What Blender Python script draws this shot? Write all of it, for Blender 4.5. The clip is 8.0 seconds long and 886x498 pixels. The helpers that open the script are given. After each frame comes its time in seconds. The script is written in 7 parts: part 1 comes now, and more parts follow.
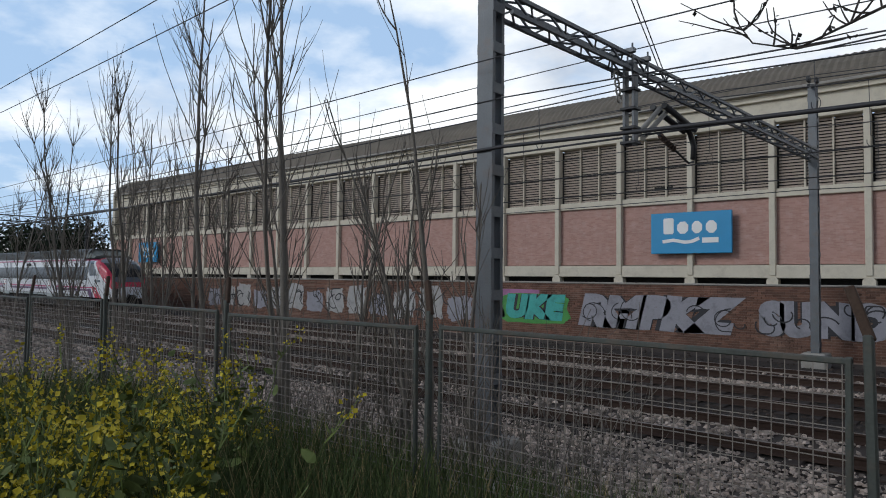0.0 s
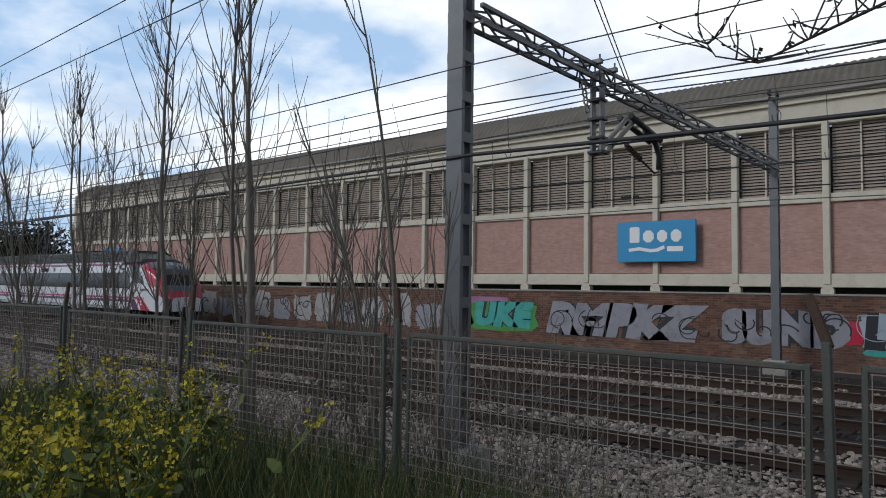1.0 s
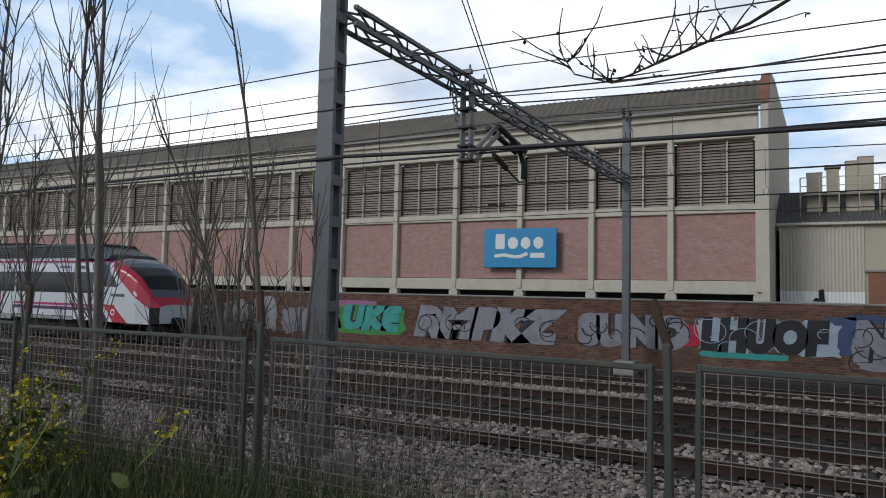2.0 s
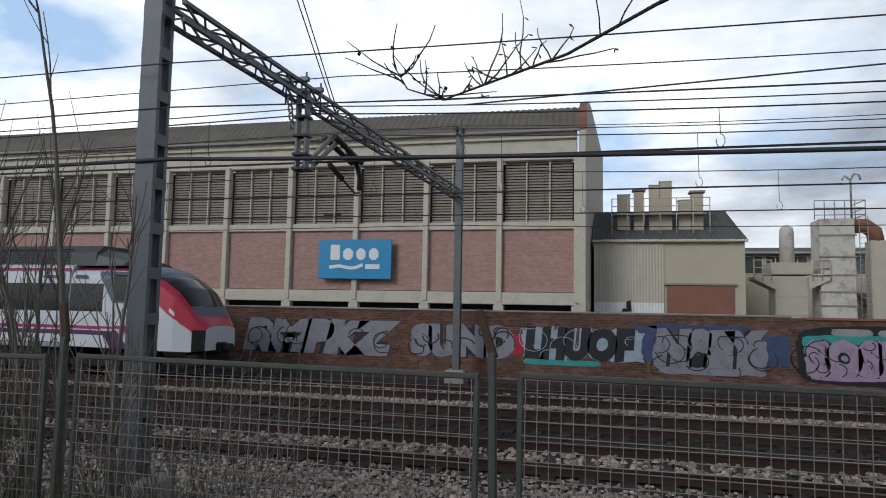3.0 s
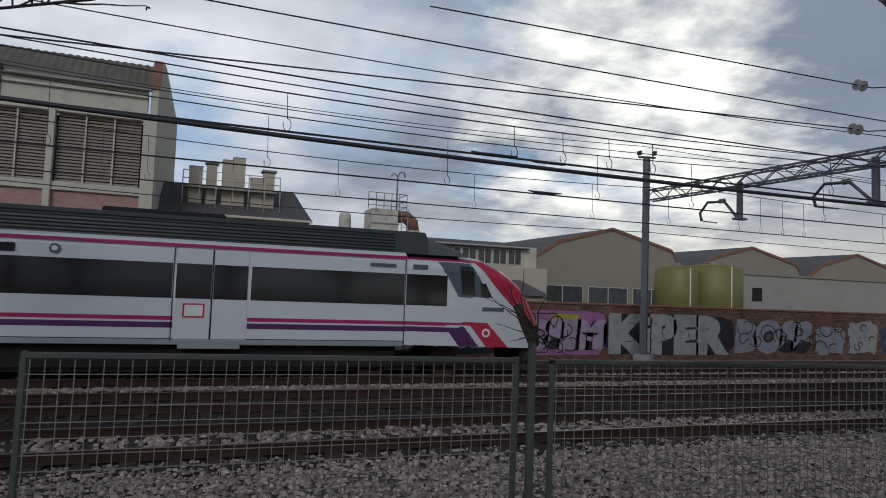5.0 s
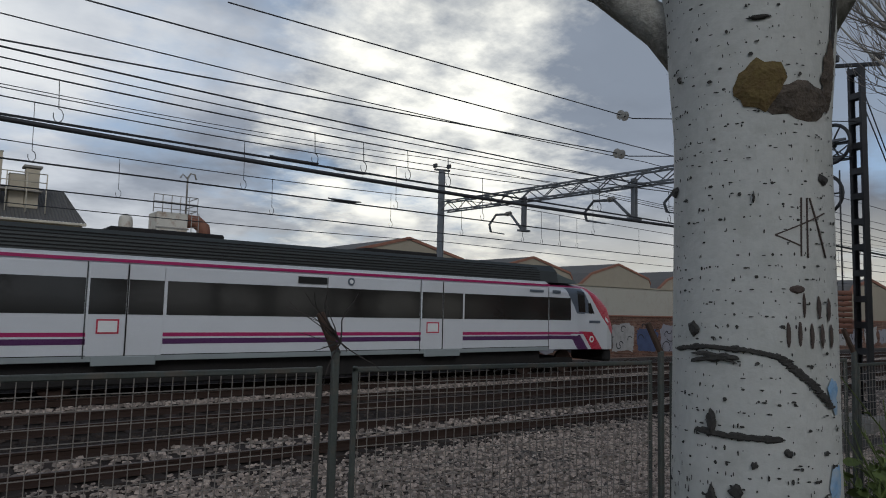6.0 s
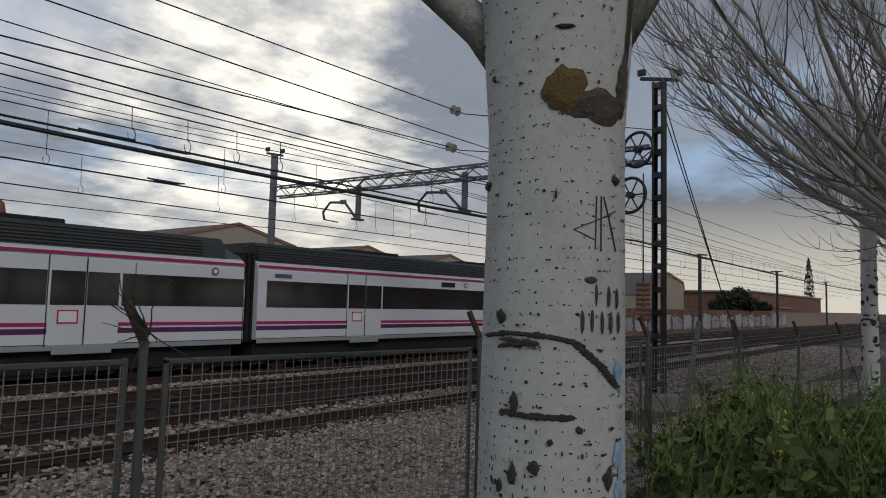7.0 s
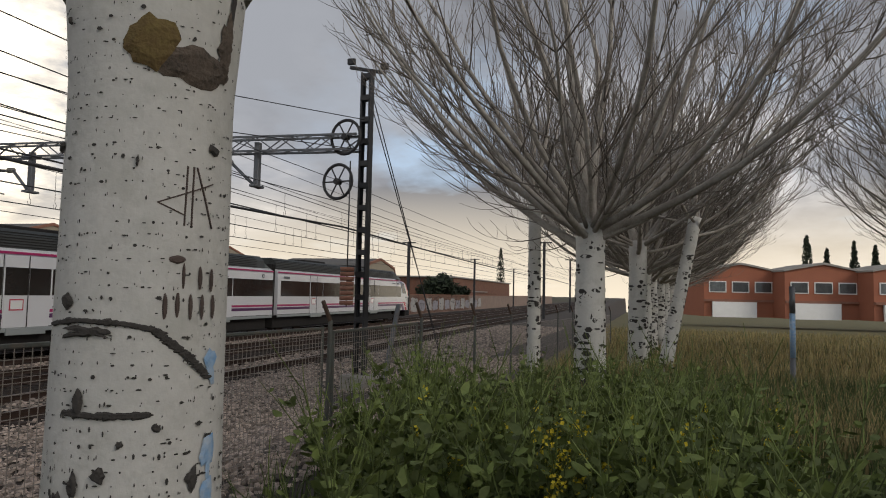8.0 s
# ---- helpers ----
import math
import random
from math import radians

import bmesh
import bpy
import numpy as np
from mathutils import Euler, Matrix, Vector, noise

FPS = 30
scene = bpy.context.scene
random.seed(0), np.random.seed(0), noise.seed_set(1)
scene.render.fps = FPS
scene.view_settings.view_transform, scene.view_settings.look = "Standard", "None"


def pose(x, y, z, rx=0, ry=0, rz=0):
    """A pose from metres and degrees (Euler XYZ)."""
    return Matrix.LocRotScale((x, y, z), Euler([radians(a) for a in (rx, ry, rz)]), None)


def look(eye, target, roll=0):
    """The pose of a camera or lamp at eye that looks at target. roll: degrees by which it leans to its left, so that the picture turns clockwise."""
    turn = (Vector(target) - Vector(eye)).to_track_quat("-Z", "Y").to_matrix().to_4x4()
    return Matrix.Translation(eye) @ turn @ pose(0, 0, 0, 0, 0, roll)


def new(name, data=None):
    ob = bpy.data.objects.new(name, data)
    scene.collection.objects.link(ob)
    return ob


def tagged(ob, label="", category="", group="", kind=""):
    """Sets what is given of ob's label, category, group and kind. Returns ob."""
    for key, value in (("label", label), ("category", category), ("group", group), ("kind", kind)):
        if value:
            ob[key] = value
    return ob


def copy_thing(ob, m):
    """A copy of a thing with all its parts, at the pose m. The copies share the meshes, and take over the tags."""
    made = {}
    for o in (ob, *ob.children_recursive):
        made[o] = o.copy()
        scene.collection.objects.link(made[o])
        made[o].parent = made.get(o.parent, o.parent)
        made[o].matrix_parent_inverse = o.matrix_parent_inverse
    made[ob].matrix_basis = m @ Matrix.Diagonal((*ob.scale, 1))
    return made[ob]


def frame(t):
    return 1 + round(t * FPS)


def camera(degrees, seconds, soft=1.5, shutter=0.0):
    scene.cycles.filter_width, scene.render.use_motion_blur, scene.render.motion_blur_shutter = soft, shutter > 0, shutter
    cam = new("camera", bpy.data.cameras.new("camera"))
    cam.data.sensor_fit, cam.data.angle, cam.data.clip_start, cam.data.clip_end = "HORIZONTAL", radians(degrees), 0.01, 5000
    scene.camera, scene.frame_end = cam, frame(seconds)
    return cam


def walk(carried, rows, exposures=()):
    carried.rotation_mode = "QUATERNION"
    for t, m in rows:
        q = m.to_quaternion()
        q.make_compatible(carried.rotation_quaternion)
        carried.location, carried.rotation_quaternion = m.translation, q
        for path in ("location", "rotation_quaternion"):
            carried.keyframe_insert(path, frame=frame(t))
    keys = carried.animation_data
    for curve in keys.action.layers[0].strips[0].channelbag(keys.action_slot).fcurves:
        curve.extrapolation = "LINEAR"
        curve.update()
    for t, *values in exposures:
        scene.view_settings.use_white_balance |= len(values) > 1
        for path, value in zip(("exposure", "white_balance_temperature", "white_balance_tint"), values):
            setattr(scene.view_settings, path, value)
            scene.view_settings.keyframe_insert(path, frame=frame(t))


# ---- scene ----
FOV = 66.04
# seconds, yaw, pitch, roll, x, y
ROWS = [(0.0, 41.5, 2.54, -0.65, 0, 0), (0.5, 41.0, 2.53, -0.67, 0, 0), (1.0, 38.88, 3.2, -0.8, 0, 0), (1.2, 37.18, 3.38, -1.09, 0, 0),
        (2.3, 23.07, 4.17, -1.15, 0.01, 0.01), (2.5, 19.57, 4.64, -1.12, 0.01, 0.01), (3.0, 14.14, 4.93, -1.07, 0.02, 0.02), (3.5, 7.48, 4.48, -1.38, 0.05, 0.01),
        (4.0, -2.34, 4.15, -1.55, 0.085, 0), (4.5, -12.82, 3.62, -1.89, 0.13, 0), (5.0, -20.89, 3.87, -2.11, 0.19, 0), (5.2, -24.49, 4.32, -1.5, 0.195, 0),
        (6.3, -42.0, 5.04, -1.4, 0.15, 0.02), (6.5, -44.58, 4.96, -1.2, 0.15, 0.02), (7.0, -51.61, 4.46, -1.48, 0.2, -0.02), (7.5, -64.07, 3.4, -1.29, 0.39, -0.11),
        (8.0, -74.89, 3.77, -1.17, 0.51, -0.27)]
cam = camera(FOV, 8.0, soft=1.0, shutter=0.04)
EYE = 2.4
walk(cam, [(t, pose(x, y, EYE, 90 + p, r, w)) for t, w, p, r, x, y in ROWS],
     exposures=[(0.0, 0.15, 6150, 8), (2.5, 0.20, 6150, 8), (4.0, 0.02, 6100, 8), (5.0, -0.37, 6000, 8), (6.5, -0.36, 6250, 9), (7.5, -0.16, 6750, 11), (8.0, 0.14, 7150, 12)])

# ---------- sky and fill sun -----
world = bpy.data.worlds.new("sky")
scene.world = world
world.use_nodes = True
wt = world.node_tree
wt.nodes.clear()


def wnode(kind, **kw):
    n = wt.nodes.new(kind)
    for k, v in kw.items():
        n.inputs[k].default_value = v
    return n


w_out, w_bg = wt.nodes.new("ShaderNodeOutputWorld"), wnode("ShaderNodeBackground", Strength=1.0)
w_sky = wt.nodes.new("ShaderNodeTexSky")
w_sky.sky_type, w_sky.sun_disc = "NISHITA", False
w_sky.sun_elevation, w_sky.sun_rotation = radians(29), radians(205)
w_dim = wt.nodes.new("ShaderNodeVectorMath"); w_dim.operation = "SCALE"; w_dim.inputs["Scale"].default_value = 0.085
w_co = wt.nodes.new("ShaderNodeTexCoord")
# clouds lie on a plane overhead: direction divided by its height
w_sep = wt.nodes.new("ShaderNodeSeparateXYZ")
w_up = wt.nodes.new("ShaderNodeMath"); w_up.operation = "ADD"; w_up.inputs[1].default_value = 0.22
w_div = wt.nodes.new("ShaderNodeVectorMath"); w_div.operation = "DIVIDE"
w_com = wt.nodes.new("ShaderNodeCombineXYZ")
wt.links.new(w_co.outputs["Generated"], w_sep.inputs[0])
wt.links.new(w_sep.outputs["Z"], w_up.inputs[0])
for k in "XYZ":
    wt.links.new(w_up.outputs[0], w_com.inputs[k])
wt.links.new(w_co.outputs["Generated"], w_div.inputs[0])
wt.links.new(w_com.outputs[0], w_div.inputs[1])


def wnoise(scale, detail, rough, shift):
    mp = wt.nodes.new("ShaderNodeMapping")
    mp.inputs["Location"].default_value = shift
    wt.links.new(w_div.outputs[0], mp.inputs["Vector"])
    n = wnode("ShaderNodeTexNoise", Scale=scale, Detail=detail, Roughness=rough)
    wt.links.new(mp.outputs[0], n.inputs["Vector"])
    return n


def wramp(src, stops):
    r = wt.nodes.new("ShaderNodeValToRGB")
    while len(r.color_ramp.elements) < len(stops):
        r.color_ramp.elements.new(0.5)
    for e, (p, c) in zip(r.color_ramp.elements, stops):
        e.position, e.color = p, (*c, 1)
    wt.links.new(src, r.inputs[0])
    return r


def wmix(fac, a, b):
    m = wt.nodes.new("ShaderNodeMix"); m.data_type = "RGBA"
    for src, i in ((fac, 0), (a, 6), (b, 7)):
        wt.links.new(src, m.inputs[i])
    return m.outputs[2]


n_cover = wnoise(1.1, 8, 0.55, (3.1, 1.7, 0.4))
n_shade = wnoise(0.9, 7, 0.55, (7.3, 2.2, 5.0))
w_cov = wt.nodes.new("ShaderNodeMath"); w_cov.operation = "MULTIPLY_ADD"; w_cov.inputs[1].default_value = 0.055
wt.links.new(w_sep.outputs["X"], w_cov.inputs[0]); wt.links.new(n_cover.outputs["Fac"], w_cov.inputs[2])
cover = wramp(w_cov.outputs[0], [(0.39, (0, 0, 0)), (0.53, (1, 1, 1))])
# the cloud is thicker towards +x
w_lean = wt.nodes.new("ShaderNodeMath"); w_lean.operation = "MULTIPLY_ADD"; w_lean.inputs[1].default_value = -0.185
wt.links.new(w_sep.outputs["X"], w_lean.inputs[0]); wt.links.new(n_shade.outputs["Fac"], w_lean.inputs[2])
shade = wramp(w_lean.outputs[0], [(0.32, (0.20, 0.22, 0.26)), (0.43, (0.40, 0.43, 0.49)), (0.53, (0.74, 0.76, 0.80)), (0.64, (1.05, 1.04, 1.02))])
blue = wt.nodes.new("ShaderNodeMix"); blue.data_type = "RGBA"; blue.inputs[0].default_value = 0.75
blue.inputs[7].default_value = (0.47, 0.64, 0.88, 1)
wt.links.new(w_sky.outputs[0], w_dim.inputs[0])
wt.links.new(w_dim.outputs[0], blue.inputs[6])
mixed = wmix(cover.outputs[0], blue.outputs[2], shade.outputs[0])
# glow of the veiled sun and a pale band at the horizon
w_dot = wt.nodes.new("ShaderNodeVectorMath"); w_dot.operation = "DOT_PRODUCT"
w_dot.inputs[1].default_value = (0.585, 0.77, 0.255)
wt.links.new(w_co.outputs["Generated"], w_dot.inputs[0])
# a heavy slate bank of cloud above the bright gap, with a ragged edge
w_bank = wt.nodes.new("ShaderNodeVectorMath"); w_bank.operation = "DOT_PRODUCT"
w_bank.inputs[1].default_value = (0.69, 0.57, 0.45)
wt.links.new(w_co.outputs["Generated"], w_bank.inputs[0])
n_rag = wnoise(2.6, 9, 0.6, (1.3, 4.1, 2.0))
w_rag = wt.nodes.new("ShaderNodeMath"); w_rag.operation = "MULTIPLY_ADD"; w_rag.inputs[1].default_value = 0.08
w_half = wt.nodes.new("ShaderNodeMath"); w_half.operation = "MULTIPLY"; w_half.inputs[1].default_value = 0.5
wt.links.new(w_bank.outputs["Value"], w_half.inputs[0])
wt.links.new(n_rag.outputs["Fac"], w_rag.inputs[0]); wt.links.new(w_half.outputs[0], w_rag.inputs[2])
bank = wramp(w_rag.outputs[0], [(0.494, (0, 0, 0)), (0.512, (0.62, 0.62, 0.62)), (0.53, (0.85, 0.85, 0.85))])
bk_in = wt.nodes.new("ShaderNodeRGB"); bk_in.outputs[0].default_value = (0.34, 0.38, 0.45, 1)
mixed = wmix(bank.outputs[0], mixed, bk_in.outputs[0])
w_glow = wt.nodes.new("ShaderNodeMath"); w_glow.operation = "MULTIPLY_ADD"; w_glow.inputs[1].default_value = 0.10
n_gap = wnoise(3.4, 8, 0.6, (5.2, 0.4, 1.0))
wt.links.new(n_gap.outputs["Fac"], w_glow.inputs[0])
w_hg = wt.nodes.new("ShaderNodeMath"); w_hg.operation = "MULTIPLY"; w_hg.inputs[1].default_value = 0.8
wt.links.new(w_dot.outputs["Value"], w_hg.inputs[0]); wt.links.new(w_hg.outputs[0], w_glow.inputs[2])
glow = wramp(w_glow.outputs[0], [(0.826, (0, 0, 0)), (0.842, (0.5, 0.5, 0.5)), (0.853, (1, 1, 1))])
g_in = wt.nodes.new("ShaderNodeRGB"); g_in.outputs[0].default_value = (1.45, 1.38, 1.22, 1)
mixed = wmix(glow.outputs[0], mixed, g_in.outputs[0])
band = wramp(w_sep.outputs["Z"], [(0.0, (1, 1, 1)), (0.06, (0.75, 0.75, 0.75)), (0.16, (0, 0, 0))])
b_in = wt.nodes.new("ShaderNodeRGB"); b_in.outputs[0].default_value = (0.98, 0.90, 0.74, 1)
b_m = wt.nodes.new("ShaderNodeMath"); b_m.operation = "MULTIPLY"; b_m.inputs[1].default_value = 0.7
wt.links.new(band.outputs[0], b_m.inputs[0])
wt.links.new(wramp(w_sep.outputs["X"], [(0.0, (0.05, 0.05, 0.05)), (0.75, (0.85, 0.85, 0.85))]).outputs[0], b_m.inputs[1])
mixed = wmix(b_m.outputs[0], mixed, b_in.outputs[0])
# the unseen sky overhead is dimmed to put less light on the ground
over = wramp(w_sep.outputs["Z"], [(0.0, (1, 1, 1)), (0.38, (1, 1, 1)), (0.70, (0.36, 0.37, 0.40)), (1.0, (0.30, 0.31, 0.34))])
thick = wt.nodes.new("ShaderNodeMix"); thick.data_type, thick.blend_type = "RGBA", "MULTIPLY"; thick.inputs[0].default_value = 1.0
wt.links.new(mixed, thick.inputs[6]); wt.links.new(over.outputs[0], thick.inputs[7])
wt.links.new(thick.outputs[2], w_bg.inputs["Color"])
wt.links.new(w_bg.outputs[0], w_out.inputs[0])

# added soft fill from behind the camera; the veiled sun itself stands ahead
fill_sun = new("fill_sun", bpy.data.lights.new("fill_sun", "SUN"))
fill_sun.data.energy, fill_sun.data.angle, fill_sun.data.color = 0.95, radians(20), (1.0, 0.97, 0.93)
fill_sun.matrix_world = look((-20, -42, 26), (0, 0, 0))


# ---------- materials ----------
def mat(name, base, rough=0.7, metal=0.0, var=0.25, scale=3.0, fine=60.0, bump=0.25, tint=None, island=0.0, rnd=0.0, stain=None, coat=0.0):
    """Two scales of noise on a base colour, with a fine relief. tint: second colour; stain: (colour, amount, scale)."""
    m = bpy.data.materials.new(name)
    m.use_nodes = True
    nt = m.node_tree
    b = nt.nodes["Principled BSDF"]
    b.inputs["Metallic"].default_value = metal
    if coat:
        b.inputs["Coat Weight"].default_value = coat
    co = nt.nodes.new("ShaderNodeTexCoord")
    def nz(s, d=5, r=0.6):
        n = nt.nodes.new("ShaderNodeTexNoise")
        n.inputs["Scale"].default_value, n.inputs["Detail"].default_value, n.inputs["Roughness"].default_value = s, d, r
        nt.links.new(co.outputs["Object"], n.inputs["Vector"])
        return n
    def mix(fac, a, c, mode="MIX"):
        x = nt.nodes.new("ShaderNodeMix"); x.data_type, x.blend_type = "RGBA", mode
        for v, i in ((fac, 0), (a, 6), (c, 7)):
            if hasattr(v, "is_linked"):
                nt.links.new(v, x.inputs[i])
            else:
                x.inputs[i].default_value = v if i == 0 else (*v, 1)
        return x.outputs[2]
    def ramp(src, lo, hi):
        r = nt.nodes.new("ShaderNodeMapRange")
        r.inputs[1].default_value, r.inputs[2].default_value = lo, hi
        nt.links.new(src, r.inputs[0])
        return r.outputs[0]
    big, small = nz(scale), nz(fine, 3)
    second = tint or tuple(c * 0.6 for c in base)
    col = mix(ramp(big.outputs["Fac"], 0.35, 0.68), base, tuple(a + (s - a) * min(1, var * 2) for a, s in zip(base, second)))
    col = mix(ramp(small.outputs["Fac"], 0.3, 0.7), col, tuple(c * (1 - var) for c in second)) if var > 0.6 else mix(var * 0.6, col, mix(ramp(small.outputs["Fac"], 0.3, 0.7), tuple(min(1, c * 1.25) for c in base), tuple(c * 0.55 for c in second)))
    if stain:
        sc, amount, ss = stain
        s_n = nz(ss, 8, 0.7)
        f = nt.nodes.new("ShaderNodeMath"); f.operation = "MULTIPLY"; f.inputs[1].default_value = amount
        nt.links.new(ramp(s_n.outputs["Fac"], 0.5, 0.66), f.inputs[0])
        col = mix(f.outputs[0], col, sc)
    if island or rnd:
        src = nt.nodes.new("ShaderNodeNewGeometry").outputs["Random Per Island"] if island else nt.nodes.new("ShaderNodeObjectInfo").outputs["Random"]
        hsv = nt.nodes.new("ShaderNodeHueSaturation")
        r = nt.nodes.new("ShaderNodeMapRange")
        a = island or rnd
        r.inputs[3].default_value, r.inputs[4].default_value = 1 - a, 1 + a
        nt.links.new(src, r.inputs[0]); nt.links.new(r.outputs[0], hsv.inputs["Value"]); nt.links.new(col, hsv.inputs["Color"])
        col = hsv.outputs[0]
    nt.links.new(col, b.inputs["Base Color"])
    rr = nt.nodes.new("ShaderNodeMapRange")
    rr.inputs[3].default_value, rr.inputs[4].default_value = max(0.03, rough - 0.12), min(1, rough + 0.12)
    nt.links.new(small.outputs["Fac"], rr.inputs[0]); nt.links.new(rr.outputs[0], b.inputs["Roughness"])
    if bump:
        bp = nt.nodes.new("ShaderNodeBump")
        bp.inputs["Strength"].default_value, bp.inputs["Distance"].default_value = bump, 0.01
        nt.links.new(small.outputs["Fac"], bp.inputs["Height"]); nt.links.new(bp.outputs[0], b.inputs["Normal"])
    return m


# much darker than its stones: shade in the gaps is put into the colour
M_ballast = mat("ballast", (0.06, 0.047, 0.04), 0.9, var=0.35, scale=0.6, fine=22, bump=0.6, tint=(0.035, 0.03, 0.027))
M_stone = mat("ballast_stone", (0.365, 0.30, 0.255), 0.85, var=0.3, scale=8, fine=40, tint=(0.22, 0.18, 0.155), island=0.62)
M_stoned = mat("oily_stone", (0.05, 0.036, 0.028), 0.85, var=0.3, scale=8, fine=40, tint=(0.025, 0.019, 0.016), island=0.6)
# oil stain, with shade by rails and wall put into the colour
M_trackbed = mat("oiled_shaded_ballast", (0.024, 0.016, 0.012), 0.95, var=0.4, scale=1.2, fine=26, bump=0.7, tint=(0.015, 0.011, 0.009))
M_rail = mat("rusty_rail", (0.04, 0.021, 0.014), 0.95, 0.0, var=0.3, scale=4, fine=70)
M_railhead = mat("polished_rail", (0.30, 0.26, 0.24), 0.4, 0.9, var=0.15, scale=5, fine=90, bump=0.05)
M_sleeper = mat("sleeper", (0.04, 0.027, 0.021), 0.85, var=0.3, scale=3, fine=50, rnd=0.25)
M_earth = mat("earth", (0.075, 0.065, 0.038), 0.95, var=0.4, scale=0.5, fine=14, bump=0.6, tint=(0.04, 0.045, 0.02))
M_field = mat("field_grass", (0.18, 0.15, 0.062), 0.95, var=0.4, scale=0.35, fine=9, bump=0.6, tint=(0.06, 0.07, 0.028))
M_brick = mat("factory_brick", (0.42, 0.25, 0.21), 0.9, var=0.25, scale=0.9, fine=30, tint=(0.36, 0.23, 0.20), rnd=0.10, stain=((0.50, 0.38, 0.34), 0.35, 2.5))
M_wallbrick = mat("old_brick", (0.24, 0.105, 0.065), 0.92, var=0.45, scale=1.1, fine=22, tint=(0.14, 0.07, 0.05), rnd=0.2, stain=((0.30, 0.20, 0.14), 0.5, 1.7))
M_mortar = mat("mortar", (0.30, 0.22, 0.18), 0.95, var=0.3, scale=1.5, fine=40)
M_conc = mat("cream_concrete", (0.60, 0.55, 0.45), 0.85, var=0.2, scale=0.8, fine=25, tint=(0.47, 0.42, 0.34), stain=((0.30, 0.26, 0.21), 0.35, 1.3))
M_concd = mat("grey_concrete", (0.34, 0.32, 0.29), 0.9, var=0.25, scale=1.0, fine=30, stain=((0.2, 0.18, 0.15), 0.4, 1.6))
M_louver = mat("louvre_slat", (0.42, 0.35, 0.295), 0.8, var=0.25, scale=1.2, fine=30, tint=(0.30, 0.25, 0.21))
# near-black for panes and displays, and for shade painted into openings
M_dark = mat("near_black", (0.02, 0.019, 0.018), 0.9, var=0.2, scale=1, fine=10, bump=0)
M_roof = mat("fibre_cement_roof", (0.18, 0.155, 0.125), 0.95, var=0.35, scale=0.7, fine=16, tint=(0.12, 0.105, 0.085), stain=((0.10, 0.09, 0.07), 0.5, 0.9))
M_rust = mat("rusty_sheet", (0.29, 0.13, 0.085), 0.75, var=0.35, scale=1.0, fine=25, tint=(0.20, 0.09, 0.06))
M_sheet = mat("corrugated_sheet", (0.55, 0.50, 0.41), 0.6, 0.1, var=0.15, scale=0.7, fine=20, tint=(0.52, 0.47, 0.39), stain=((0.4, 0.3, 0.2), 0.25, 1.2))
M_render = mat("cream_render", (0.52, 0.455, 0.35), 0.9, var=0.15, scale=0.5, fine=20, tint=(0.54, 0.48, 0.38), stain=((0.40, 0.34, 0.27), 0.25, 0.7))
M_blue = mat("sign_blue", (0.02, 0.26, 0.52), 0.35, var=0.06, scale=1, fine=40, bump=0.03)
M_white = mat("white_paint", (0.80, 0.80, 0.78), 0.5, var=0.08, scale=1.5, fine=40, bump=0.05)
M_steel = mat("galvanised_steel", (0.15, 0.16, 0.172), 0.55, 0.45, var=0.2, scale=3, fine=45, bump=0.08, stain=((0.17, 0.12, 0.09), 0.3, 4))
M_steeld = mat("weathered_steel", (0.05, 0.05, 0.053), 0.6, 0.35, var=0.3, scale=4, fine=50, bump=0.1)
M_wire = mat("contact_wire", (0.05, 0.05, 0.055), 0.6, 0.3, var=0.1, scale=2, fine=30, bump=0)
M_fence = mat("fence_green_grey", (0.095, 0.105, 0.095), 0.6, 0.3, var=0.25, scale=5, fine=60, bump=0.1, stain=((0.16, 0.11, 0.08), 0.4, 6))
M_fpost = mat("fence_post_rust", (0.075, 0.045, 0.03), 0.85, 0.1, var=0.35, scale=6, fine=60, bump=0.2)
M_mesh = mat("mesh_wire", (0.31, 0.275, 0.245), 0.5, 0.5, var=0.2, scale=5, fine=60, bump=0)
M_twhite = mat("train_white", (0.66, 0.67, 0.69), 0.25, var=0.05, scale=0.8, fine=30, bump=0.02, coat=0.3)
M_tgrey = mat("train_roof_grey", (0.045, 0.05, 0.048), 0.5, var=0.12, scale=1.5, fine=30, bump=0.05)
M_tdark = mat("train_underframe", (0.016, 0.014, 0.013), 0.85, var=0.3, scale=2, fine=30)
M_tred = mat("train_red", (0.50, 0.025, 0.06), 0.28, var=0.06, scale=1, fine=30, bump=0.02, coat=0.3)
M_tmag = mat("train_magenta", (0.40, 0.02, 0.12), 0.3, var=0.05, scale=1, fine=30, bump=0.02)
M_tpurp = mat("train_purple", (0.09, 0.025, 0.10), 0.3, var=0.05, scale=1, fine=30, bump=0.02)
M_tslate = mat("train_slate", (0.10, 0.12, 0.15), 0.35, var=0.06, scale=1, fine=30, bump=0.02)
M_tglass = mat("train_window_glass", (0.018, 0.017, 0.016), 0.06, var=0.05, scale=0.5, fine=10, bump=0.0)
M_bark = mat("poplar_bark", (0.56, 0.55, 0.515), 0.85, var=0.18, scale=2.2, fine=30, bump=0.25, tint=(0.43, 0.43, 0.39), stain=((0.33, 0.33, 0.29), 0.35, 6.0))
M_barkd = mat("bark_scar", (0.055, 0.05, 0.045), 0.95, var=0.4, scale=14, fine=70, bump=0.6)
M_lichen = mat("lichen", (0.15, 0.11, 0.035), 0.95, var=0.5, scale=18, fine=80, bump=0.8, tint=(0.12, 0.07, 0.03))
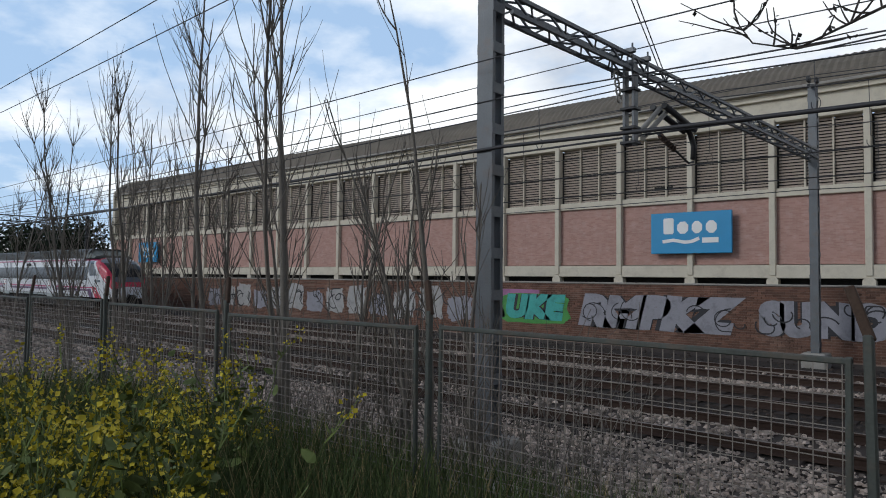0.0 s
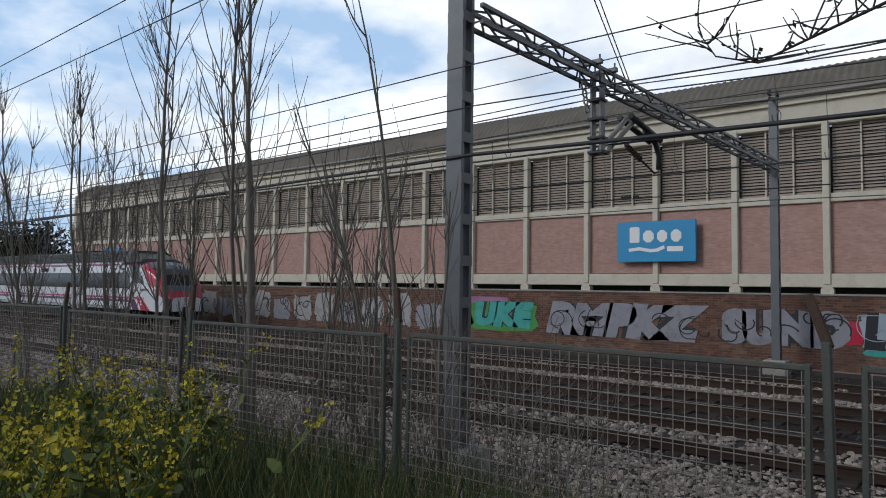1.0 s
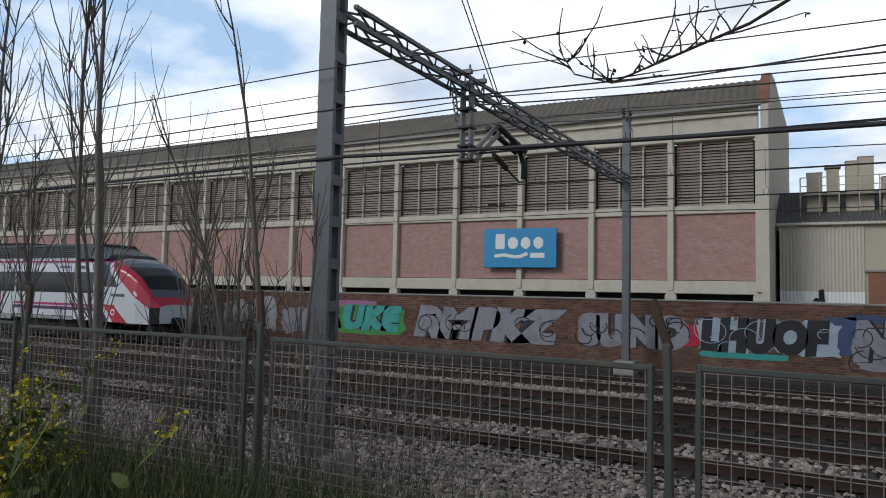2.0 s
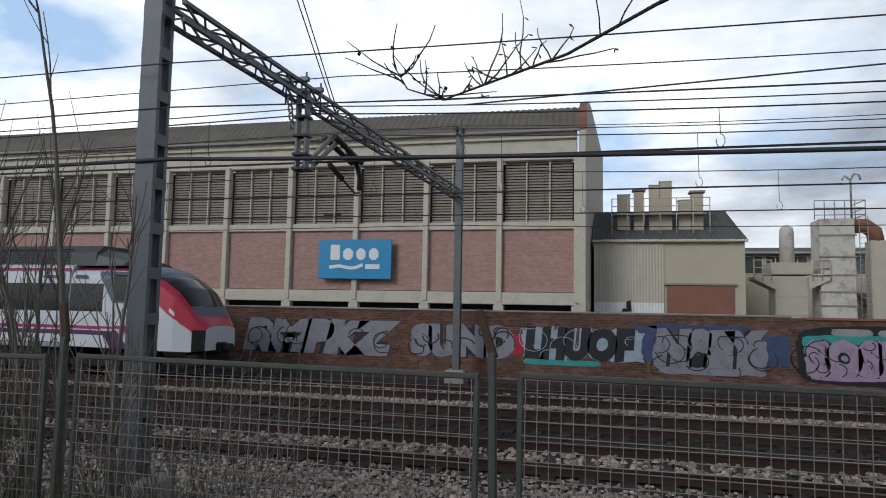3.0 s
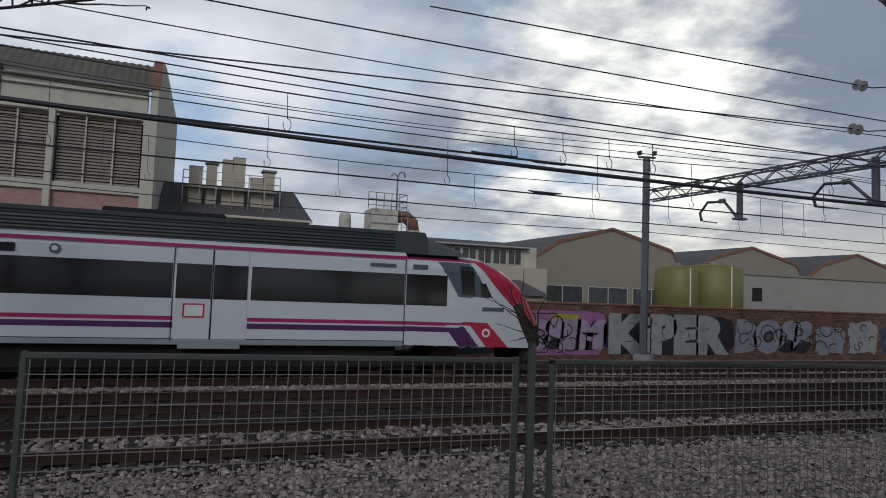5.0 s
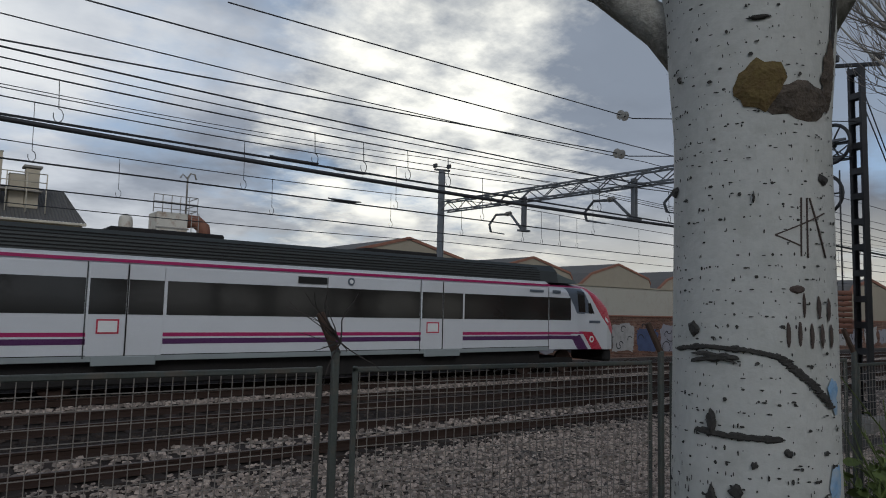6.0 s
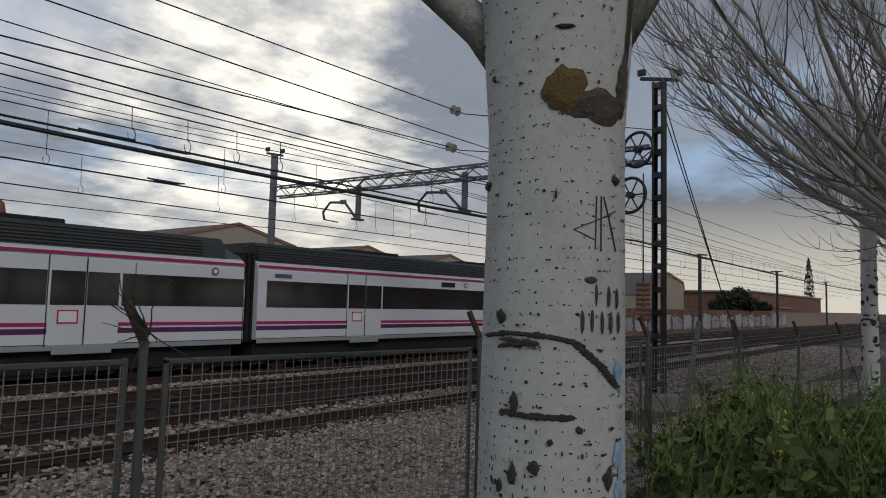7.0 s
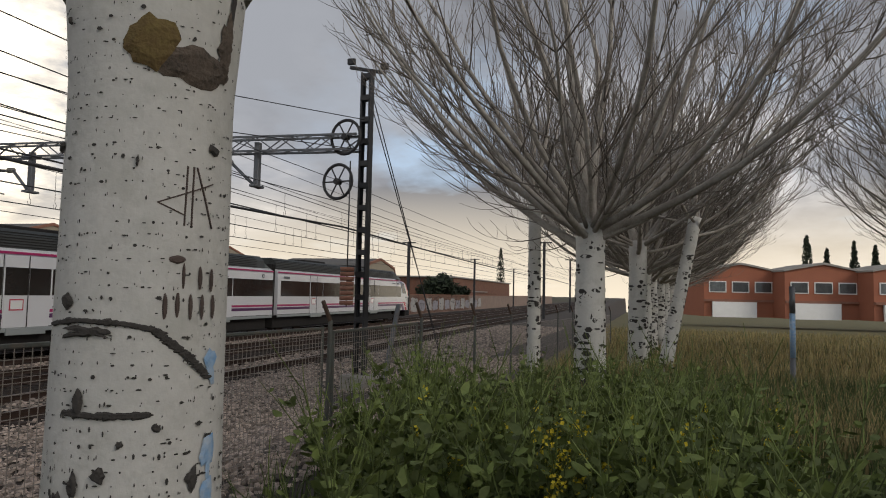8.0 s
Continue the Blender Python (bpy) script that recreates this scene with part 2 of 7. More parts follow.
M_twig = mat("grey_twig", (0.20, 0.175, 0.15), 0.9, var=0.3, scale=3, fine=40, tint=(0.09, 0.075, 0.062))
M_twigp = mat("pale_branch", (0.44, 0.41, 0.365), 0.9, var=0.4, scale=4, fine=30, bump=0.4, tint=(0.19, 0.165, 0.14))
M_redbrick = mat("house_brick", (0.36, 0.13, 0.075), 0.9, var=0.2, scale=0.8, fine=15, tint=(0.29, 0.10, 0.06))
M_tank = mat("yellow_tank", (0.22, 0.195, 0.06), 0.5, var=0.15, scale=0.8, fine=20, tint=(0.16, 0.14, 0.045))
M_leaf = mat("weed_leaf", (0.155, 0.20, 0.05), 0.7, var=0.3, scale=4, fine=30, bump=0, tint=(0.06, 0.085, 0.025), island=0.5)
M_grass = mat("grass_blade", (0.085, 0.12, 0.035), 0.8, var=0.3, scale=3, fine=30, bump=0, tint=(0.05, 0.08, 0.025), island=0.45)
M_dry = mat("dry_grass", (0.36, 0.285, 0.13), 0.9, var=0.3, scale=2, fine=30, bump=0, tint=(0.17, 0.14, 0.06), island=0.4)
M_flower = mat("yellow_flower", (0.58, 0.47, 0.025), 0.7, var=0.12, scale=10, fine=60, bump=0, island=0.25)
M_pine = mat("dark_foliage", (0.022, 0.034, 0.016), 0.9, var=0.3, scale=2, fine=20, bump=0, island=0.5)
# darker cream render: the backlit side of the sheds is put into the colour
M_shed = mat("backlit_render", (0.31, 0.27, 0.205), 0.9, var=0.2, scale=0.4, fine=20, tint=(0.30, 0.265, 0.21), stain=((0.24, 0.20, 0.16), 0.35, 0.6))
M_copper = mat("painted_metal_bluegrey", (0.30, 0.33, 0.35), 0.5, 0.4, var=0.2, scale=2, fine=30, bump=0.1)


# ---------- mesh helpers ----------
def part(name, bm, material, parent=None, label=""):
    me = bpy.data.meshes.new(name)
    bm.normal_update()
    bm.to_mesh(me)
    bm.free()
    for m in (material if isinstance(material, (list, tuple)) else [material]):
        me.materials.append(m)
    ob = new(name, me)
    if parent is not None:
        ob.parent = parent
    if label:
        tagged(ob, label)
    return ob


def empty(name, m=None, **tags):
    ob = new(name)
    ob.empty_display_size = 0.2
    if m is not None:
        ob.matrix_basis = m
    return tagged(ob, **tags)


CUBE = [(-.5, -.5, -.5), (.5, -.5, -.5), (.5, .5, -.5), (-.5, .5, -.5), (-.5, -.5, .5), (.5, -.5, .5), (.5, .5, .5), (-.5, .5, .5)]
CUBE_F = [(0, 3, 2, 1), (4, 5, 6, 7), (0, 1, 5, 4), (1, 2, 6, 5), (2, 3, 7, 6), (3, 0, 4, 7)]


def box(bm, c, s, mi=0, rot=None, bev=0.0):
    """A box with centre c and size s; bev chamfers its edges."""
    vs, fs = [Vector((p[0] * s[0], p[1] * s[1], p[2] * s[2])) for p in CUBE], CUBE_F
    if bev:
        tmp = bmesh.new()
        tv = [tmp.verts.new(v) for v in vs]
        for f in CUBE_F:
            tmp.faces.new([tv[k] for k in f])
        bmesh.ops.bevel(tmp, geom=tmp.edges[:], offset=bev, segments=1, affect="EDGES")
        tmp.verts.index_update()
        vs, fs = [v.co.copy() for v in tmp.verts], [[v.index for v in f.verts] for f in tmp.faces]
        tmp.free()
    mm = Matrix.Translation(c) @ (rot if rot is not None else Matrix.Identity(4))
    nv = [bm.verts.new(mm @ v) for v in vs]
    for f in fs:
        bm.faces.new([nv[k] for k in f]).material_index = mi
    return nv


def boxes(name, rows, material, parent=None):
    """Many plain boxes, rows of centre and size, as one mesh."""
    r = np.array(rows, float)
    v = (r[:, None, :3] + np.array(CUBE)[None] * r[:, None, 3:]).reshape(-1, 3)
    f = (np.array(CUBE_F)[None] + 8 * np.arange(len(r))[:, None, None]).reshape(-1, 4)
    me = bpy.data.meshes.new(name)
    me.from_pydata(v.tolist(), [], f.tolist())
    me.materials.append(material)
    ob = new(name, me)
    ob.parent = parent
    return ob


def tube(bm, pts, radii, sides=6, cap=True, mi=0):
    """A tapered tube through the points."""
    pts = [Vector(p) for p in pts]
    if not isinstance(radii, (list, tuple)):
        radii = [radii] * len(pts)
    rings, n = [], None
    for i, p in enumerate(pts):
        d = (pts[min(i + 1, len(pts) - 1)] - pts[max(i - 1, 0)]).normalized()
        if n is None:
            n = d.orthogonal().normalized()
        n = (n - d * n.dot(d))
        n = n.normalized() if n.length > 1e-6 else d.orthogonal().normalized()
        q = d.cross(n)
        rings.append([bm.verts.new(p + radii[i] * (math.cos(a) * n + math.sin(a) * q)) for a in (2 * math.pi * k / sides for k in range(sides))])
    for a, b in zip(rings, rings[1:]):
        for k in range(sides):
            f = bm.faces.new((a[k], a[(k + 1) % sides], b[(k + 1) % sides], b[k]))
            f.smooth = sides > 4
            f.material_index = mi
    if cap and sides > 2:
        for r in (rings[0][::-1], rings[-1]):
            f = bm.faces.new(r)
            f.material_index = mi
    return rings


def prism(bm, outline, axis, a, b, mi=0):
    """Extrudes a 2D outline along an axis from a to b."""
    def at(p, w):
        return {"x": (w, p[0], p[1]), "y": (p[0], w, p[1]), "z": (p[0], p[1], w)}[axis]
    va, vb = [bm.verts.new(at(p, a)) for p in outline], [bm.verts.new(at(p, b)) for p in outline]
    n = len(outline)
    fs = [bm.faces.new(va), bm.faces.new(vb[::-1])] + [bm.faces.new((va[i], vb[i], vb[(i + 1) % n], va[(i + 1) % n])) for i in range(n)]
    for f in fs:
        f.material_index = mi
    return fs


def fixn(bm):
    bmesh.ops.recalc_face_normals(bm, faces=bm.faces[:])
    return bm


def shared(name, me, parent, loc, rz=0.0, scale=None):
    ob = new(name, me)
    ob.parent = parent
    ob.location = loc
    if rz:
        ob.rotation_euler = (0, 0, rz)
    if scale:
        ob.scale = scale
    return ob


# ---------- ground ----------
def ground_height(x, y):
    """The bank on which the camera stands falls to the level of the tracks."""
    near = 0.78 - 0.02 * max(0, x - 3)
    if y < 2.6:
        return near
    k = min(1.0, max(0.0, (y - 2.6) / 4.6))
    k = k * k * (3 - 2 * k)
    return near * (1 - k) + (-0.27) * k


def build_ground():
    bm = bmesh.new()
    xs = [-2500, -600, -200, -100] + [-60 + 2.0 * i for i in range(0, 26)] + [-8 + 0.5 * i for i in range(0, 65)] + [26 + 4 * i for i in range(12)] + [100, 200, 600, 2500]
    ys = [-2500, -400, -80, -30, -12, -6, -3] + [-1 + 0.4 * i for i in range(0, 28)] + [10.6, 14, 18, 23, 26, 34, 60, 120, 400, 2500]
    xs = sorted(set(xs))
    grid = []
    for y in ys:
        row = []
        for x in xs:
            z = ground_height(x, y)
            if -10 < x < 40 and -4 < y < 10:
                z += 0.05 * noise.noise((x * 0.9, y * 0.9, 0))
            if y > 25.5:
                z = -0.1
            row.append(bm.verts.new((x, y, z)))
        grid.append(row)
    for j in range(len(ys) - 1):
        for i in range(len(xs) - 1):
            f = bm.faces.new((grid[j][i], grid[j][i + 1], grid[j + 1][i + 1], grid[j + 1][i]))
            yc, xc = (ys[j] + ys[j + 1]) / 2, (xs[i] + xs[i + 1]) / 2
            f.material_index = 1 if (4.3 if xc < 2.5 else 2.3) < yc < 25 and xc > -300 else (2 if yc < 2.5 and xc > 9 else 0)
            f.smooth = True
    return tagged(part("ground", bm, [M_earth, M_ballast, M_field]), "earth bank falling to grey stone ballast beside tracks", "ground", kind="structure")


build_ground()
RAILS = (11.05, 12.72, 14.97, 16.64, 19.03, 20.70)


def build_tracks():
    # dark oiled bed between and beside the rails of the two near tracks, low heaps of clean stone between; its colour
    # also holds the shade by the rails
    for k in range(3):
        a, b = RAILS[2 * k], RAILS[2 * k + 1]
        tr = empty("railway_track", pose(0, 0, 0), label="rusty steel rails on sleepers in brown oiled ballast", category="railway track", group="parallel railway tracks", kind="structure")
        bm = bmesh.new()
        # the third bed reaches the wall to paint the dark at its foot
        lo, hi = ((10.35, 14.26), (14.27, 17.25), (18.35, 24.9))[k]
        prism(bm, [(lo, -0.30), (lo + 0.25, -0.205), (hi - 0.25, -0.205), (hi, -0.30)], "x", -320, 420)
        fixn(bm)
        part("ballast_bed", bm, M_trackbed, tr, "brown oil-stained ballast, darkened for shade")
        for y in (a, b):
            bm = bmesh.new()
            prof = [(y - 0.07, -0.172), (y + 0.07, -0.172), (y + 0.065, -0.155), (y + 0.012, -0.13), (y + 0.01, -0.05), (y + 0.036, -0.035), (y + 0.036, -0.003), (y - 0.036, -0.003), (y - 0.036, -0.035), (y - 0.01, -0.05), (y - 0.012, -0.13), (y - 0.065, -0.155)]
            prism(bm, prof, "x", -320, 420)
            fixn(bm)
            rail = part("rail", bm, M_rail, tr)
            bm = bmesh.new()
            box(bm, (50, y, 0.0), (740, 0.066, 0.006))
            part("running_surface", bm, M_railhead, rail, "polished rail head")
        bm = bmesh.new()
        box(bm, (0, 0, 0), (0.25, 2.5, 0.12), bev=0.015)
        me_ob = part("sleeper", bm, M_sleeper, tr)
        mid = (a + b) / 2
        me_ob.location = (-16.0, mid, -0.232)
        for i in range(1, 100):
            shared("sleeper", me_ob.data, tr, (-16 + 0.6 * i, mid, -0.232))
        far = [(-16 + 0.6 * i, mid, -0.232, 0.25, 2.5, 0.12) for i in list(range(-140, 0)) + list(range(100, 240))]
        tagged(boxes("far_sleeper_row", far, M_sleeper, tr), kind="stuff")


build_tracks()


def stones(name, n, place, size, material, label):
    """Many small angular stones in one mesh."""
    rs = np.random.RandomState(5 + n)
    base = np.array([(-1, -.7, -.5), (1, -.8, -.4), (.8, .9, -.5), (-.9, .8, -.4), (-.6, -.5, .6), (.7, -.4, .5), (.5, .6, .7), (-.5, .6, .5)], float) * 0.5
    quads = np.array([(0, 1, 5, 4), (1, 2, 6, 5), (2, 3, 7, 6), (3, 0, 4, 7), (4, 5, 6, 7)])
    V, F = [], []
    for i in range(n):
        x, y, z = place(rs)
        s = size * rs.uniform(0.6, 1.35)
        a = rs.uniform(0, 6.28)
        ca, sa = math.cos(a), math.sin(a)
        p = base * rs.uniform(0.7, 1.2, (8, 3)) * s * np.array([1.1, 0.9, 0.75])
        q = np.stack([p[:, 0] * ca - p[:, 1] * sa + x, p[:, 0] * sa + p[:, 1] * ca + y, p[:, 2] + z], 1)
        V.append(q)
        F.append(quads + 8 * i)
    me = bpy.data.meshes.new(name)
    me.from_pydata(np.concatenate(V).tolist(), [], np.concatenate(F).tolist())
    me.materials.append(material)
    return tagged(new(name, me), label, "ballast", kind="stuff")


def near_stone(rs):
    y = 4.6 + 6.3 * rs.rand() ** 0.9
    x = rs.uniform(-1.15 * y - 3, 1.9 * y + 3)
    return x, y, ground_height(x, y) + rs.uniform(0.0, 0.04) + 0.07 * max(0, y - 10.2)


def bank_stone(rs):
    x = 2.6 + 22 * rs.rand() ** 1.4
    y = rs.uniform(2.5, 5.2)
    return x, y, ground_height(x, y) + rs.uniform(0.0, 0.03)


def far_stone(rs):
    y = rs.uniform(4.8, 10.8)
    x = rs.uniform(17, 60) if rs.rand() < 0.6 else rs.uniform(-45, -9)
    return x, y, ground_height(x, y) + rs.uniform(0.0, 0.04)


def heap_stone(rs):
    """Clean stone heaped between the second and the third track."""
    y = rs.uniform(17.0, 18.75)
    return rs.uniform(-45, 65), y, -0.24 + rs.uniform(0, 0.06) + 0.10 * (1 - abs(y - 17.9) / 0.9)


def crib_stone(rs):
    """Pale stone fills the near track between its rails, and lies thinner in the far one."""
    far_track = rs.rand() < 0.3
    i = rs.randint(-60, 120)
    dx = rs.uniform(-0.20, 0.20) if rs.rand() < 0.7 else rs.uniform(-0.3, 0.3)
    y = rs.uniform(19.4, 20.6) if far_track else 11.14 + 1.5 * rs.rand() ** 1.3
    return -15.7 + 0.6 * i + dx, y, -0.175 + rs.uniform(-0.01, 0.045)


def oily_stone(rs):
    # the last strip paints the shaded wall foot with dark stones
    y = rs.choice([rs.uniform(12.85, 14.85), rs.uniform(15.1, 16.5), rs.uniform(21.0, 24.7)])
    return rs.uniform(-35, 45), y, -0.2 + rs.uniform(-0.01, 0.03)


stones("ballast_stones", 46000, near_stone, 0.072, M_stone, "loose grey and pinkish crushed stone on the bank")
stones("ballast_stones", 9000, bank_stone, 0.075, M_stone, "grey crushed stone at the foot of the bank")
stones("ballast_stones", 16000, far_stone, 0.12, M_stone, "loose grey crushed stone along the far bank")
stones("ballast_stones", 17000, heap_stone, 0.10, M_stone, "loose grey crushed stone between the tracks")
stones("ballast_stones", 20000, crib_stone, 0.095, M_stone, "pale crushed stone lying between rails and sleepers")
stones("ballast_stones", 9000, oily_stone, 0.09, M_stoned, "dark stones of the oiled middle track and the shaded wall foot")
# ---------- boundary wall with bricks ----------
def build_boundary_wall():
    w = empty("boundary_wall", label="old red brick trackside wall covered in painted graffiti", category="wall", kind="structure")
    bm = bmesh.new()
    box(bm, (60, 25.20, 1.0), (360, 0.36, 2.56))
    part("core", bm, M_mortar, w)
    bm = bmesh.new()
    box(bm, (-57.6, 25.18, 2.32), (126.6, 0.44, 0.07), bev=0.015)
    part("coping", bm, M_concd, w, "weathered concrete coping")
    bm = bmesh.new()
    box(bm, (123, 25.18, 2.26), (233.8, 0.46, 0.09), bev=0.015)
    part("coping", bm, M_rust, w, "rust-brown coping")
    # courses of brick faces; the stretch that the camera passes nearest in single bricks
    rows, rs = [], random.Random(4)
    for j in range(27):
        z = -0.1 + 0.088 * j
        x = -75 + 0.13 * (j % 2)
        while x < 110:
            ln = 0.25 if abs(x - 6) < 34 else 1.3
            rows.append((x + ln / 2, 25.016 + rs.uniform(-0.004, 0.004), z + 0.038, ln - 0.012, 0.03, 0.074))
            x += ln
    tagged(boxes("brick_courses", rows, M_wallbrick2, w), kind="stuff")
    return w


M_wallbrick2 = mat("old_brick_faces", (0.165, 0.08, 0.054), 0.92, var=0.5, scale=0.7, fine=22, tint=(0.10, 0.056, 0.04), island=0.34, stain=((0.26, 0.17, 0.125), 0.5, 1.1))
build_boundary_wall()

# ---------- the factory ----------
FT = pose(0, 0, 0, 0, 0, 0.74)      # the factory stands slightly askew to the tracks
BAY, X_END, N_BAY = 4.54, -1.62, 20


def build_factory():
    f = empty("factory_hall", FT, label="long brick factory hall with concrete pilasters and louvred upper storey", category="factory")
    x0 = X_END - BAY * N_BAY
    L, cx = BAY * N_BAY, X_END - BAY * N_BAY / 2
    bm = bmesh.new()
    box(bm, (cx, 40.5, 5.35), (L, 0.4, 3.85))
    part("brick_panel", bm, M_facade, f, "pink worn brick between pilasters")
    # near-black sheet paints the undercroft's shade below the base beam
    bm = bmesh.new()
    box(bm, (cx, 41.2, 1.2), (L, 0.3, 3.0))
    part("ground_recess", bm, M_dark, f, "near-black sheet for the shade of the open undercroft")
    bm = bmesh.new()
    box(bm, (cx, 40.35, 3.02), (L, 0.6, 0.72), bev=0.03)
    part("base_beam", bm, M_conc, f, "cream concrete base beam")
    bm = bmesh.new()
    box(bm, (cx, 40.38, 7.35), (L, 0.5, 0.46), bev=0.03)
    part("ledge", bm, M_conc, f, "cream concrete ledge")
    bm = bmesh.new()
    box(bm, (cx, 40.45, 12.1), (L, 0.5, 1.75), bev=0.03)
    part("cornice", bm, M_conc, f, "stained cream concrete cornice band")
    for y, z, h in ((40.25, 11.35, 0.18), (40.15, 12.55, 0.10)):
        bm = bmesh.new()
        box(bm, (cx, y, z), (L, 0.3, h), bev=0.02)
        part("moulding", bm, M_conc, f)
    bm = bmesh.new()
    box(bm, (cx, 40.0, 12.98), (L + 0.3, 0.28, 0.16), bev=0.03)
    part("gutter", bm, M_concd, f, "grey roof gutter")
    # near-black sheet: the shade behind the louvres is put into its colour
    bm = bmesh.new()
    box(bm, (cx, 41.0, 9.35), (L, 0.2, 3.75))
    part("void", bm, M_dark, f, "near-black sheet for the shade behind louvres")
    # pilasters and feet
    bm = bmesh.new()
    box(bm, (0, 0, 7.1), (0.33, 0.5, 8.6), bev=0.03)
    me_p = part("pilaster", bm, M_conc, f)
    bm = bmesh.new()
    prism(bm, [(-0.3, 2.25), (0.3, 2.25), (0.3, 2.55), (0.2, 2.72), (-0.2, 2.72), (-0.3, 2.55)], "y", -0.3, 0.2)
    fixn(bm)
    me_f = part("pilaster_foot", bm, M_conc, f)
    bm = bmesh.new()
    box(bm, (0, 0, 1.0), (0.34, 0.4, 2.6))
    me_g = part("ground_column", bm, M_concd, f)
    for me in (me_p, me_f, me_g):
        me.location = (X_END, 40.22, 0)
    for i in range(1, N_BAY + 1):
        for nm, me in (("pilaster", me_p), ("pilaster_foot", me_f), ("ground_column", me_g)):
            shared(nm, me.data, f, (X_END - BAY * i, 40.22, 0))
    # louvre fields: three to a bay, slats tilted
    bm = bmesh.new()
    n_s = 21
    w = (BAY - 0.42) / 3 - 0.11
    for k in range(n_s):
        z = 7.62 + (k + 0.5) * (3.62 / n_s)
        box(bm, (0, 0, z), (w, 0.10, 0.018), rot=Matrix.Rotation(radians(-38), 4, "X"))
        box(bm, (0, -0.045, z - 0.035), (w, 0.016, 0.075))
    louv = part("louvre_panel", bm, M_louver, f)
    bm = bmesh.new()
    box(bm, (0, 0, 9.43), (0.08, 0.22, 3.7), bev=0.01)
    mul = part("mullion", bm, M_conc, f)
    first = True
    for i in range(N_BAY):
        for k in range(3):
            x = X_END - BAY * (i + 1) + 0.21 + (BAY - 0.42) * (k + 0.5) / 3
            if first:
                louv.location = (x, 40.55, 0)
                first = False
            else:
                shared("louvre_panel", louv.data, f, (x, 40.55, 0))
        for k in (1, 2):
            x = X_END - BAY * (i + 1) + 0.21 + (BAY - 0.42) * k / 3
            if i == 0 and k == 1:
                mul.location = (x, 40.42, 0)
            else:
                shared("mullion", mul.data, f, (x, 40.42, 0))
    # roof: corrugated, a curved shed
    bm = bmesh.new()
    prof = [(39.9, 13.05), (40.3, 13.65), (40.9, 14.2), (41.8, 14.75), (43, 15.2), (44.6, 15.5), (50, 15.7)]
    n = int(L / 0.2)
    rows = []
    for i in range(n + 1):
        x = x0 - 0.2 + (L + 0.3) * i / n
        dz = 0.035 if i % 2 else -0.035
        rows.append([bm.verts.new((x, y, z + dz)) for y, z in prof])
    for a, b in zip(rows, rows[1:]):
        for k in range(len(prof) - 1):
            bm.faces.new((a[k], b[k], b[k + 1], a[k + 1]))
    part("roof", bm, M_roof, f, "brown lichen-stained corrugated fibre cement roof")
    # end wall
    bm = bmesh.new()
    gab = [(39.95, -0.1), (39.95, 12.9), (40.0, 13.6), (40.3, 13.85), (40.9, 14.45), (41.8, 15.0), (43, 15.45), (45, 15.7), (60, 15.7), (60, -0.1)]
    prism(bm, gab, "x", X_END + 0.12, X_END + 0.5)
    for v in bm.verts:
        if v.co.x > X_END + 0.3:
            v.co.x += max(0, v.co.y - 40) * 0.045
    fixn(bm)
    part("end_wall", bm, M_conc, f, "stained concrete end wall")
    bm = bmesh.new()
    prism(bm, [(39.9, 13.0), (39.95, 13.7), (40.3, 13.95), (40.9, 14.55), (41.8, 15.1), (43, 15.55), (43, 15.15), (41.8, 14.6), (40.7, 13.6)], "x", X_END + 0.1, X_END + 0.56)
    fixn(bm)
    part("verge", bm, M_rust, f, "rust-red verge of the roof end")
    bm = bmesh.new()
    prism(bm, gab, "x", x0 - 0.5, x0 - 0.15)
    fixn(bm)
    part("end_wall", bm, M_conc, f)
    bm = bmesh.new()
    box(bm, (cx, 60, 7.5), (L, 0.3, 15))
    part("rear_wall", bm, M_conc, f)
    # open louvre gap: its shade is a near-black plate over the slats
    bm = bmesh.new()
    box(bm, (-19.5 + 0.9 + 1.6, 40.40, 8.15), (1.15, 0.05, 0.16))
    part("louvre_gap", bm, M_dark, f, "near-black plate for the shade where a louvre slat is missing")
    return f


def brick_facade_material():
    m = M_brick.copy()
    m.name = "factory_brick_courses"
    nt = m.node_tree
    b = nt.nodes["Principled BSDF"]
    old = b.inputs["Base Color"].links[0].from_socket
    co = nt.nodes.new("ShaderNodeTexCoord")
    mp = nt.nodes.new("ShaderNodeMapping")
    mp.inputs["Rotation"].default_value = (radians(-90), 0, 0)
    br = nt.nodes.new("ShaderNodeTexBrick")
    for k, v in (("Scale", 1.0), ("Mortar Size", 0.008), ("Brick Width", 0.30), ("Row Height", 0.085), ("Bias", -0.2)):
        br.inputs[k].default_value = v
    br.inputs["Color1"].default_value, br.inputs["Color2"].default_value, br.inputs["Mortar"].default_value = (1, 1, 1, 1), (0.72, 0.66, 0.64, 1), (0.95, 0.98, 1.0, 1)
    mx = nt.nodes.new("ShaderNodeMix"); mx.data_type, mx.blend_type = "RGBA", "MULTIPLY"; mx.inputs[0].default_value = 0.8
    nt.links.new(co.outputs["Object"], mp.inputs[0]); nt.links.new(mp.outputs[0], br.inputs[0])
    nt.links.new(old, mx.inputs[6]); nt.links.new(br.outputs["Color"], mx.inputs[7]); nt.links.new(mx.outputs[2], b.inputs["Base Color"])
    return m


M_facade = brick_facade_material()
build_factory()


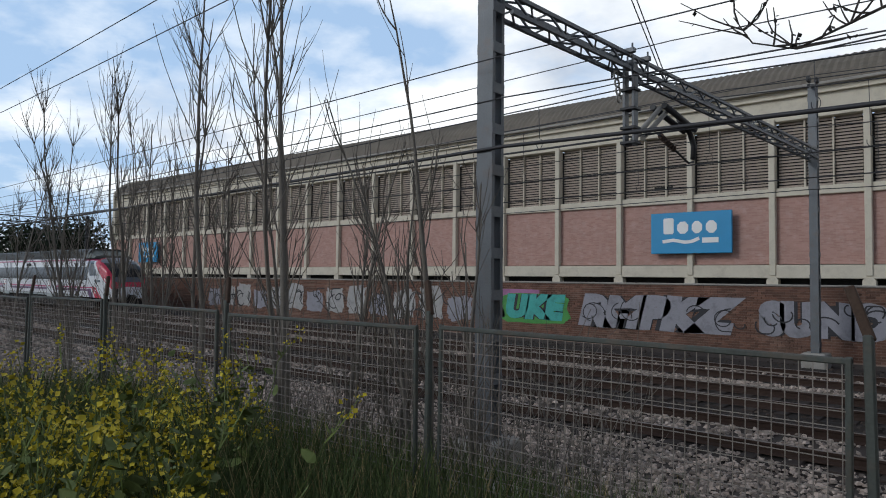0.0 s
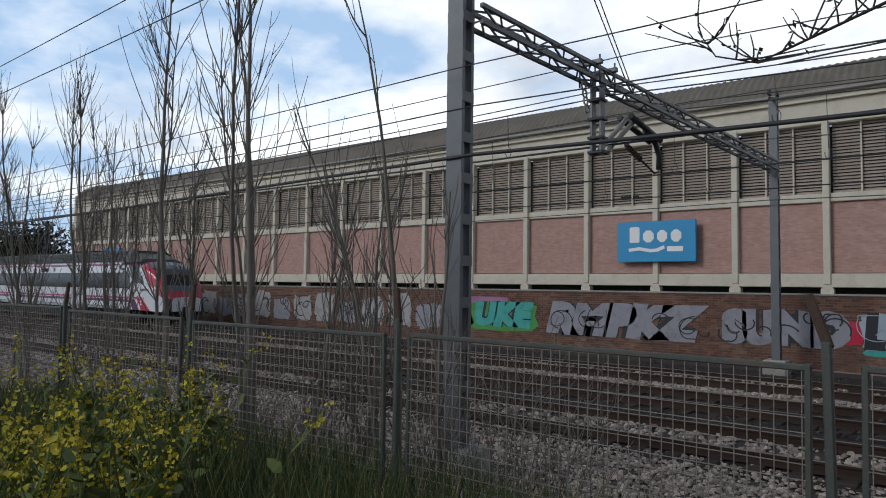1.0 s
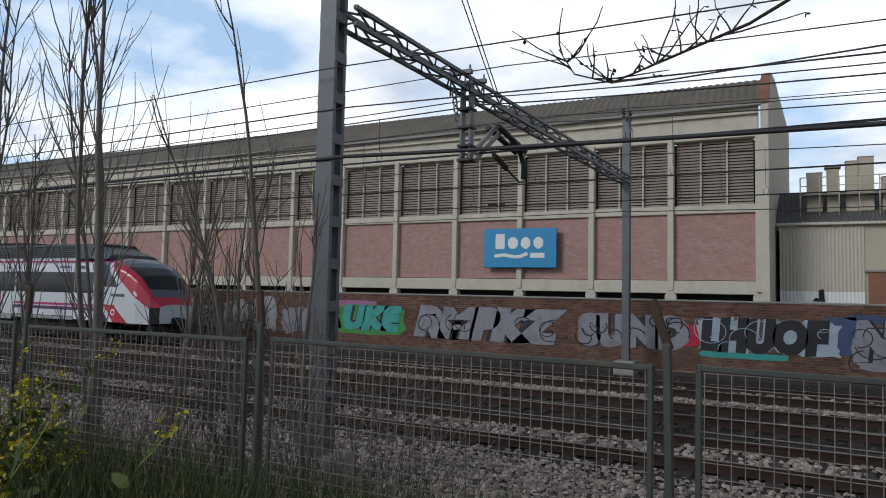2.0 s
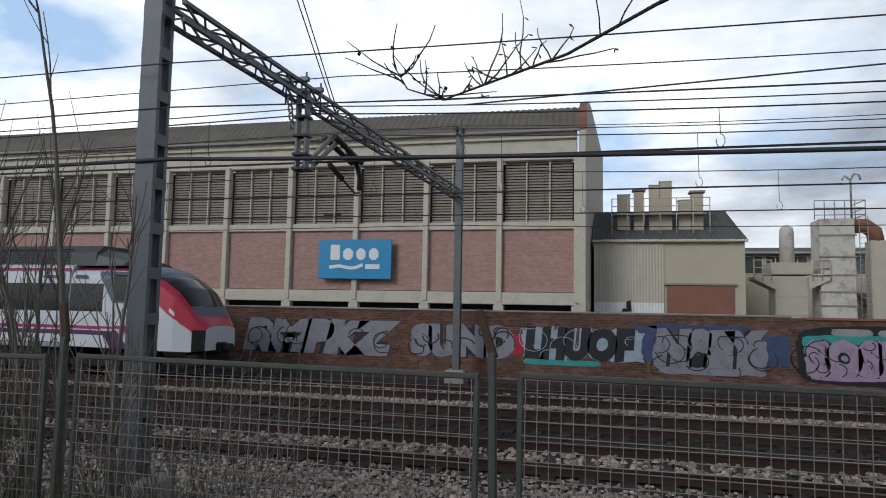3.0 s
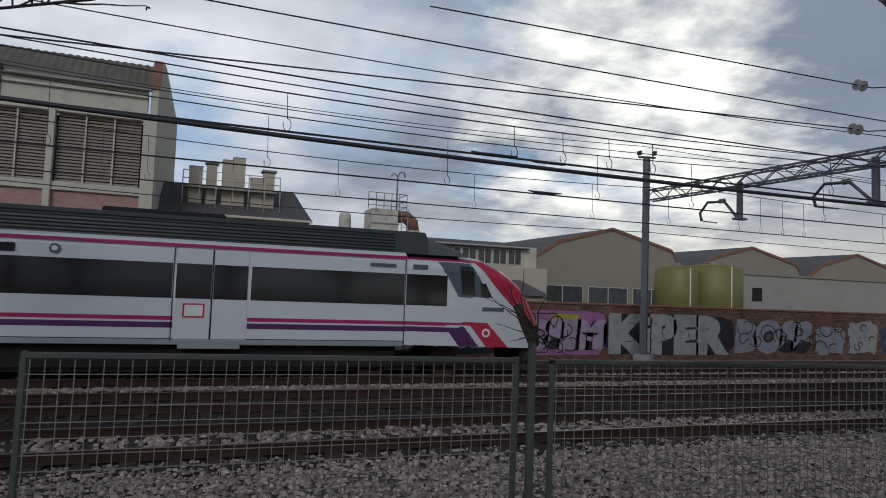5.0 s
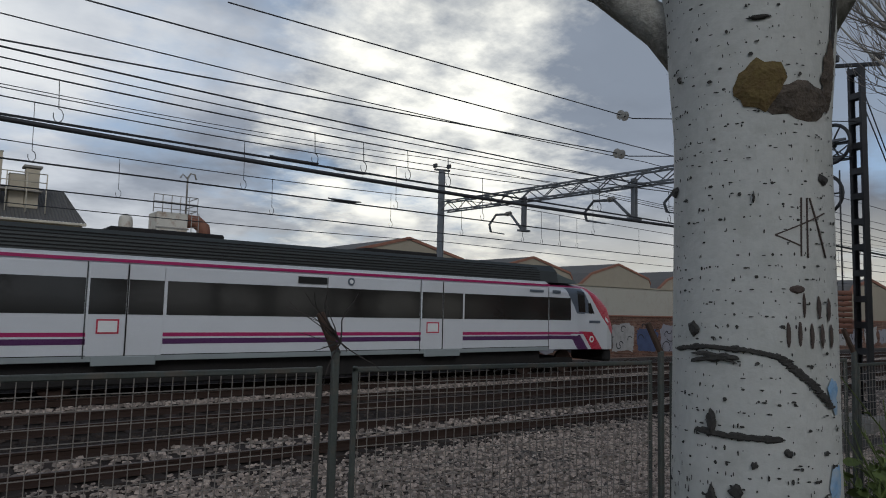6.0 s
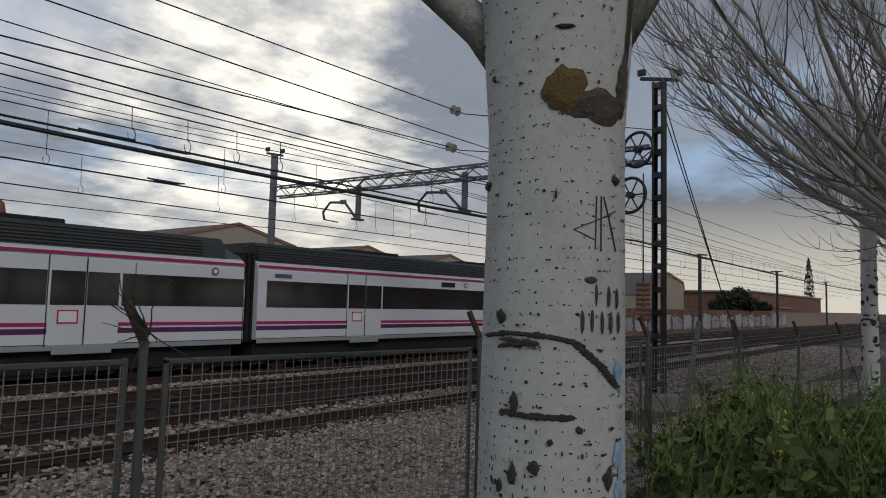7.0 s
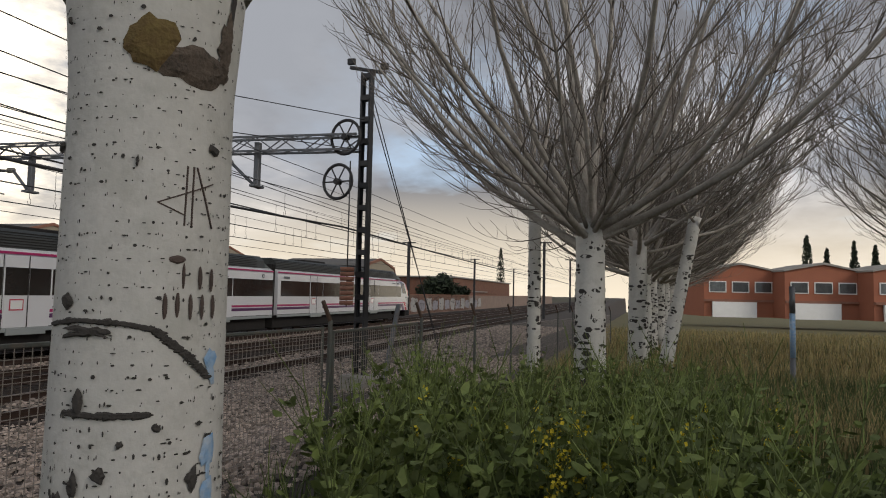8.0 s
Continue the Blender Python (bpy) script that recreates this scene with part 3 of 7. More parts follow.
def build_sign(x, z):
    s = empty("factory_sign", FT @ pose(x, 39.82, z), label="blue rectangular factory sign with white emblem shapes", category="sign", group="factory signs")
    bm = bmesh.new()
    box(bm, (0, 0, 0), (4.78, 0.16, 2.45), bev=0.03)
    part("panel", bm, M_blue, s)
    bm = bmesh.new()
    for sx in (-1.9, 1.9):
        box(bm, (sx, 0.16, 0), (0.1, 0.2, 2.3))
    part("bracket", bm, M_steel, s)
    # white letter-like block shapes and a wave beneath them
    def stroke(pts, w, nm):
        bm = bmesh.new()
        prev = None
        for i, (u, v) in enumerate(pts):
            d = Vector(pts[min(i + 1, len(pts) - 1)]) - Vector(pts[max(i - 1, 0)])
            n = Vector((-d.y, d.x)).normalized() * w / 2
            cur = [bm.verts.new((u + sg * n.x, y, v + sg * n.y)) for sg in (1, -1) for y in (-0.105, -0.085)]
            if prev:
                for a, c in ((0, 2), (0, 1), (2, 3), (1, 3)):
                    bm.faces.new((prev[a], prev[c], cur[c], cur[a]))
            prev = cur
        fixn(bm)
        part(nm, bm, M_white, s)
    for u, w, h in ((-1.28, 0.62, 0.95), (-0.42, 0.66, 0.72), (0.42, 0.60, 0.72), (1.25, 0.62, 0.72)):
        bm = bmesh.new()
        cut = 0.2 if h < 0.9 else 0.06
        oct_ = [(u + a * (w / 2 - (cut if k % 2 else 0)), -0.05 + h / 2 + b * (h / 2 - (0 if k % 2 else cut))) for k, (a, b) in enumerate(((1, -1), (1, -1), (-1, -1), (-1, -1), (-1, 1), (-1, 1), (1, 1), (1, 1)))]
        prism(bm, [oct_[k] for k in (0, 1, 3, 2, 4, 5, 7, 6)], "y", -0.105, -0.085)
        part("emblem_block", fixn(bm), M_white, s)
    stroke([(-1.65, -0.5), (-1.0, -0.42), (-0.3, -0.55), (0.1, -0.52), (0.55, -0.34)], 0.2, "emblem_wave")
    stroke([(0.72, -0.46), (1.65, -0.46)], 0.3, "emblem_bar")
    return s


build_sign(-15.14, 5.3)
build_sign(-82.3, 5.3)


# ---------- buildings past the factory ----------
def corrugated(bm, x0, x1, y, z0, z1, pitch=0.18, depth=0.03):
    n = int((x1 - x0) / pitch * 2)
    prev = None
    for i in range(n + 1):
        x = x0 + (x1 - x0) * i / n
        c = [bm.verts.new((x, y + (depth if i % 2 else 0), z)) for z in (z0, z1)]
        if prev:
            bm.faces.new((prev[0], c[0], c[1], prev[1]))
        prev = c


def build_annex():
    a = empty("annex_building", FT, label="cream annex with corrugated front, grey roof and brown door", category="industrial building")
    bm = bmesh.new()
    box(bm, (3.75, 49.2, 3.3), (8.9, 10.0, 6.9))
    part("body", bm, M_render, a)
    bm = bmesh.new()
    corrugated(bm, -0.7, 3.5, 44.12, 2.9, 6.75)
    part("cladding", bm, M_sheet, a, "cream corrugated sheet cladding")
    bm = bmesh.new()
    corrugated(bm, -0.7, 3.5, 44.08, -0.1, 2.95)
    part("cladding", bm, M_white, a, "paler replaced corrugated sheet")
    bm = bmesh.new()
    box(bm, (5.6, 44.12, 2.05), (3.86, 0.12, 4.0))
    part("door", bm, M_rust, a, "closed brown sheet-metal sliding door")
    bm = bmesh.new()
    box(bm, (5.6, 44.05, 4.12), (4.2, 0.14, 0.12))
    part("door_rail", bm, M_concd, a)
    bm = bmesh.new()
    box(bm, (3.75, 44.0, 6.78), (9.2, 0.3, 0.14), bev=0.02)
    part("gutter", bm, M_conc, a)
    bm = bmesh.new()
    n = 100
    rows = []
    for i in range(n + 1):
        x = -0.85 + 9.2 * i / n
        dz = 0.03 if i % 2 else -0.03
        rows.append([bm.verts.new((x, 43.9, 6.85 + dz)), bm.verts.new((min(x, 7.75), 48.4, 9.22 + dz)), bm.verts.new((min(x, 7.75), 54, 9.22 + dz))])
    for p, q in zip(rows, rows[1:]):
        for k in range(2):
            bm.faces.new((p[k], q[k], q[k + 1], p[k + 1]))
    part("roof", bm, M_roof2, a, "grey corrugated roof")
    # hole in the cladding: a near-black plate paints the shade inside it
    bm = bmesh.new()
    prism(bm, [(0.95, 2.4), (1.1, 2.6), (1.25, 2.55), (1.25, 3.0), (1.5, 3.1), (1.55, 2.4)], "y", 44.0, 44.06)
    fixn(bm)
    part("torn_opening", bm, M_dark, a, "near-black plate for the shade in a torn cladding hole")
    # roof plant
    for px, w, h in ((1.15, 0.8, 2.3), (2.1, 0.62, 2.5), (3.05, 0.62, 2.9), (3.75, 0.75, 3.1), (4.9, 0.75, 1.9), (5.65, 0.7, 2.3)):
        u = empty("roof_ventilator", FT @ pose(px, 45.6, 7.85), label="cream sheet-metal ventilation stack on the roof", category="ventilator", group="roof ventilators")
        bm = bmesh.new()
        box(bm, (0, 0, h / 2 - 0.25), (w, w, h), bev=0.02)
        part("duct", bm, M_render, u)
        bm = bmesh.new()
        if px in (2.1, 5.65):
            box(bm, (0, 0, h - 0.12), (w * 1.35, w * 1.35, 0.14), bev=0.02)
        else:
            box(bm, (0, 0, h - 0.24), (w * 1.06, w * 1.06, 0.05))
        part("cap", bm, M_concd, u)
    pl = empty("roof_platform", FT, label="steel railing and platform round roof ventilators", category="platform")
    bm = bmesh.new()
    box(bm, (3.3, 45.2, 8.55), (5.6, 1.2, 0.08))
    part("deck", bm, M_concd, pl)
    for z in (9.05, 9.55):
        bm = bmesh.new()
        tube(bm, [(0.4, 44.6, z), (6.3, 44.6, z)], 0.03, 5)
        part("rail", bm, M_conc, pl)
    for i in range(7):
        bm = bmesh.new()
        tube(bm, [(0.4 + i * 0.983, 44.6, 7.3), (0.4 + i * 0.983, 44.6, 9.55)], 0.035, 5)
        part("post", bm, M_conc, pl)


M_roof2 = mat("grey_corrugated_roof", (0.13, 0.125, 0.12), 0.85, var=0.25, scale=0.8, fine=16, tint=(0.10, 0.095, 0.09))
build_annex()


def build_towers():
    t1 = empty("dust_collector", FT @ pose(11.9, 50, 0), label="white dust collector with rusty domed chimney and railed platform", category="industrial tower")
    bm = bmesh.new()
    box(bm, (0, 0, 2.4), (2.0, 2.0, 4.9), bev=0.05)
    for z in (1.2, 2.4, 3.6):
        box(bm, (0, -1.0, z), (2.08, 0.08, 0.1))
    part("housing", bm, M_sheet, t1)
    bm = bmesh.new()
    box(bm, (0, 0, 5.4), (2.6, 2.2, 0.8), bev=0.05)
    part("hopper", bm, M_sheet, t1)
    bm = bmesh.new()
    tube(bm, [(0, 0, 5.7), (0, 0, 7.9), (0, 0, 8.2), (0, 0, 8.4)], [0.48, 0.45, 0.4, 0.1], 12)
    part("chimney", bm, M_stainy, t1, "rust-streaked white chimney")
    for sx in (-1, 1):
        for z in (5.0, 5.45, 5.95):
            bm = bmesh.new()
            tube(bm, [(sx * 1.2, -1.2, z), (sx * 2.3, -1.2, z)], 0.035, 5)
            part("rail", bm, M_conc, t1)
        for x in (1.25, 1.8, 2.3):
            bm = bmesh.new()
            tube(bm, [(sx * x, -1.2, 4.6), (sx * x, -1.2, 5.95)], 0.035, 5)
            part("post", bm, M_conc, t1)
        bm = bmesh.new()
        prism(bm, [(sx * 1.0, 4.0), (sx * 2.35, 4.7), (sx * 2.35, 4.85), (sx * 1.0, 4.85)], "y", -1.2, 0.6)
        fixn(bm)
        part("bracket", bm, M_conc, t1)
    t2 = empty("filter_tower", FT @ pose(14.7, 50, 0), label="tall white stained filter tower with roof railing", category="industrial tower")
    bm = bmesh.new()
    box(bm, (0, 0, 4.3), (2.1, 2.1, 8.8), bev=0.05)
    part("body", bm, M_stainy, t2, "rust-streaked white sheet")
    for z in (1.6, 3.0, 3.9, 5.0, 6.2, 7.6):
        bm = bmesh.new()
        box(bm, (0, -1.05, z), (2.25, 0.12, 0.1))
        part("flange", bm, M_concd, t2)
    bm = bmesh.new()
    for z in (8.9, 9.35, 9.85):
        tube(bm, [(-1.4, -1.3, z), (1.6, -1.3, z), (1.6, 1.0, z)], 0.03, 5)
    for x in (-1.4, -0.8, -0.2, 0.4, 1.0, 1.6):
        tube(bm, [(x, -1.3, 8.6), (x, -1.3, 9.85)], 0.03, 5)
    part("railing", bm, M_concd, t2)
    bm = bmesh.new()
    tube(bm, [(0.85, -1.1, 8.7), (0.85, -1.1, 11.2), (1.05, -1.1, 11.6), (1.35, -1.1, 11.55), (1.45, -1.1, 11.2)], 0.06, 6)
    tube(bm, [(0.85, -1.1, 11.2), (0.5, -1.1, 11.5), (0.35, -1.1, 11.2)], 0.05, 6)
    part("vent_pipe", bm, M_concd, t2)
    bm = bmesh.new()
    tube(bm, [(1.2, 0, 8.3), (2.0, 0, 8.3), (2.5, 0, 7.9), (2.6, 0, 7.2)], [0.5, 0.5, 0.5, 0.5], 10)
    part("elbow", bm, M_rust, t2, "rusty duct elbow")
    bm = bmesh.new()
    box(bm, (2.55, 0, 3.6), (0.95, 1.0, 7.4), bev=0.04)
    part("duct", bm, M_sheet, t2, "white vertical duct")
    bm = bmesh.new()
    for x in (1.25, 1.75):
        tube(bm, [(x, -1.2, -0.1), (x, -1.2, 8.8)], 0.03, 5)
    for i in range(24):
        tube(bm, [(1.25, -1.2, 0.4 + 0.35 * i), (1.75, -1.2, 0.4 + 0.35 * i)], 0.02, 4)
    part("ladder", bm, M_concd, t2)


M_stainy = mat("stained_white_sheet", (0.64, 0.61, 0.54), 0.7, var=0.2, scale=1.2, fine=20, tint=(0.5, 0.46, 0.4), stain=((0.28, 0.13, 0.06), 0.6, 1.6))
build_towers()


def window_row(parent, xs, y, z0, z1, w, glassmat, frame_mat):
    bm = bmesh.new()
    box(bm, (0, 0.05, (z0 + z1) / 2), (w - 0.1, 0.05, z1 - z0 - 0.1))
    g = part("pane", bm, glassmat, parent)
    bm = bmesh.new()
    for dx in (-w / 2 + 0.04, 0, w / 2 - 0.04):
        box(bm, (dx, 0, (z0 + z1) / 2), (0.08, 0.1, z1 - z0))
    for z in (z0 + 0.04, z1 - 0.04):
        box(bm, (0, 0, z), (w, 0.1, 0.08))
    fr = part("window_frame", bm, frame_mat, parent)
    for i, x in enumerate(xs):
        if i == 0:
            g.location = fr.location = (x, y, 0)
        else:
            shared("pane", g.data, parent, (x, y, 0))
            shared("window_frame", fr.data, parent, (x, y, 0))


M_glass = mat("dusty_window", (0.10, 0.11, 0.11), 0.2, var=0.4, scale=1.5, fine=8, bump=0, tint=(0.03, 0.03, 0.03), rnd=0.5)


def build_hall():
    h = empty("industrial_hall", FT, label="low cream hall with clerestory windows and flat grey roof", category="industrial building")
    bm = bmesh.new()
    box(bm, (21, 62, 2.6), (26, 8, 5.4))
    part("body", bm, M_render, h)
    bm = bmesh.new()
    box(bm, (21, 63, 6.2), (25, 7.4, 2.4))
    part("clerestory", bm, M_conc, h)
    window_row(h, [10.0 + 1.62 * i for i in range(14)], 59.25, 5.55, 7.05, 1.5, M_glass, M_conc)
    bm = bmesh.new()
    prism(bm, [(58.6, 7.15), (62, 7.95), (67, 7.95), (67, 7.2)], "x", 8.4, 32.5)
    fixn(bm)
    part("roof", bm, M_roof2, h, "grey flat roof")
    bm = bmesh.new()
    prism(bm, [(52.5, 2.6), (52.5, 2.75), (57.9, 4.1), (57.9, 3.9)], "x", 18.5, 31)
    fixn(bm)
    part("canopy", bm, M_roof2, h, "grey lean-to roof")
    bm = bmesh.new()
    box(bm, (25, 55.5, 1.35), (12, 5, 2.9))
    part("lean_to", bm, M_render, h)
    window_row(h, [20.4 + 2.6 * i for i in range(4)], 52.92, 0.9, 2.45, 1.9, M_glass, M_conc)


build_hall()


# whitewash darkened in its colour for a wall seen against the light
M_shed2 = mat("backlit_whitewash", (0.37, 0.35, 0.30), 0.9, var=0.2, scale=0.5, fine=20, tint=(0.36, 0.33, 0.28), stain=((0.26, 0.22, 0.18), 0.3, 0.8))


def build_shed(x0, x1, y, eave, peak, depth, base_windows=False):
    s = empty("gabled_shed", label="cream gabled industrial shed with rust-edged roof", category="industrial building", group="gabled sheds")
    w = x1 - x0
    prof = [(x0, -0.1), (x0, eave - 2.2), (x0 + 0.2 * w, eave + 0.1), (x0 + 0.55 * w, peak), (x0 + 0.97 * w, eave - 0.1), (x1, eave - 0.9), (x1, -0.1)]
    bm = bmesh.new()
    prism(bm, prof, "y", y, y + depth)
    fixn(bm)
    part("body", bm, M_shed, s)
    top = prof[1:6]
    bm = bmesh.new()
    out = top + [(p[0], p[1] + 0.32) for p in top[::-1]]
    prism(bm, out, "y", y - 0.15, y + 0.25)
    fixn(bm)
    part("verge", bm, M_rust, s, "rust-brown roof edge")
    bm = bmesh.new()
    prism(bm, [(p[0], p[1] + 0.01) for p in top] + [(p[0], p[1] + 0.26) for p in top[::-1]], "y", y + 0.25, y + depth)
    fixn(bm)
    part("roof", bm, M_roof2, s)
    if base_windows:
        window_row(s, [x0 + 4.2 + 5.6 * i for i in range(3)], y - 0.06, 1.9, 3.9, 5.0, M_glass, M_conc)
    return s


build_shed(32.9, 51.5, 62, 8.2, 10.0, 30, True)
build_shed(57.0, 74.5, 66, 7.9, 9.6, 30)
build_shed(75.2, 93.0, 66, 7.9, 9.7, 30)
build_shed(94.0, 112.0, 66, 7.8, 9.6, 30)
build_shed(85.0, 99.0, 34, 6.0, 7.0, 14)
wb = empty("white_building", label="long low whitewashed building behind the wall", category="industrial building")
bm = bmesh.new()
box(bm, (66.0, 55, 2.7), (31, 6, 5.6))
part("body", bm, M_shed2, wb)
bm = bmesh.new()
box(bm, (66.0, 55, 5.58), (31.4, 6.3, 0.16))
part("parapet", bm, M_shed, wb)
bm = bmesh.new()
box(bm, (53.2, 51.97, 3.6), (1.2, 0.1, 1.3))
part("window", bm, M_dark, wb, "small dark window")


def build_tank(x, y, r, h):
    t = empty("storage_tank", pose(x, y, 0), label="yellow-green cylindrical storage tank with domed top", category="tank", group="storage tanks")
    bm = bmesh.new()
    tube(bm, [(0, 0, -0.1), (0, 0, h - 0.5), (0, 0, h - 0.2), (0, 0, h)], [r, r, r * 0.86, r * 0.25], 28)
    part("shell", bm, M_tank, t)
    bm = bmesh.new()
    tube(bm, [(-0.1 * r, -r - 0.05, 0), (-0.1 * r, -r - 0.05, h - 0.3)], 0.06, 6)
    part("gauge_pipe", bm, M_white, t)
    bm = bmesh.new()
    tube(bm, [(0, 0, h - 0.05), (0, 0, h + 0.2)], 0.3, 10)
    part("hatch", bm, M_concd, t)


build_tank(39.7, 47.5, 1.85, 5.7)
build_tank(43.9, 48.0, 2.6, 6.0)
# ---------- train ----------
CAR = 24.7


def lerp_table(tab, x):
    return float(np.interp(x, [p[0] for p in tab], [p[1] for p in tab]))


TOP = [(-5, 3.62), (-2.9, 3.62), (-2.1, 3.57), (-1.63, 3.40), (-1.25, 3.18), (-0.86, 2.88), (-0.48, 2.36), (-0.2, 1.92), (0, 1.68)]
WID = [(-5, 1.46), (-3, 1.46), (-1.8, 1.42), (-0.9, 1.28), (-0.3, 1.05), (0, 0.85)]
BOT = [(-5, 0.97), (-2.2, 0.93), (-0.4, 0.88), (0, 0.92)]
RED = [(1.5, -0.36), (1.58, -0.45), (2.1, -1.15), (2.66, -1.76), (3.43, -2.46), (3.77, -2.8)]


def inside(p, poly):
    x, z = p
    hit = False
    for (x1, z1), (x2, z2) in zip(poly, poly[1:] + poly[:1]):
        if (z1 > z) != (z2 > z) and x < (x2 - x1) * (z - z1) / (z2 - z1) + x1:
            hit = not hit
    return hit


SLATE = [(-3.63, 3.36), (-2.60, 3.36), (-1.94, 2.36), (-2.98, 2.36)]
CABWIN = [(-2.96, 3.26), (-2.52, 3.26), (-2.46, 2.42), (-2.88, 2.42)]
MIRROR = [(-2.30, 2.80), (-2.12, 2.80), (-1.88, 2.36), (-2.26, 2.36)]
WEDGE = [(-2.67, 1.63), (-2.05, 1.63), (-1.30, 0.9), (-2.05, 0.9)]
PURP = [(-3.4, 1.49), (-2.78, 1.49), (-2.28, 0.9), (-2.92, 0.9)]


def nose_surface(x, s):
    zt, hw, zb = lerp_table(TOP, x), lerp_table(WID, x), lerp_table(BOT, x)
    sh = zb + (zt - zb) * 0.80
    if s < 0.72:
        k = s / 0.72
        z = zb + (sh - zb) * k
        return -hw * (1 - 0.05 * max(0, k - 0.55) ** 1.5), z
    a = (s - 0.72) / 0.28 * math.pi / 2
    hw2 = hw * (1 - 0.05 * 0.45 ** 1.5)
    return -hw2 * math.cos(a) ** 0.8, sh + (zt - sh) * math.sin(a) ** 0.9


def build_nose(parent):
    bm = bmesh.new()
    nx, ns = 210, 84
    grid = []
    for i in range(nx + 1):
        x = -4.6 * (1 - i / nx)
        half = [nose_surface(x, k / ns) for k in range(ns + 1)]
        ring = [(y, z) for y, z in half] + [(-y, z) for y, z in half[:-1][::-1]]
        grid.append([bm.verts.new((x, y, z)) for y, z in ring])
    for a, b in zip(grid, grid[1:]):
        for k in range(len(a) - 1):
            f = bm.faces.new((a[k], b[k], b[k + 1], a[k + 1]))
            f.smooth = True
            c = f.calc_center_median()
            p, mi = (c.x, c.z), 0
            hw = lerp_table(WID, c.x)
            front = lerp_table(RED, c.z)
            if c.x > -0.36 and c.z < 1.56:
                mi = 6
            elif c.x > front:
                mi = 1
                if c.x > front + 0.38 and abs(c.y) < hw * 0.84 and c.z > 1.98:
                    mi = 4 if 2.3 < c.z < 3.2 else 3
            elif inside(p, CABWIN) or inside(p, MIRROR):
                mi = 4
            elif c.x < -3.35 and 2.08 < c.z < 2.96:
                mi = 4
            elif inside(p, SLATE):
                mi = 3
            elif c.z > 3.46:
                mi = 3
            elif 3.38 < c.z < 3.46 and c.x < -2.3:
                mi = 5
            elif inside(p, WEDGE):
                mi = 1
            elif inside(p, PURP) or (1.34 < c.z < 1.49 and c.x < -3.2):
                mi = 2
            elif 1.53 < c.z < 1.63 and c.x < -2.4:
                mi = 5
            f.material_index = mi
    bm.faces.new(grid[-1])
    part("cab_nose", fixn(bm), [M_twhite, M_tred, M_tpurp, M_tslate, M_tglass, M_tmag, M_tdark], parent, "white raked cab nose with red band and large windscreen")
    bm = bmesh.new()
    box(bm, (-0.25, 0, 0.98), (0.8, 0.5, 0.36), bev=0.06)
    tube(bm, [(0.1, 0, 0.98), (0.42, 0, 0.98)], 0.15, 10)
    part("coupler", bm, M_tdark, parent, "black coupler under the nose")
    bm = bmesh.new()
    box(bm, (-0.45, 0, 0.62), (0.5, 1.9, 0.5), bev=0.08)
    part("snow_plough", bm, M_tdark, parent)
    for sy in (-1, 1):
        bm = bmesh.new()
        prism(bm, [(-1.05, 2.12), (-0.85, 1.98), (-0.85, 2.08), (-1.02, 2.24)], "y", sy * 1.16, sy * 1.30)
        part("headlight", fixn(bm), M_white, parent, "pale headlight lens")


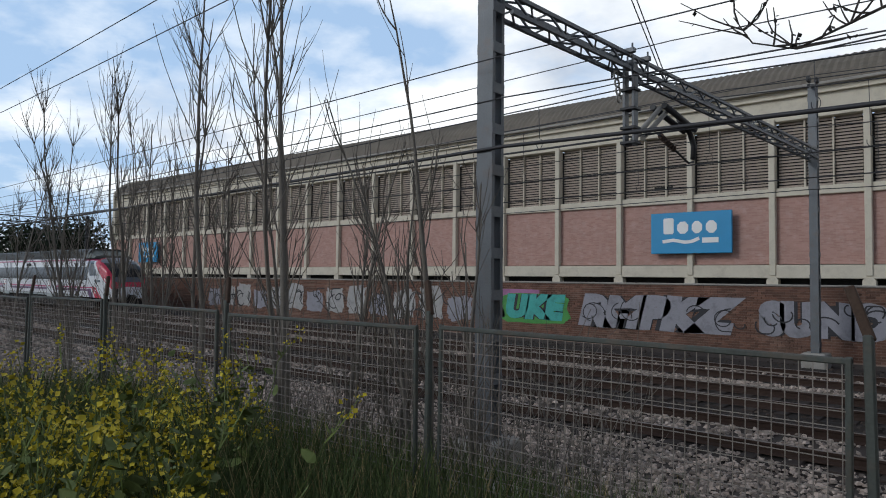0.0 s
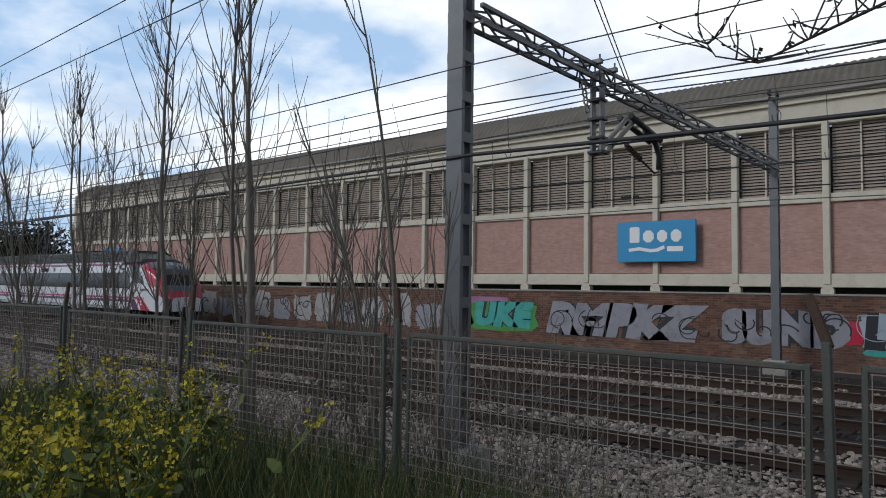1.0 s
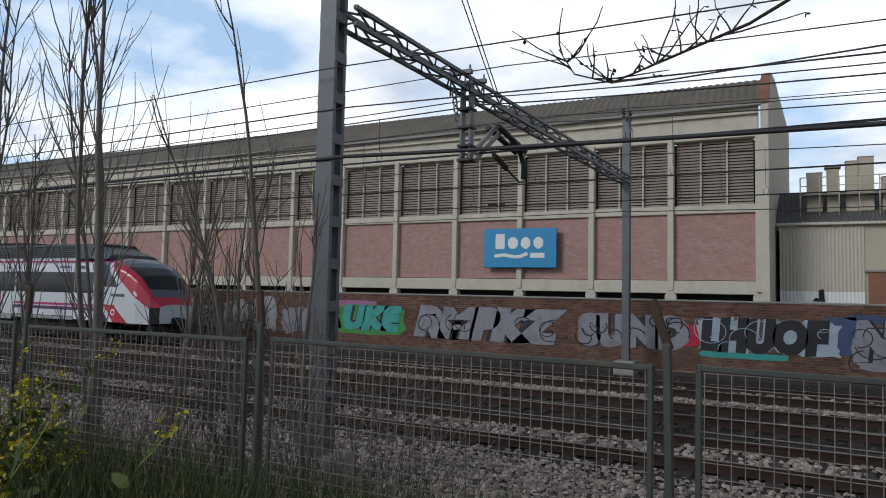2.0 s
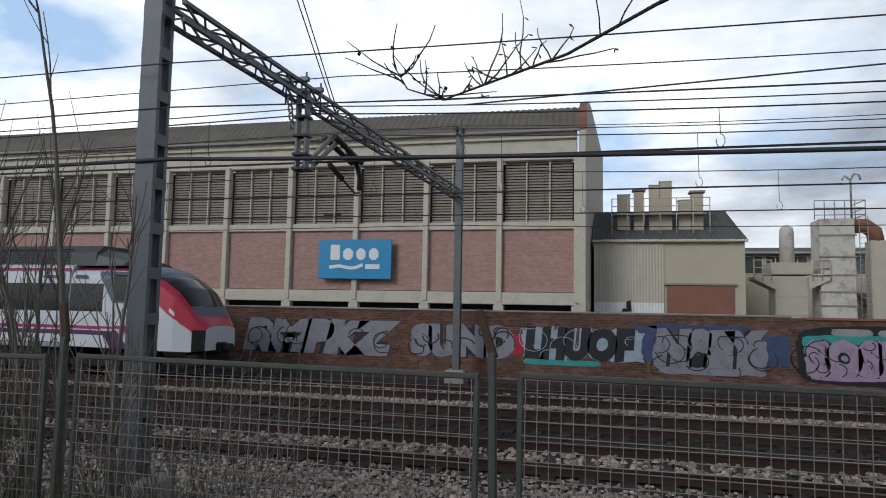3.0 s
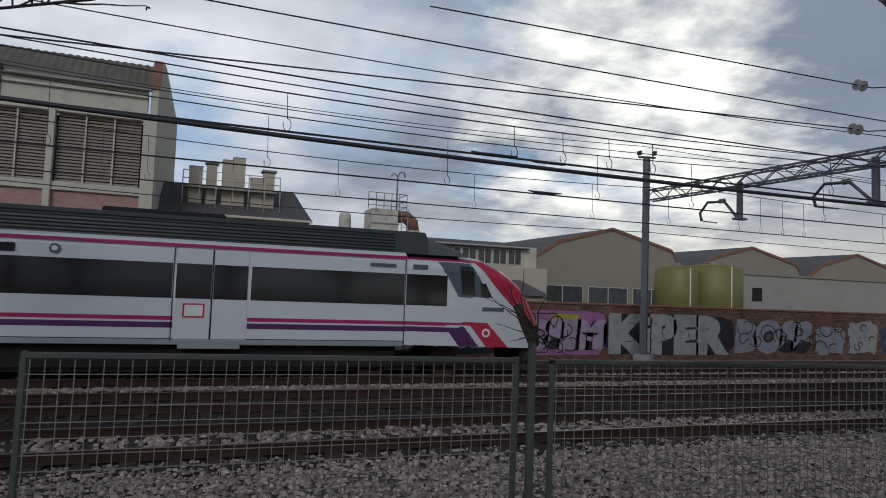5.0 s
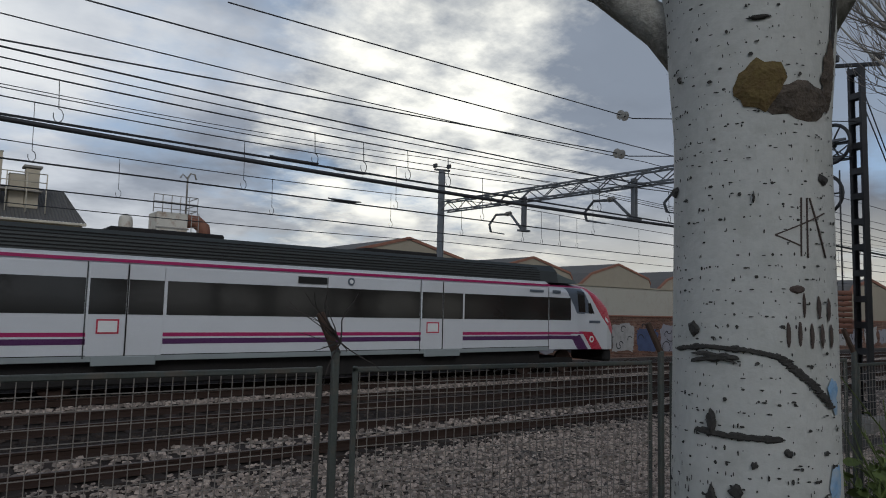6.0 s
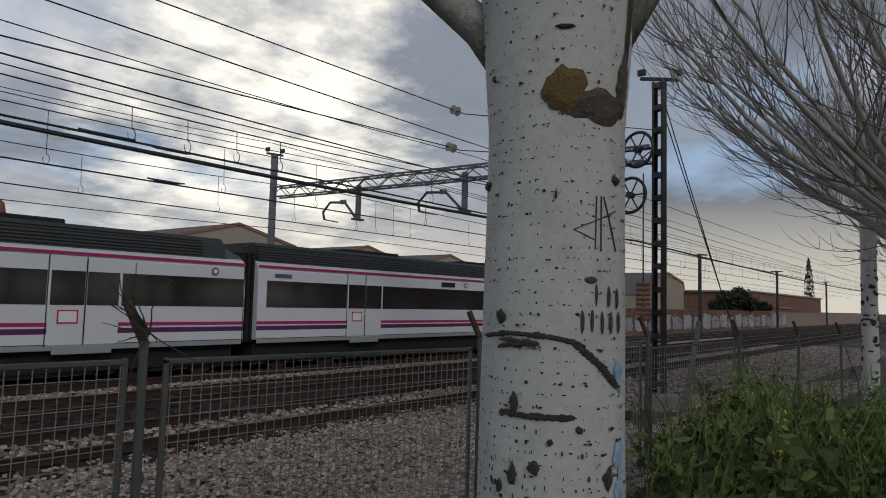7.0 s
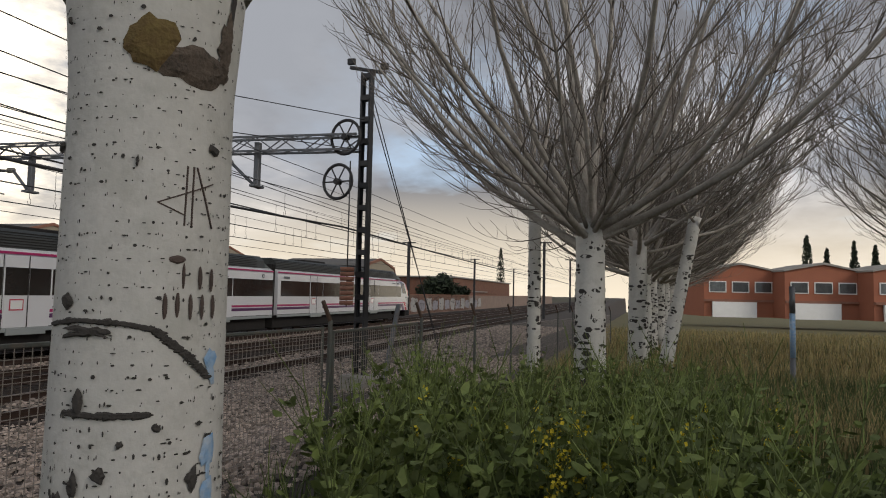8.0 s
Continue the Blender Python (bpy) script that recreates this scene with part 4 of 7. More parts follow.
def build_train():
    t = empty("passenger_train", label="white commuter train with red, magenta and purple stripes", category="train")
    t.location = (0, 19.87, 0)
    build_nose(t)
    bounds = [(-4.6, -CAR), (-CAR - 0.5, -CAR - 21.5), (-CAR - 22.0, -CAR - 43.5)]
    doors = [[-9.8, -19.8], [-30.1, -41.0], [-52.0, -62.5]]
    for (xa, xb), dd in zip(bounds, doors):
        mid, ln = (xa + xb) / 2, xa - xb
        car = part("car_body", carbody(xa, xb), M_twhite, t, "white car body")
        def panel(nm, x1, x2, z1, z2, m, lab="", proud=0.006):
            if x1 - x2 < 0.02:
                return
            bm = bmesh.new()
            box(bm, ((x1 + x2) / 2, -1.46 - proud / 2, (z1 + z2) / 2), (x1 - x2, proud, z2 - z1))
            part(nm, bm, m, car, lab)
        segs, cur = [], xa
        for d in dd:
            segs.append((cur, d + 0.9))
            cur = d - 0.9
        segs.append((cur, xb))
        panel("upper_stripe", xa, xb, 3.38, 3.46, M_tmag, "magenta stripe")
        panel("seam_line", xa, xb, 1.06, 1.08, M_tdark)
        for a, b in segs:
            panel("window_band", min(a, -3.4) - 0.06, b + (0.35 if b == xb else 0.06), 2.08, 2.96, M_tglass, "dark continuous tinted window band")
            panel("lower_stripe", a, b, 1.53, 1.63, M_tmag, "magenta stripe")
            panel("lower_stripe", a, b, 1.34, 1.48, M_tpurp, "purple stripe")
            panel("seam", a - 0.02, a - 0.05, 1.0, 3.36, M_tgrey)
        for d in dd:
            bm = bmesh.new()
            for sx in (-0.45, 0.45):
                box(bm, (d + sx, -1.463, 2.2), (0.86, 0.02, 2.28), bev=0.008)
            dr = part("door", bm, M_twhite, t, "white double-leaf sliding door")
            for sx in (-0.45, 0.45):
                bm = bmesh.new()
                box(bm, (d + sx, -1.478, 2.52), (0.84, 0.008, 0.88))
                part("door_window", bm, M_tglass, dr)
            bm = bmesh.new()
            box(bm, (d, -1.476, 2.2), (0.03, 0.012, 2.28))
            part("door_seal", bm, M_tdark, dr)
            bm = bmesh.new()
            box(bm, (d - 0.42, -1.479, 1.78), (0.52, 0.006, 0.36))
            pic = part("door_notice", bm, M_tred, dr, "red-framed pictogram notice")
            bm = bmesh.new()
            box(bm, (d - 0.42, -1.484, 1.78), (0.44, 0.006, 0.28))
            part("notice_field", bm, M_white, pic)
            bm = bmesh.new()
            box(bm, (d, -1.47, 0.93), (1.5, 0.06, 0.22), bev=0.01)
            part("step", bm, M_tgrey2, t, "grey door step")
        # roof with ribbed dark fairing
        bm = bmesh.new()
        x1 = xa if xa < -5 else -3.3
        prism(bm, [(-1.25, 3.55), (-1.18, 3.98), (-0.9, 4.22), (0.9, 4.22), (1.18, 3.98), (1.25, 3.55)], "x", xb + 0.15, x1 - 0.6)
        part("roof_fairing", fixn(bm), M_tgrey, t, "dark grey ribbed roof fairing")
        for k in range(6):
            bm = bmesh.new()
            z = 3.64 + 0.09 * k
            y = -1.25 + max(0, (z - 3.55)) * 0.165 + (0.0 if z < 3.98 else (z - 3.98) * 0.9)
            box(bm, (mid - 0.4, y - 0.012, z), (ln - 2.0 if xa < -5 else ln + 0.2, 0.03, 0.025))
            part("roof_rib", bm, M_tdark, t)
        bm = bmesh.new()
        prism(bm, [(-1.25, 3.55), (-1.15, 3.9), (-0.8, 4.1), (0.8, 4.1), (1.15, 3.9), (1.25, 3.55)], "x", x1 - 0.6, x1 + 0.0 if xa < -5 else x1 + 0.5)
        for v in bm.verts:
            if v.co.x > x1 - 0.3:
                v.co.z = 3.55 + (v.co.z - 3.55) * 0.35
        part("roof_cap", fixn(bm), M_tcap, t, "grey-green rounded roof cap")
        for bx in (mid + ln * 0.18, mid - ln * 0.2):
            bm = bmesh.new()
            box(bm, (bx, 0, 4.27), (3.0, 1.5, 0.16), bev=0.04)
            part("roof_unit", bm, M_tdark, t, "black roof equipment box")
        bm = bmesh.new()
        box(bm, (mid, 0, 0.62), (ln - 0.3, 2.3, 0.66), bev=0.05)
        part("underframe", bm, M_tdark, t, "black underframe in shadow")
        bm = bmesh.new()
        box(bm, (mid, -1.44, 1.0), (ln - 0.1, 0.05, 0.16), bev=0.01)
        part("skirt", bm, M_tgrey2, t, "pale grey side skirt")
        for bx in (xa - 2.2 if xa < -5 else -4.3, xb + 2.4):
            bm = bmesh.new()
            box(bm, (bx, 0, 0.45), (3.0, 2.2, 0.3), bev=0.05)
            bg = part("bogie", bm, M_tdark, t)
            for wx in (-1.1, 1.1):
                for sy in (-0.85, 0.85):
                    bm = bmesh.new()
                    tube(bm, [(bx + wx, sy - 0.07, 0.455), (bx + wx, sy + 0.07, 0.455)], 0.45, 20)
                    part("wheel", bm, M_rail, bg)
    for gx in (-CAR, -CAR - 21.5):
        bm = bmesh.new()
        for k in range(5):
            box(bm, (gx - 0.05 - 0.1 * k, 0, 2.4), (0.07, 2.55 - 0.1 * (k % 2), 2.9), bev=0.02)
        part("gangway_bellows", bm, M_tdark, t, "black rubber gangway bellows")
    # plain marks in place of names, a round emblem, a destination display
    def mark(nm, x, z, w, h, m, lab):
        bm = bmesh.new()
        box(bm, (x, -1.474, z), (w, 0.008, h))
        part(nm, bm, m, t, lab)
    mark("name_bar", -5.3, 3.18, 0.75, 0.09, M_tslate, "dark bar in place of a name")
    mark("number_bar", -4.2, 3.18, 0.45, 0.12, M_tslate, "dark bar in place of a number")
    mark("number_bar", -23.7, 3.14, 0.7, 0.12, M_tslate, "dark bar in place of a number")
    mark("destination_display", -14.7, 3.16, 0.95, 0.2, M_dark, "black destination display")
    mark("destination_display", -33.0, 3.16, 0.95, 0.2, M_dark, "black destination display")
    bm = bmesh.new()
    box(bm, (-1.86, -1.425, 2.03), (0.72, 0.02, 0.11), rot=Matrix.Rotation(radians(4), 4, "Z"))
    part("name_bar", bm, M_tslate, t, "dark bar in place of a name")
    for ex, ez, r, yy in ((-2.08, 1.33, 0.13, -1.43), (-13.4, 3.18, 0.12, -1.472), (-26.3, 3.16, 0.12, -1.472)):
        bm = bmesh.new()
        ring = [(ex + r * math.cos(a), ez + r * math.sin(a)) for a in np.linspace(0, 6.283, 20, endpoint=False)]
        prism(bm, ring, "y", yy - 0.012, yy)
        em = part("round_emblem", fixn(bm), M_white if ex > -5 else M_tslate, t, "round emblem disc")
        bm = bmesh.new()
        prism(bm, [(ex + 0.55 * (a - ex), ez + 0.55 * (b - ez)) for a, b in ring], "y", yy - 0.018, yy - 0.012)
        part("emblem_centre", fixn(bm), M_tred if ex > -5 else M_white, em)
    return t


def carbody(xa, xb):
    bm = bmesh.new()
    sec = [(-1.46, 1.04), (-1.46, 2.7), (-1.43, 3.3), (-1.36, 3.5), (-1.2, 3.6), (0, 3.68), (1.2, 3.6), (1.36, 3.5), (1.43, 3.3), (1.46, 2.7), (1.46, 1.04)]
    prism(bm, sec, "x", xb, xa)
    return fixn(bm)


M_tcap = mat("train_cap_grey", (0.095, 0.11, 0.10), 0.55, var=0.12, scale=1.5, fine=30, bump=0.04)
M_tgrey2 = mat("train_pale_grey", (0.30, 0.33, 0.33), 0.45, var=0.1, scale=1.5, fine=30, bump=0.04)
train = build_train()


# ---------- fence ----------
def fence_y(x):
    """The line of the fence bends towards the field past the near trunk."""
    return lerp_table([(-60, 3.45), (2.06, 3.45), (7.3, 2.83), (15.16, 2.15), (60, -1.9)], x)


def build_fence():
    pitch = 2.62
    rs = random.Random(8)
    F = empty("trackside_fence", label="green-grey welded mesh fence with rusty bent-topped posts", category="fence")
    W, H = 2.43, 1.46
    bm = bmesh.new()
    for c, s in (((0, 0, H - 0.02), (W, 0.03, 0.03)), ((0, 0, 0.02), (W, 0.03, 0.03)), ((-W / 2 + 0.015, 0, H / 2), (0.03, 0.03, H)), ((W / 2 - 0.015, 0, H / 2), (0.03, 0.03, H))):
        box(bm, c, s, bev=0.006)
    P = part("panel_frame", bm, M_fence, F, "green-grey steel frame")
    bm = bmesh.new()
    n = int((W - 0.06) / 0.058)
    for i in range(n + 1):
        x = -W / 2 + 0.04 + i * (W - 0.08) / n
        tube(bm, [(x, -0.008, 0.02), (x, -0.008, H - 0.03)], 0.003, 4, cap=False)
    for k in range(1, 20):
        tube(bm, [(-W / 2 + 0.02, -0.012, 0.07 * k + 0.03), (W / 2 - 0.02, -0.012, 0.07 * k + 0.03)], 0.003, 4, cap=False)
    part("wire_mesh", bm, M_mesh, P, "grey welded wire mesh")
    bm = bmesh.new()
    box(bm, (0, 0, 0.7), (0.042, 0.042, 1.7), bev=0.008)
    Q = part("post", bm, M_fence, F, "grey-green steel post")
    bm = bmesh.new()
    box(bm, (-0.035, 0.03, 1.64), (0.045, 0.035, 0.26), rot=Matrix.Rotation(radians(-14), 4, "X") @ Matrix.Rotation(radians(-20), 4, "Y"), bev=0.006)
    part("bent_arm", bm, M_fpost, Q, "rusty bent top arm")
    first = True
    for i in range(-5, 14):
        x = -0.56 + pitch * i
        g = 0.63 - 0.012 * max(0, x)
        ang = math.atan2(fence_y(x + pitch) - fence_y(x), pitch)
        m = pose(x, fence_y(x), g, rs.uniform(-1, 1), rs.uniform(-1.2, 1.2), math.degrees(ang))
        px = x + pitch / 2
        pm = pose(px, (fence_y(x) + fence_y(x + pitch)) / 2, g + rs.uniform(-0.02, 0.02), 0, rs.uniform(-0.5, 0.5), math.degrees(ang))
        if first:
            Q.matrix_basis, P.matrix_basis = m, pm
            first = False
        else:
            copy_thing(Q, m)
            if i < 4:
                copy_thing(P, pm)
    # right of the trunk the fence is plain wire between posts
    for i in range(4, 13):
        x = -0.56 + pitch * (i + 0.5)
        ang = math.atan2(fence_y(x + 1) - fence_y(x - 1), 2)
        wf = pose(x, fence_y(x), 0.55 - 0.012 * x, 0, 0, math.degrees(ang))
        bm = bmesh.new()
        for z in (0.1, 0.75, 1.42):
            tube(bm, [(-pitch / 2, 0, z), (pitch / 2, 0, z)], 0.004, 4, cap=False)
        st = part("strand", bm, M_mesh, F)
        st.matrix_basis = wf
        bm = bmesh.new()
        for k in range(0, 34):
            a = -pitch / 2 + pitch * k / 34
            tube(bm, [(a, 0, 0.1), (a, 0, 1.42)], 0.0022, 3, cap=False)
        part("link_mesh", bm, M_mesh, st)


build_fence()


# ---------- masts, portals and wires ----------
def lattice_mast(x, y, base, top, w, label, battens=0.62, mats=None, rz=0, depth=0.24):
    m = empty("catenary_mast", pose(x, y, base, 0, 0, rz), label=label, category="mast", group="catenary masts")
    mm = mats or M_steel
    h = top - base
    for sx in (-1, 1):
        bm = bmesh.new()
        o, i, e, d = sx * w / 2, sx * (w / 2 - 0.012), sx * (w / 2 - 0.064), depth / 2
        prism(bm, [(o, -d), (o, d), (e, d), (e, d - 0.012), (i, d - 0.012), (i, -d + 0.012), (e, -d + 0.012), (e, -d)], "z", 0, h)
        part("channel", fixn(bm), mm, m)
    z = 0.5
    while z < h - 0.1:
        for sy in (-1, 1):
            bm = bmesh.new()
            box(bm, (0, sy * (depth / 2 + 0.006), z), (w - 0.01, 0.012, 0.15), bev=0.003)
            part("batten_plate", bm, mm, m)
        z += battens
    bm = bmesh.new()
    box(bm, (0, 0, 0.0), (w + 0.5, 0.7, 0.5), bev=0.04)
    part("footing", bm, M_concd, m, "concrete footing")
    return m


def truss(name, p, q, depth, width, n, material, label):
    """A lattice beam from p to q: four chords with diagonals on its faces."""
    p, q = Vector(p), Vector(q)
    t = empty(name, label=label, category="lattice beam", group="portal beams")
    d = (q - p).normalized()
    side = d.cross(Vector((0, 0, 1))).normalized() * width / 2
    up = Vector((0, 0, depth / 2))
    cs = [(-1, -1), (1, -1), (1, 1), (-1, 1)]
    for a, b in cs:
        bm = bmesh.new()
        tube(bm, [p + a * side + b * up, q + a * side + b * up], 0.042, 4)
        part("chord", bm, material, t)
    L = (q - p)
    for face in range(4):
        (a1, b1), (a2, b2) = cs[face], cs[(face + 1) % 4]
        for i in range(n):
            u, v = p + L * (i / n), p + L * ((i + 1) / n)
            bm = bmesh.new()
            s1, s2 = (u + a1 * side + b1 * up, v + a2 * side + b2 * up) if i % 2 else (u + a2 * side + b2 * up, v + a1 * side + b1 * up)
            tube(bm, [s1, s2], 0.02, 4, cap=False)
            part("diagonal", bm, material, t)
    return t


def drop_arm(x, y, beam_z, flip=1, material=None):
    """A bracket under a beam that steadies the contact wire over one track."""
    mm = material or M_steeld
    c = empty("registration_bracket", pose(x, y, 0), label="dark steel bracket holding contact wire under the beam", category="bracket", group="contact wire brackets")
    bm = bmesh.new()
    box(bm, (0, 0, beam_z - 0.55), (0.16, 0.16, 1.3), bev=0.01)
    part("hanger", bm, mm, c)
    bm = bmesh.new()
    box(bm, (0, 0, beam_z - 1.2), (0.5, 0.22, 0.07), bev=0.01)
    part("foot_plate", bm, mm, c)
    bm = bmesh.new()
    tube(bm, [(0, 0.1, beam_z - 1.15), (flip * 0.25, 1.0, beam_z - 0.45), (flip * 0.3, 1.9, beam_z - 0.38), (flip * 0.3, 2.3, beam_z - 0.75), (flip * 0.3, 2.2, beam_z - 1.05)], 0.05, 6)
    part("tube_arm", bm, mm, c)
    bm = bmesh.new()
    tube(bm, [(flip * 0.3, 2.2, beam_z - 1.05), (flip * 0.3, 1.4, beam_z - 1.2)], 0.025, 5)
    part("steady_arm", bm, mm, c)
    for k in range(3):
        bm = bmesh.new()
        tube(bm, [(flip * 0.25, 1.0 + 0.09 * k, beam_z - 0.42), (flip * 0.25, 1.04 + 0.09 * k, beam_z - 0.42)], 0.09, 10)
        part("insulator_disc", bm, M_concd, c)
    return c


lattice_mast(-5.86, 7.6, -0.05, 9.4, 0.27, "grey galvanised lattice catenary mast on concrete footing", 0.58, rz=90, depth=0.27)
lattice_mast(-5.4, 23.6, 0.0, 8.6, 0.26, "slim grey galvanised catenary post beside the wall", 0.7, rz=90)
truss("portal_beam", (-5.72, 7.7, 6.30), (-5.4, 23.5, 6.42), 0.24, 0.30, 34, M_steel, "grey lattice beam spanning the tracks between posts")


def cantilever(x, y, beam_z):
    """Twin hanger plates, insulator chain, raking tubes and twin bars that carry the wire over the middle track."""
    c = empty("registration_bracket", pose(x, y, 0), label="grey steel hanger with raking tubes and insulators under the beam", category="bracket", group="contact wire brackets")
    def piece(nm, pts, r, m, sides=8):
        bm = bmesh.new()
        tube(bm, pts, r, sides)
        part(nm, bm, m, c)
    for sx in (-0.09, 0.09):
        bm = bmesh.new()
        box(bm, (sx, 0, beam_z - 0.72), (0.05, 0.16, 1.5), bev=0.006)
        part("hanger", bm, M_steel, c)
    for z in (beam_z - 0.45, beam_z - 0.8, beam_z - 1.15, beam_z - 1.42):
        bm = bmesh.new()
        box(bm, (0, 0, z), (0.3, 0.24, 0.05), bev=0.006)
        part("tie_plate", bm, M_steeld, c)
    for dy in (-0.32, 0.3):
        bm = bmesh.new()
        box(bm, (0, dy, beam_z + 0.17), (0.5, 0.09, 0.09), bev=0.01)
        part("clamp_bar", bm, M_steel, c)
        for sx in (-0.2, 0.2):
            piece("clamp_bolt", [(sx, dy, beam_z - 0.25), (sx, dy, beam_z + 0.3)], 0.018, M_steel)
    for k in range(4):
        piece("chain_ring", [(0.02 * k, -0.55 + 0.075 * math.cos(a), beam_z - 0.3 - 0.14 * k + 0.075 * math.sin(a)) for a in np.linspace(0, 6.283, 13)], 0.018, M_concd, 5)
    piece("raking_tube", [(0, 0.1, beam_z - 1.35), (0.03, 1.2, beam_z - 0.55)], 0.05, M_concd)
    piece("raking_tube", [(0, 0.5, beam_z - 1.25), (0.03, 1.6, beam_z - 0.5)], 0.05, M_concd)
    for dx in (-0.12, 0.12):
        piece("insulator_bar", [(dx, 1.2, beam_z - 0.5), (dx, 2.75, beam_z - 0.72)], 0.06, M_steeld)
    piece("curved_tube", [(0, 2.2, beam_z - 0.58), (0, 2.75, beam_z - 0.75), (0, 2.98, beam_z - 1.0), (0, 2.95, beam_z - 1.3)], 0.06, M_steeld)
    piece("steady_arm", [(0, 1.2, beam_z - 1.05), (0, 2.7, beam_z - 1.42), (0, 2.95, beam_z - 1.36)], 0.022, M_steeld)
    for k in range(7):
        piece("insulator_disc", [(0, 1.3 + 0.1 * k, beam_z - 1.07 - 0.025 * k), (0, 1.34 + 0.1 * k, beam_z - 1.08 - 0.025 * k)], 0.06, M_fpost)
    for y1, z1 in ((2.9, beam_z + 3.2), (1.9, beam_z + 3.6)):
        piece("stay_wire", [(0, 2.0 - y1 * 0.2, beam_z + 0.1), (0.3, -3.2, z1)], 0.012, M_wire, 4)


cantilever(-5.62, 11.45, 6.33)
MAST = lattice_mast(18.1, 6.8, -0.1, 8.6, 0.36, "dark steel lattice mast with tensioning wheels", 0.62, M_steeld, 72, 0.17)
lattice_mast(18.25, 23.7, 0.0, 8.5, 0.28, "slim steel portal post beside the wall", 0.55, M_steel, 40)
truss("portal_beam", (18.1, 7.0, 6.58), (18.25, 23.5, 6.86), 0.42, 0.40, 26, M_steel, "grey lattice portal beam over the tracks")
for yy in (10.2, 13.4, 18.4):
    drop_arm(18.15, yy, 6.62, 1, M_steel)
# arms with insulators on the post and mast tops
for x, y, z in ((18.25, 23.7, 8.5), (18.1, 6.8, 8.6), (-5.4, 23.6, 8.6)):
    a = empty("crossarm", pose(x, y, z), label="short steel crossarm with wire clamps on mast top", category="crossarm", group="mast crossarms")
    bm = bmesh.new()
    box(bm, (0, 0, 0.04), (0.09, 1.1, 0.09), rot=Matrix.Rotation(radians(12), 4, "X"), bev=0.01)
    part("arm", bm, M_steeld, a)
    for sy in (-0.5, 0.5):
        bm = bmesh.new()
        box(bm, (0, sy, 0.22 + sy * 0.2), (0.10, 0.24, 0.18), bev=0.02)
        part("clamp", bm, M_steeld, a)
# tensioning wheels
for z, dy in ((6.72, 0.55), (5.47, 0.75)):
    bm = bmesh.new()
    R0 = 0.48
    tube(bm, [(R0 * math.cos(a), R0 * math.sin(a), 0) for a in np.linspace(0, 2 * math.pi, 25)], 0.045, 6, cap=False)
    wl = part("tension_wheel", bm, M_steeld, MAST, "spoked steel wire-tensioning wheel")
    wl.matrix_basis = MAST.matrix_basis.inverted() @ pose(17.95, 6.8 + dy, z, 90, 0, 78)
    for k in range(6):
        bm = bmesh.new()
        a = k * math.pi / 3
        tube(bm, [(0, 0, 0), (R0 * math.cos(a), R0 * math.sin(a), 0)], 0.022, 5)
        part("spoke", bm, M_steeld, wl)
    bm = bmesh.new()
    tube(bm, [(0, 0, -0.1), (0, 0, 0.1)], 0.09, 10)
    part("hub", bm, M_steeld, wl)
wts = empty("tension_weights", pose(17.75, 7.1, 0), label="stack of iron tension weights beside the mast", category="counterweight")
for k in range(8):
    bm = bmesh.new()
    tube(bm, [(0, 0, 2.05 + 0.13 * k), (0, 0, 2.16 + 0.13 * k)], 0.19, 10)
    part("weight", bm, M_rust, wts)
bm = bmesh.new()
tube(bm, [(0, 0, 2.0), (0, 0, 6.0)], 0.02, 5)
part("rod", bm, M_steeld, wts)
stay = empty("mast_stay", label="pair of steel guy wires anchoring the mast", category="guy wire")
for k in (0, 0.25):
    bm = bmesh.new()
    tube(bm, [(18.2, 6.75, 8.2 - 8 * k * 0.2), (22.5 + k, 5.6, -0.1)], 0.016, 4)
    part("guy", bm, M_wire, stay)
bm = bmesh.new()
box(bm, (18.9, 6.2, 0.9), (0.12, 0.12, 2.6), rot=Matrix.Rotation(radians(28), 4, "Y"), bev=0.01)
part("strut", bm, M_steel, stay)


def wire(name, y, z, r, label, sag=0.25, spans=((-62, -5.5), (-5.5, 18.1), (18.1, 75), (75, 150)), dy=0.0, beside=None):
    w = beside or empty(name, label=label, category="cable", group="overhead wires")
    for a, b in spans:
        bm = bmesh.new()
        n = 24
        tube(bm, [(a + (b - a) * i / n, y + dy * (a + (b - a) * i / n) / 50, z - sag * (1 - (2 * i / n - 1) ** 2)) for i in range(n + 1)], r, 5, cap=False)
        part("span", bm, M_wire, w)
    return w


wire("feeder_cable", 7.45, 4.22, 0.027, "thick black insulated cable strung along the masts", 0.20)
wire("earth_wire", 7.3, 5.42, 0.009, "thin earth wire along the masts", 0.1)
wire("earth_wire", 13.0, 7.2, 0.012, "thin overhead line wire above the tracks", 0.2)
wire("earth_wire", 7.46, 4.90, 0.010, "thin overhead line wire above the tracks", 0.2)
wire("earth_wire", 23.7, 9.0, 0.014, "thin overhead line wire by the wall", 0.3)
for wz in (8.35, 9.25):
    wire("line_wire", 7.6, wz, 0.013, "high line wire between mast tops", 0.15, ((-62, -5.86),))
wire("telephone_wire", 23.2, 5.3, 0.015, "thin line wire by the wall", 0.15)
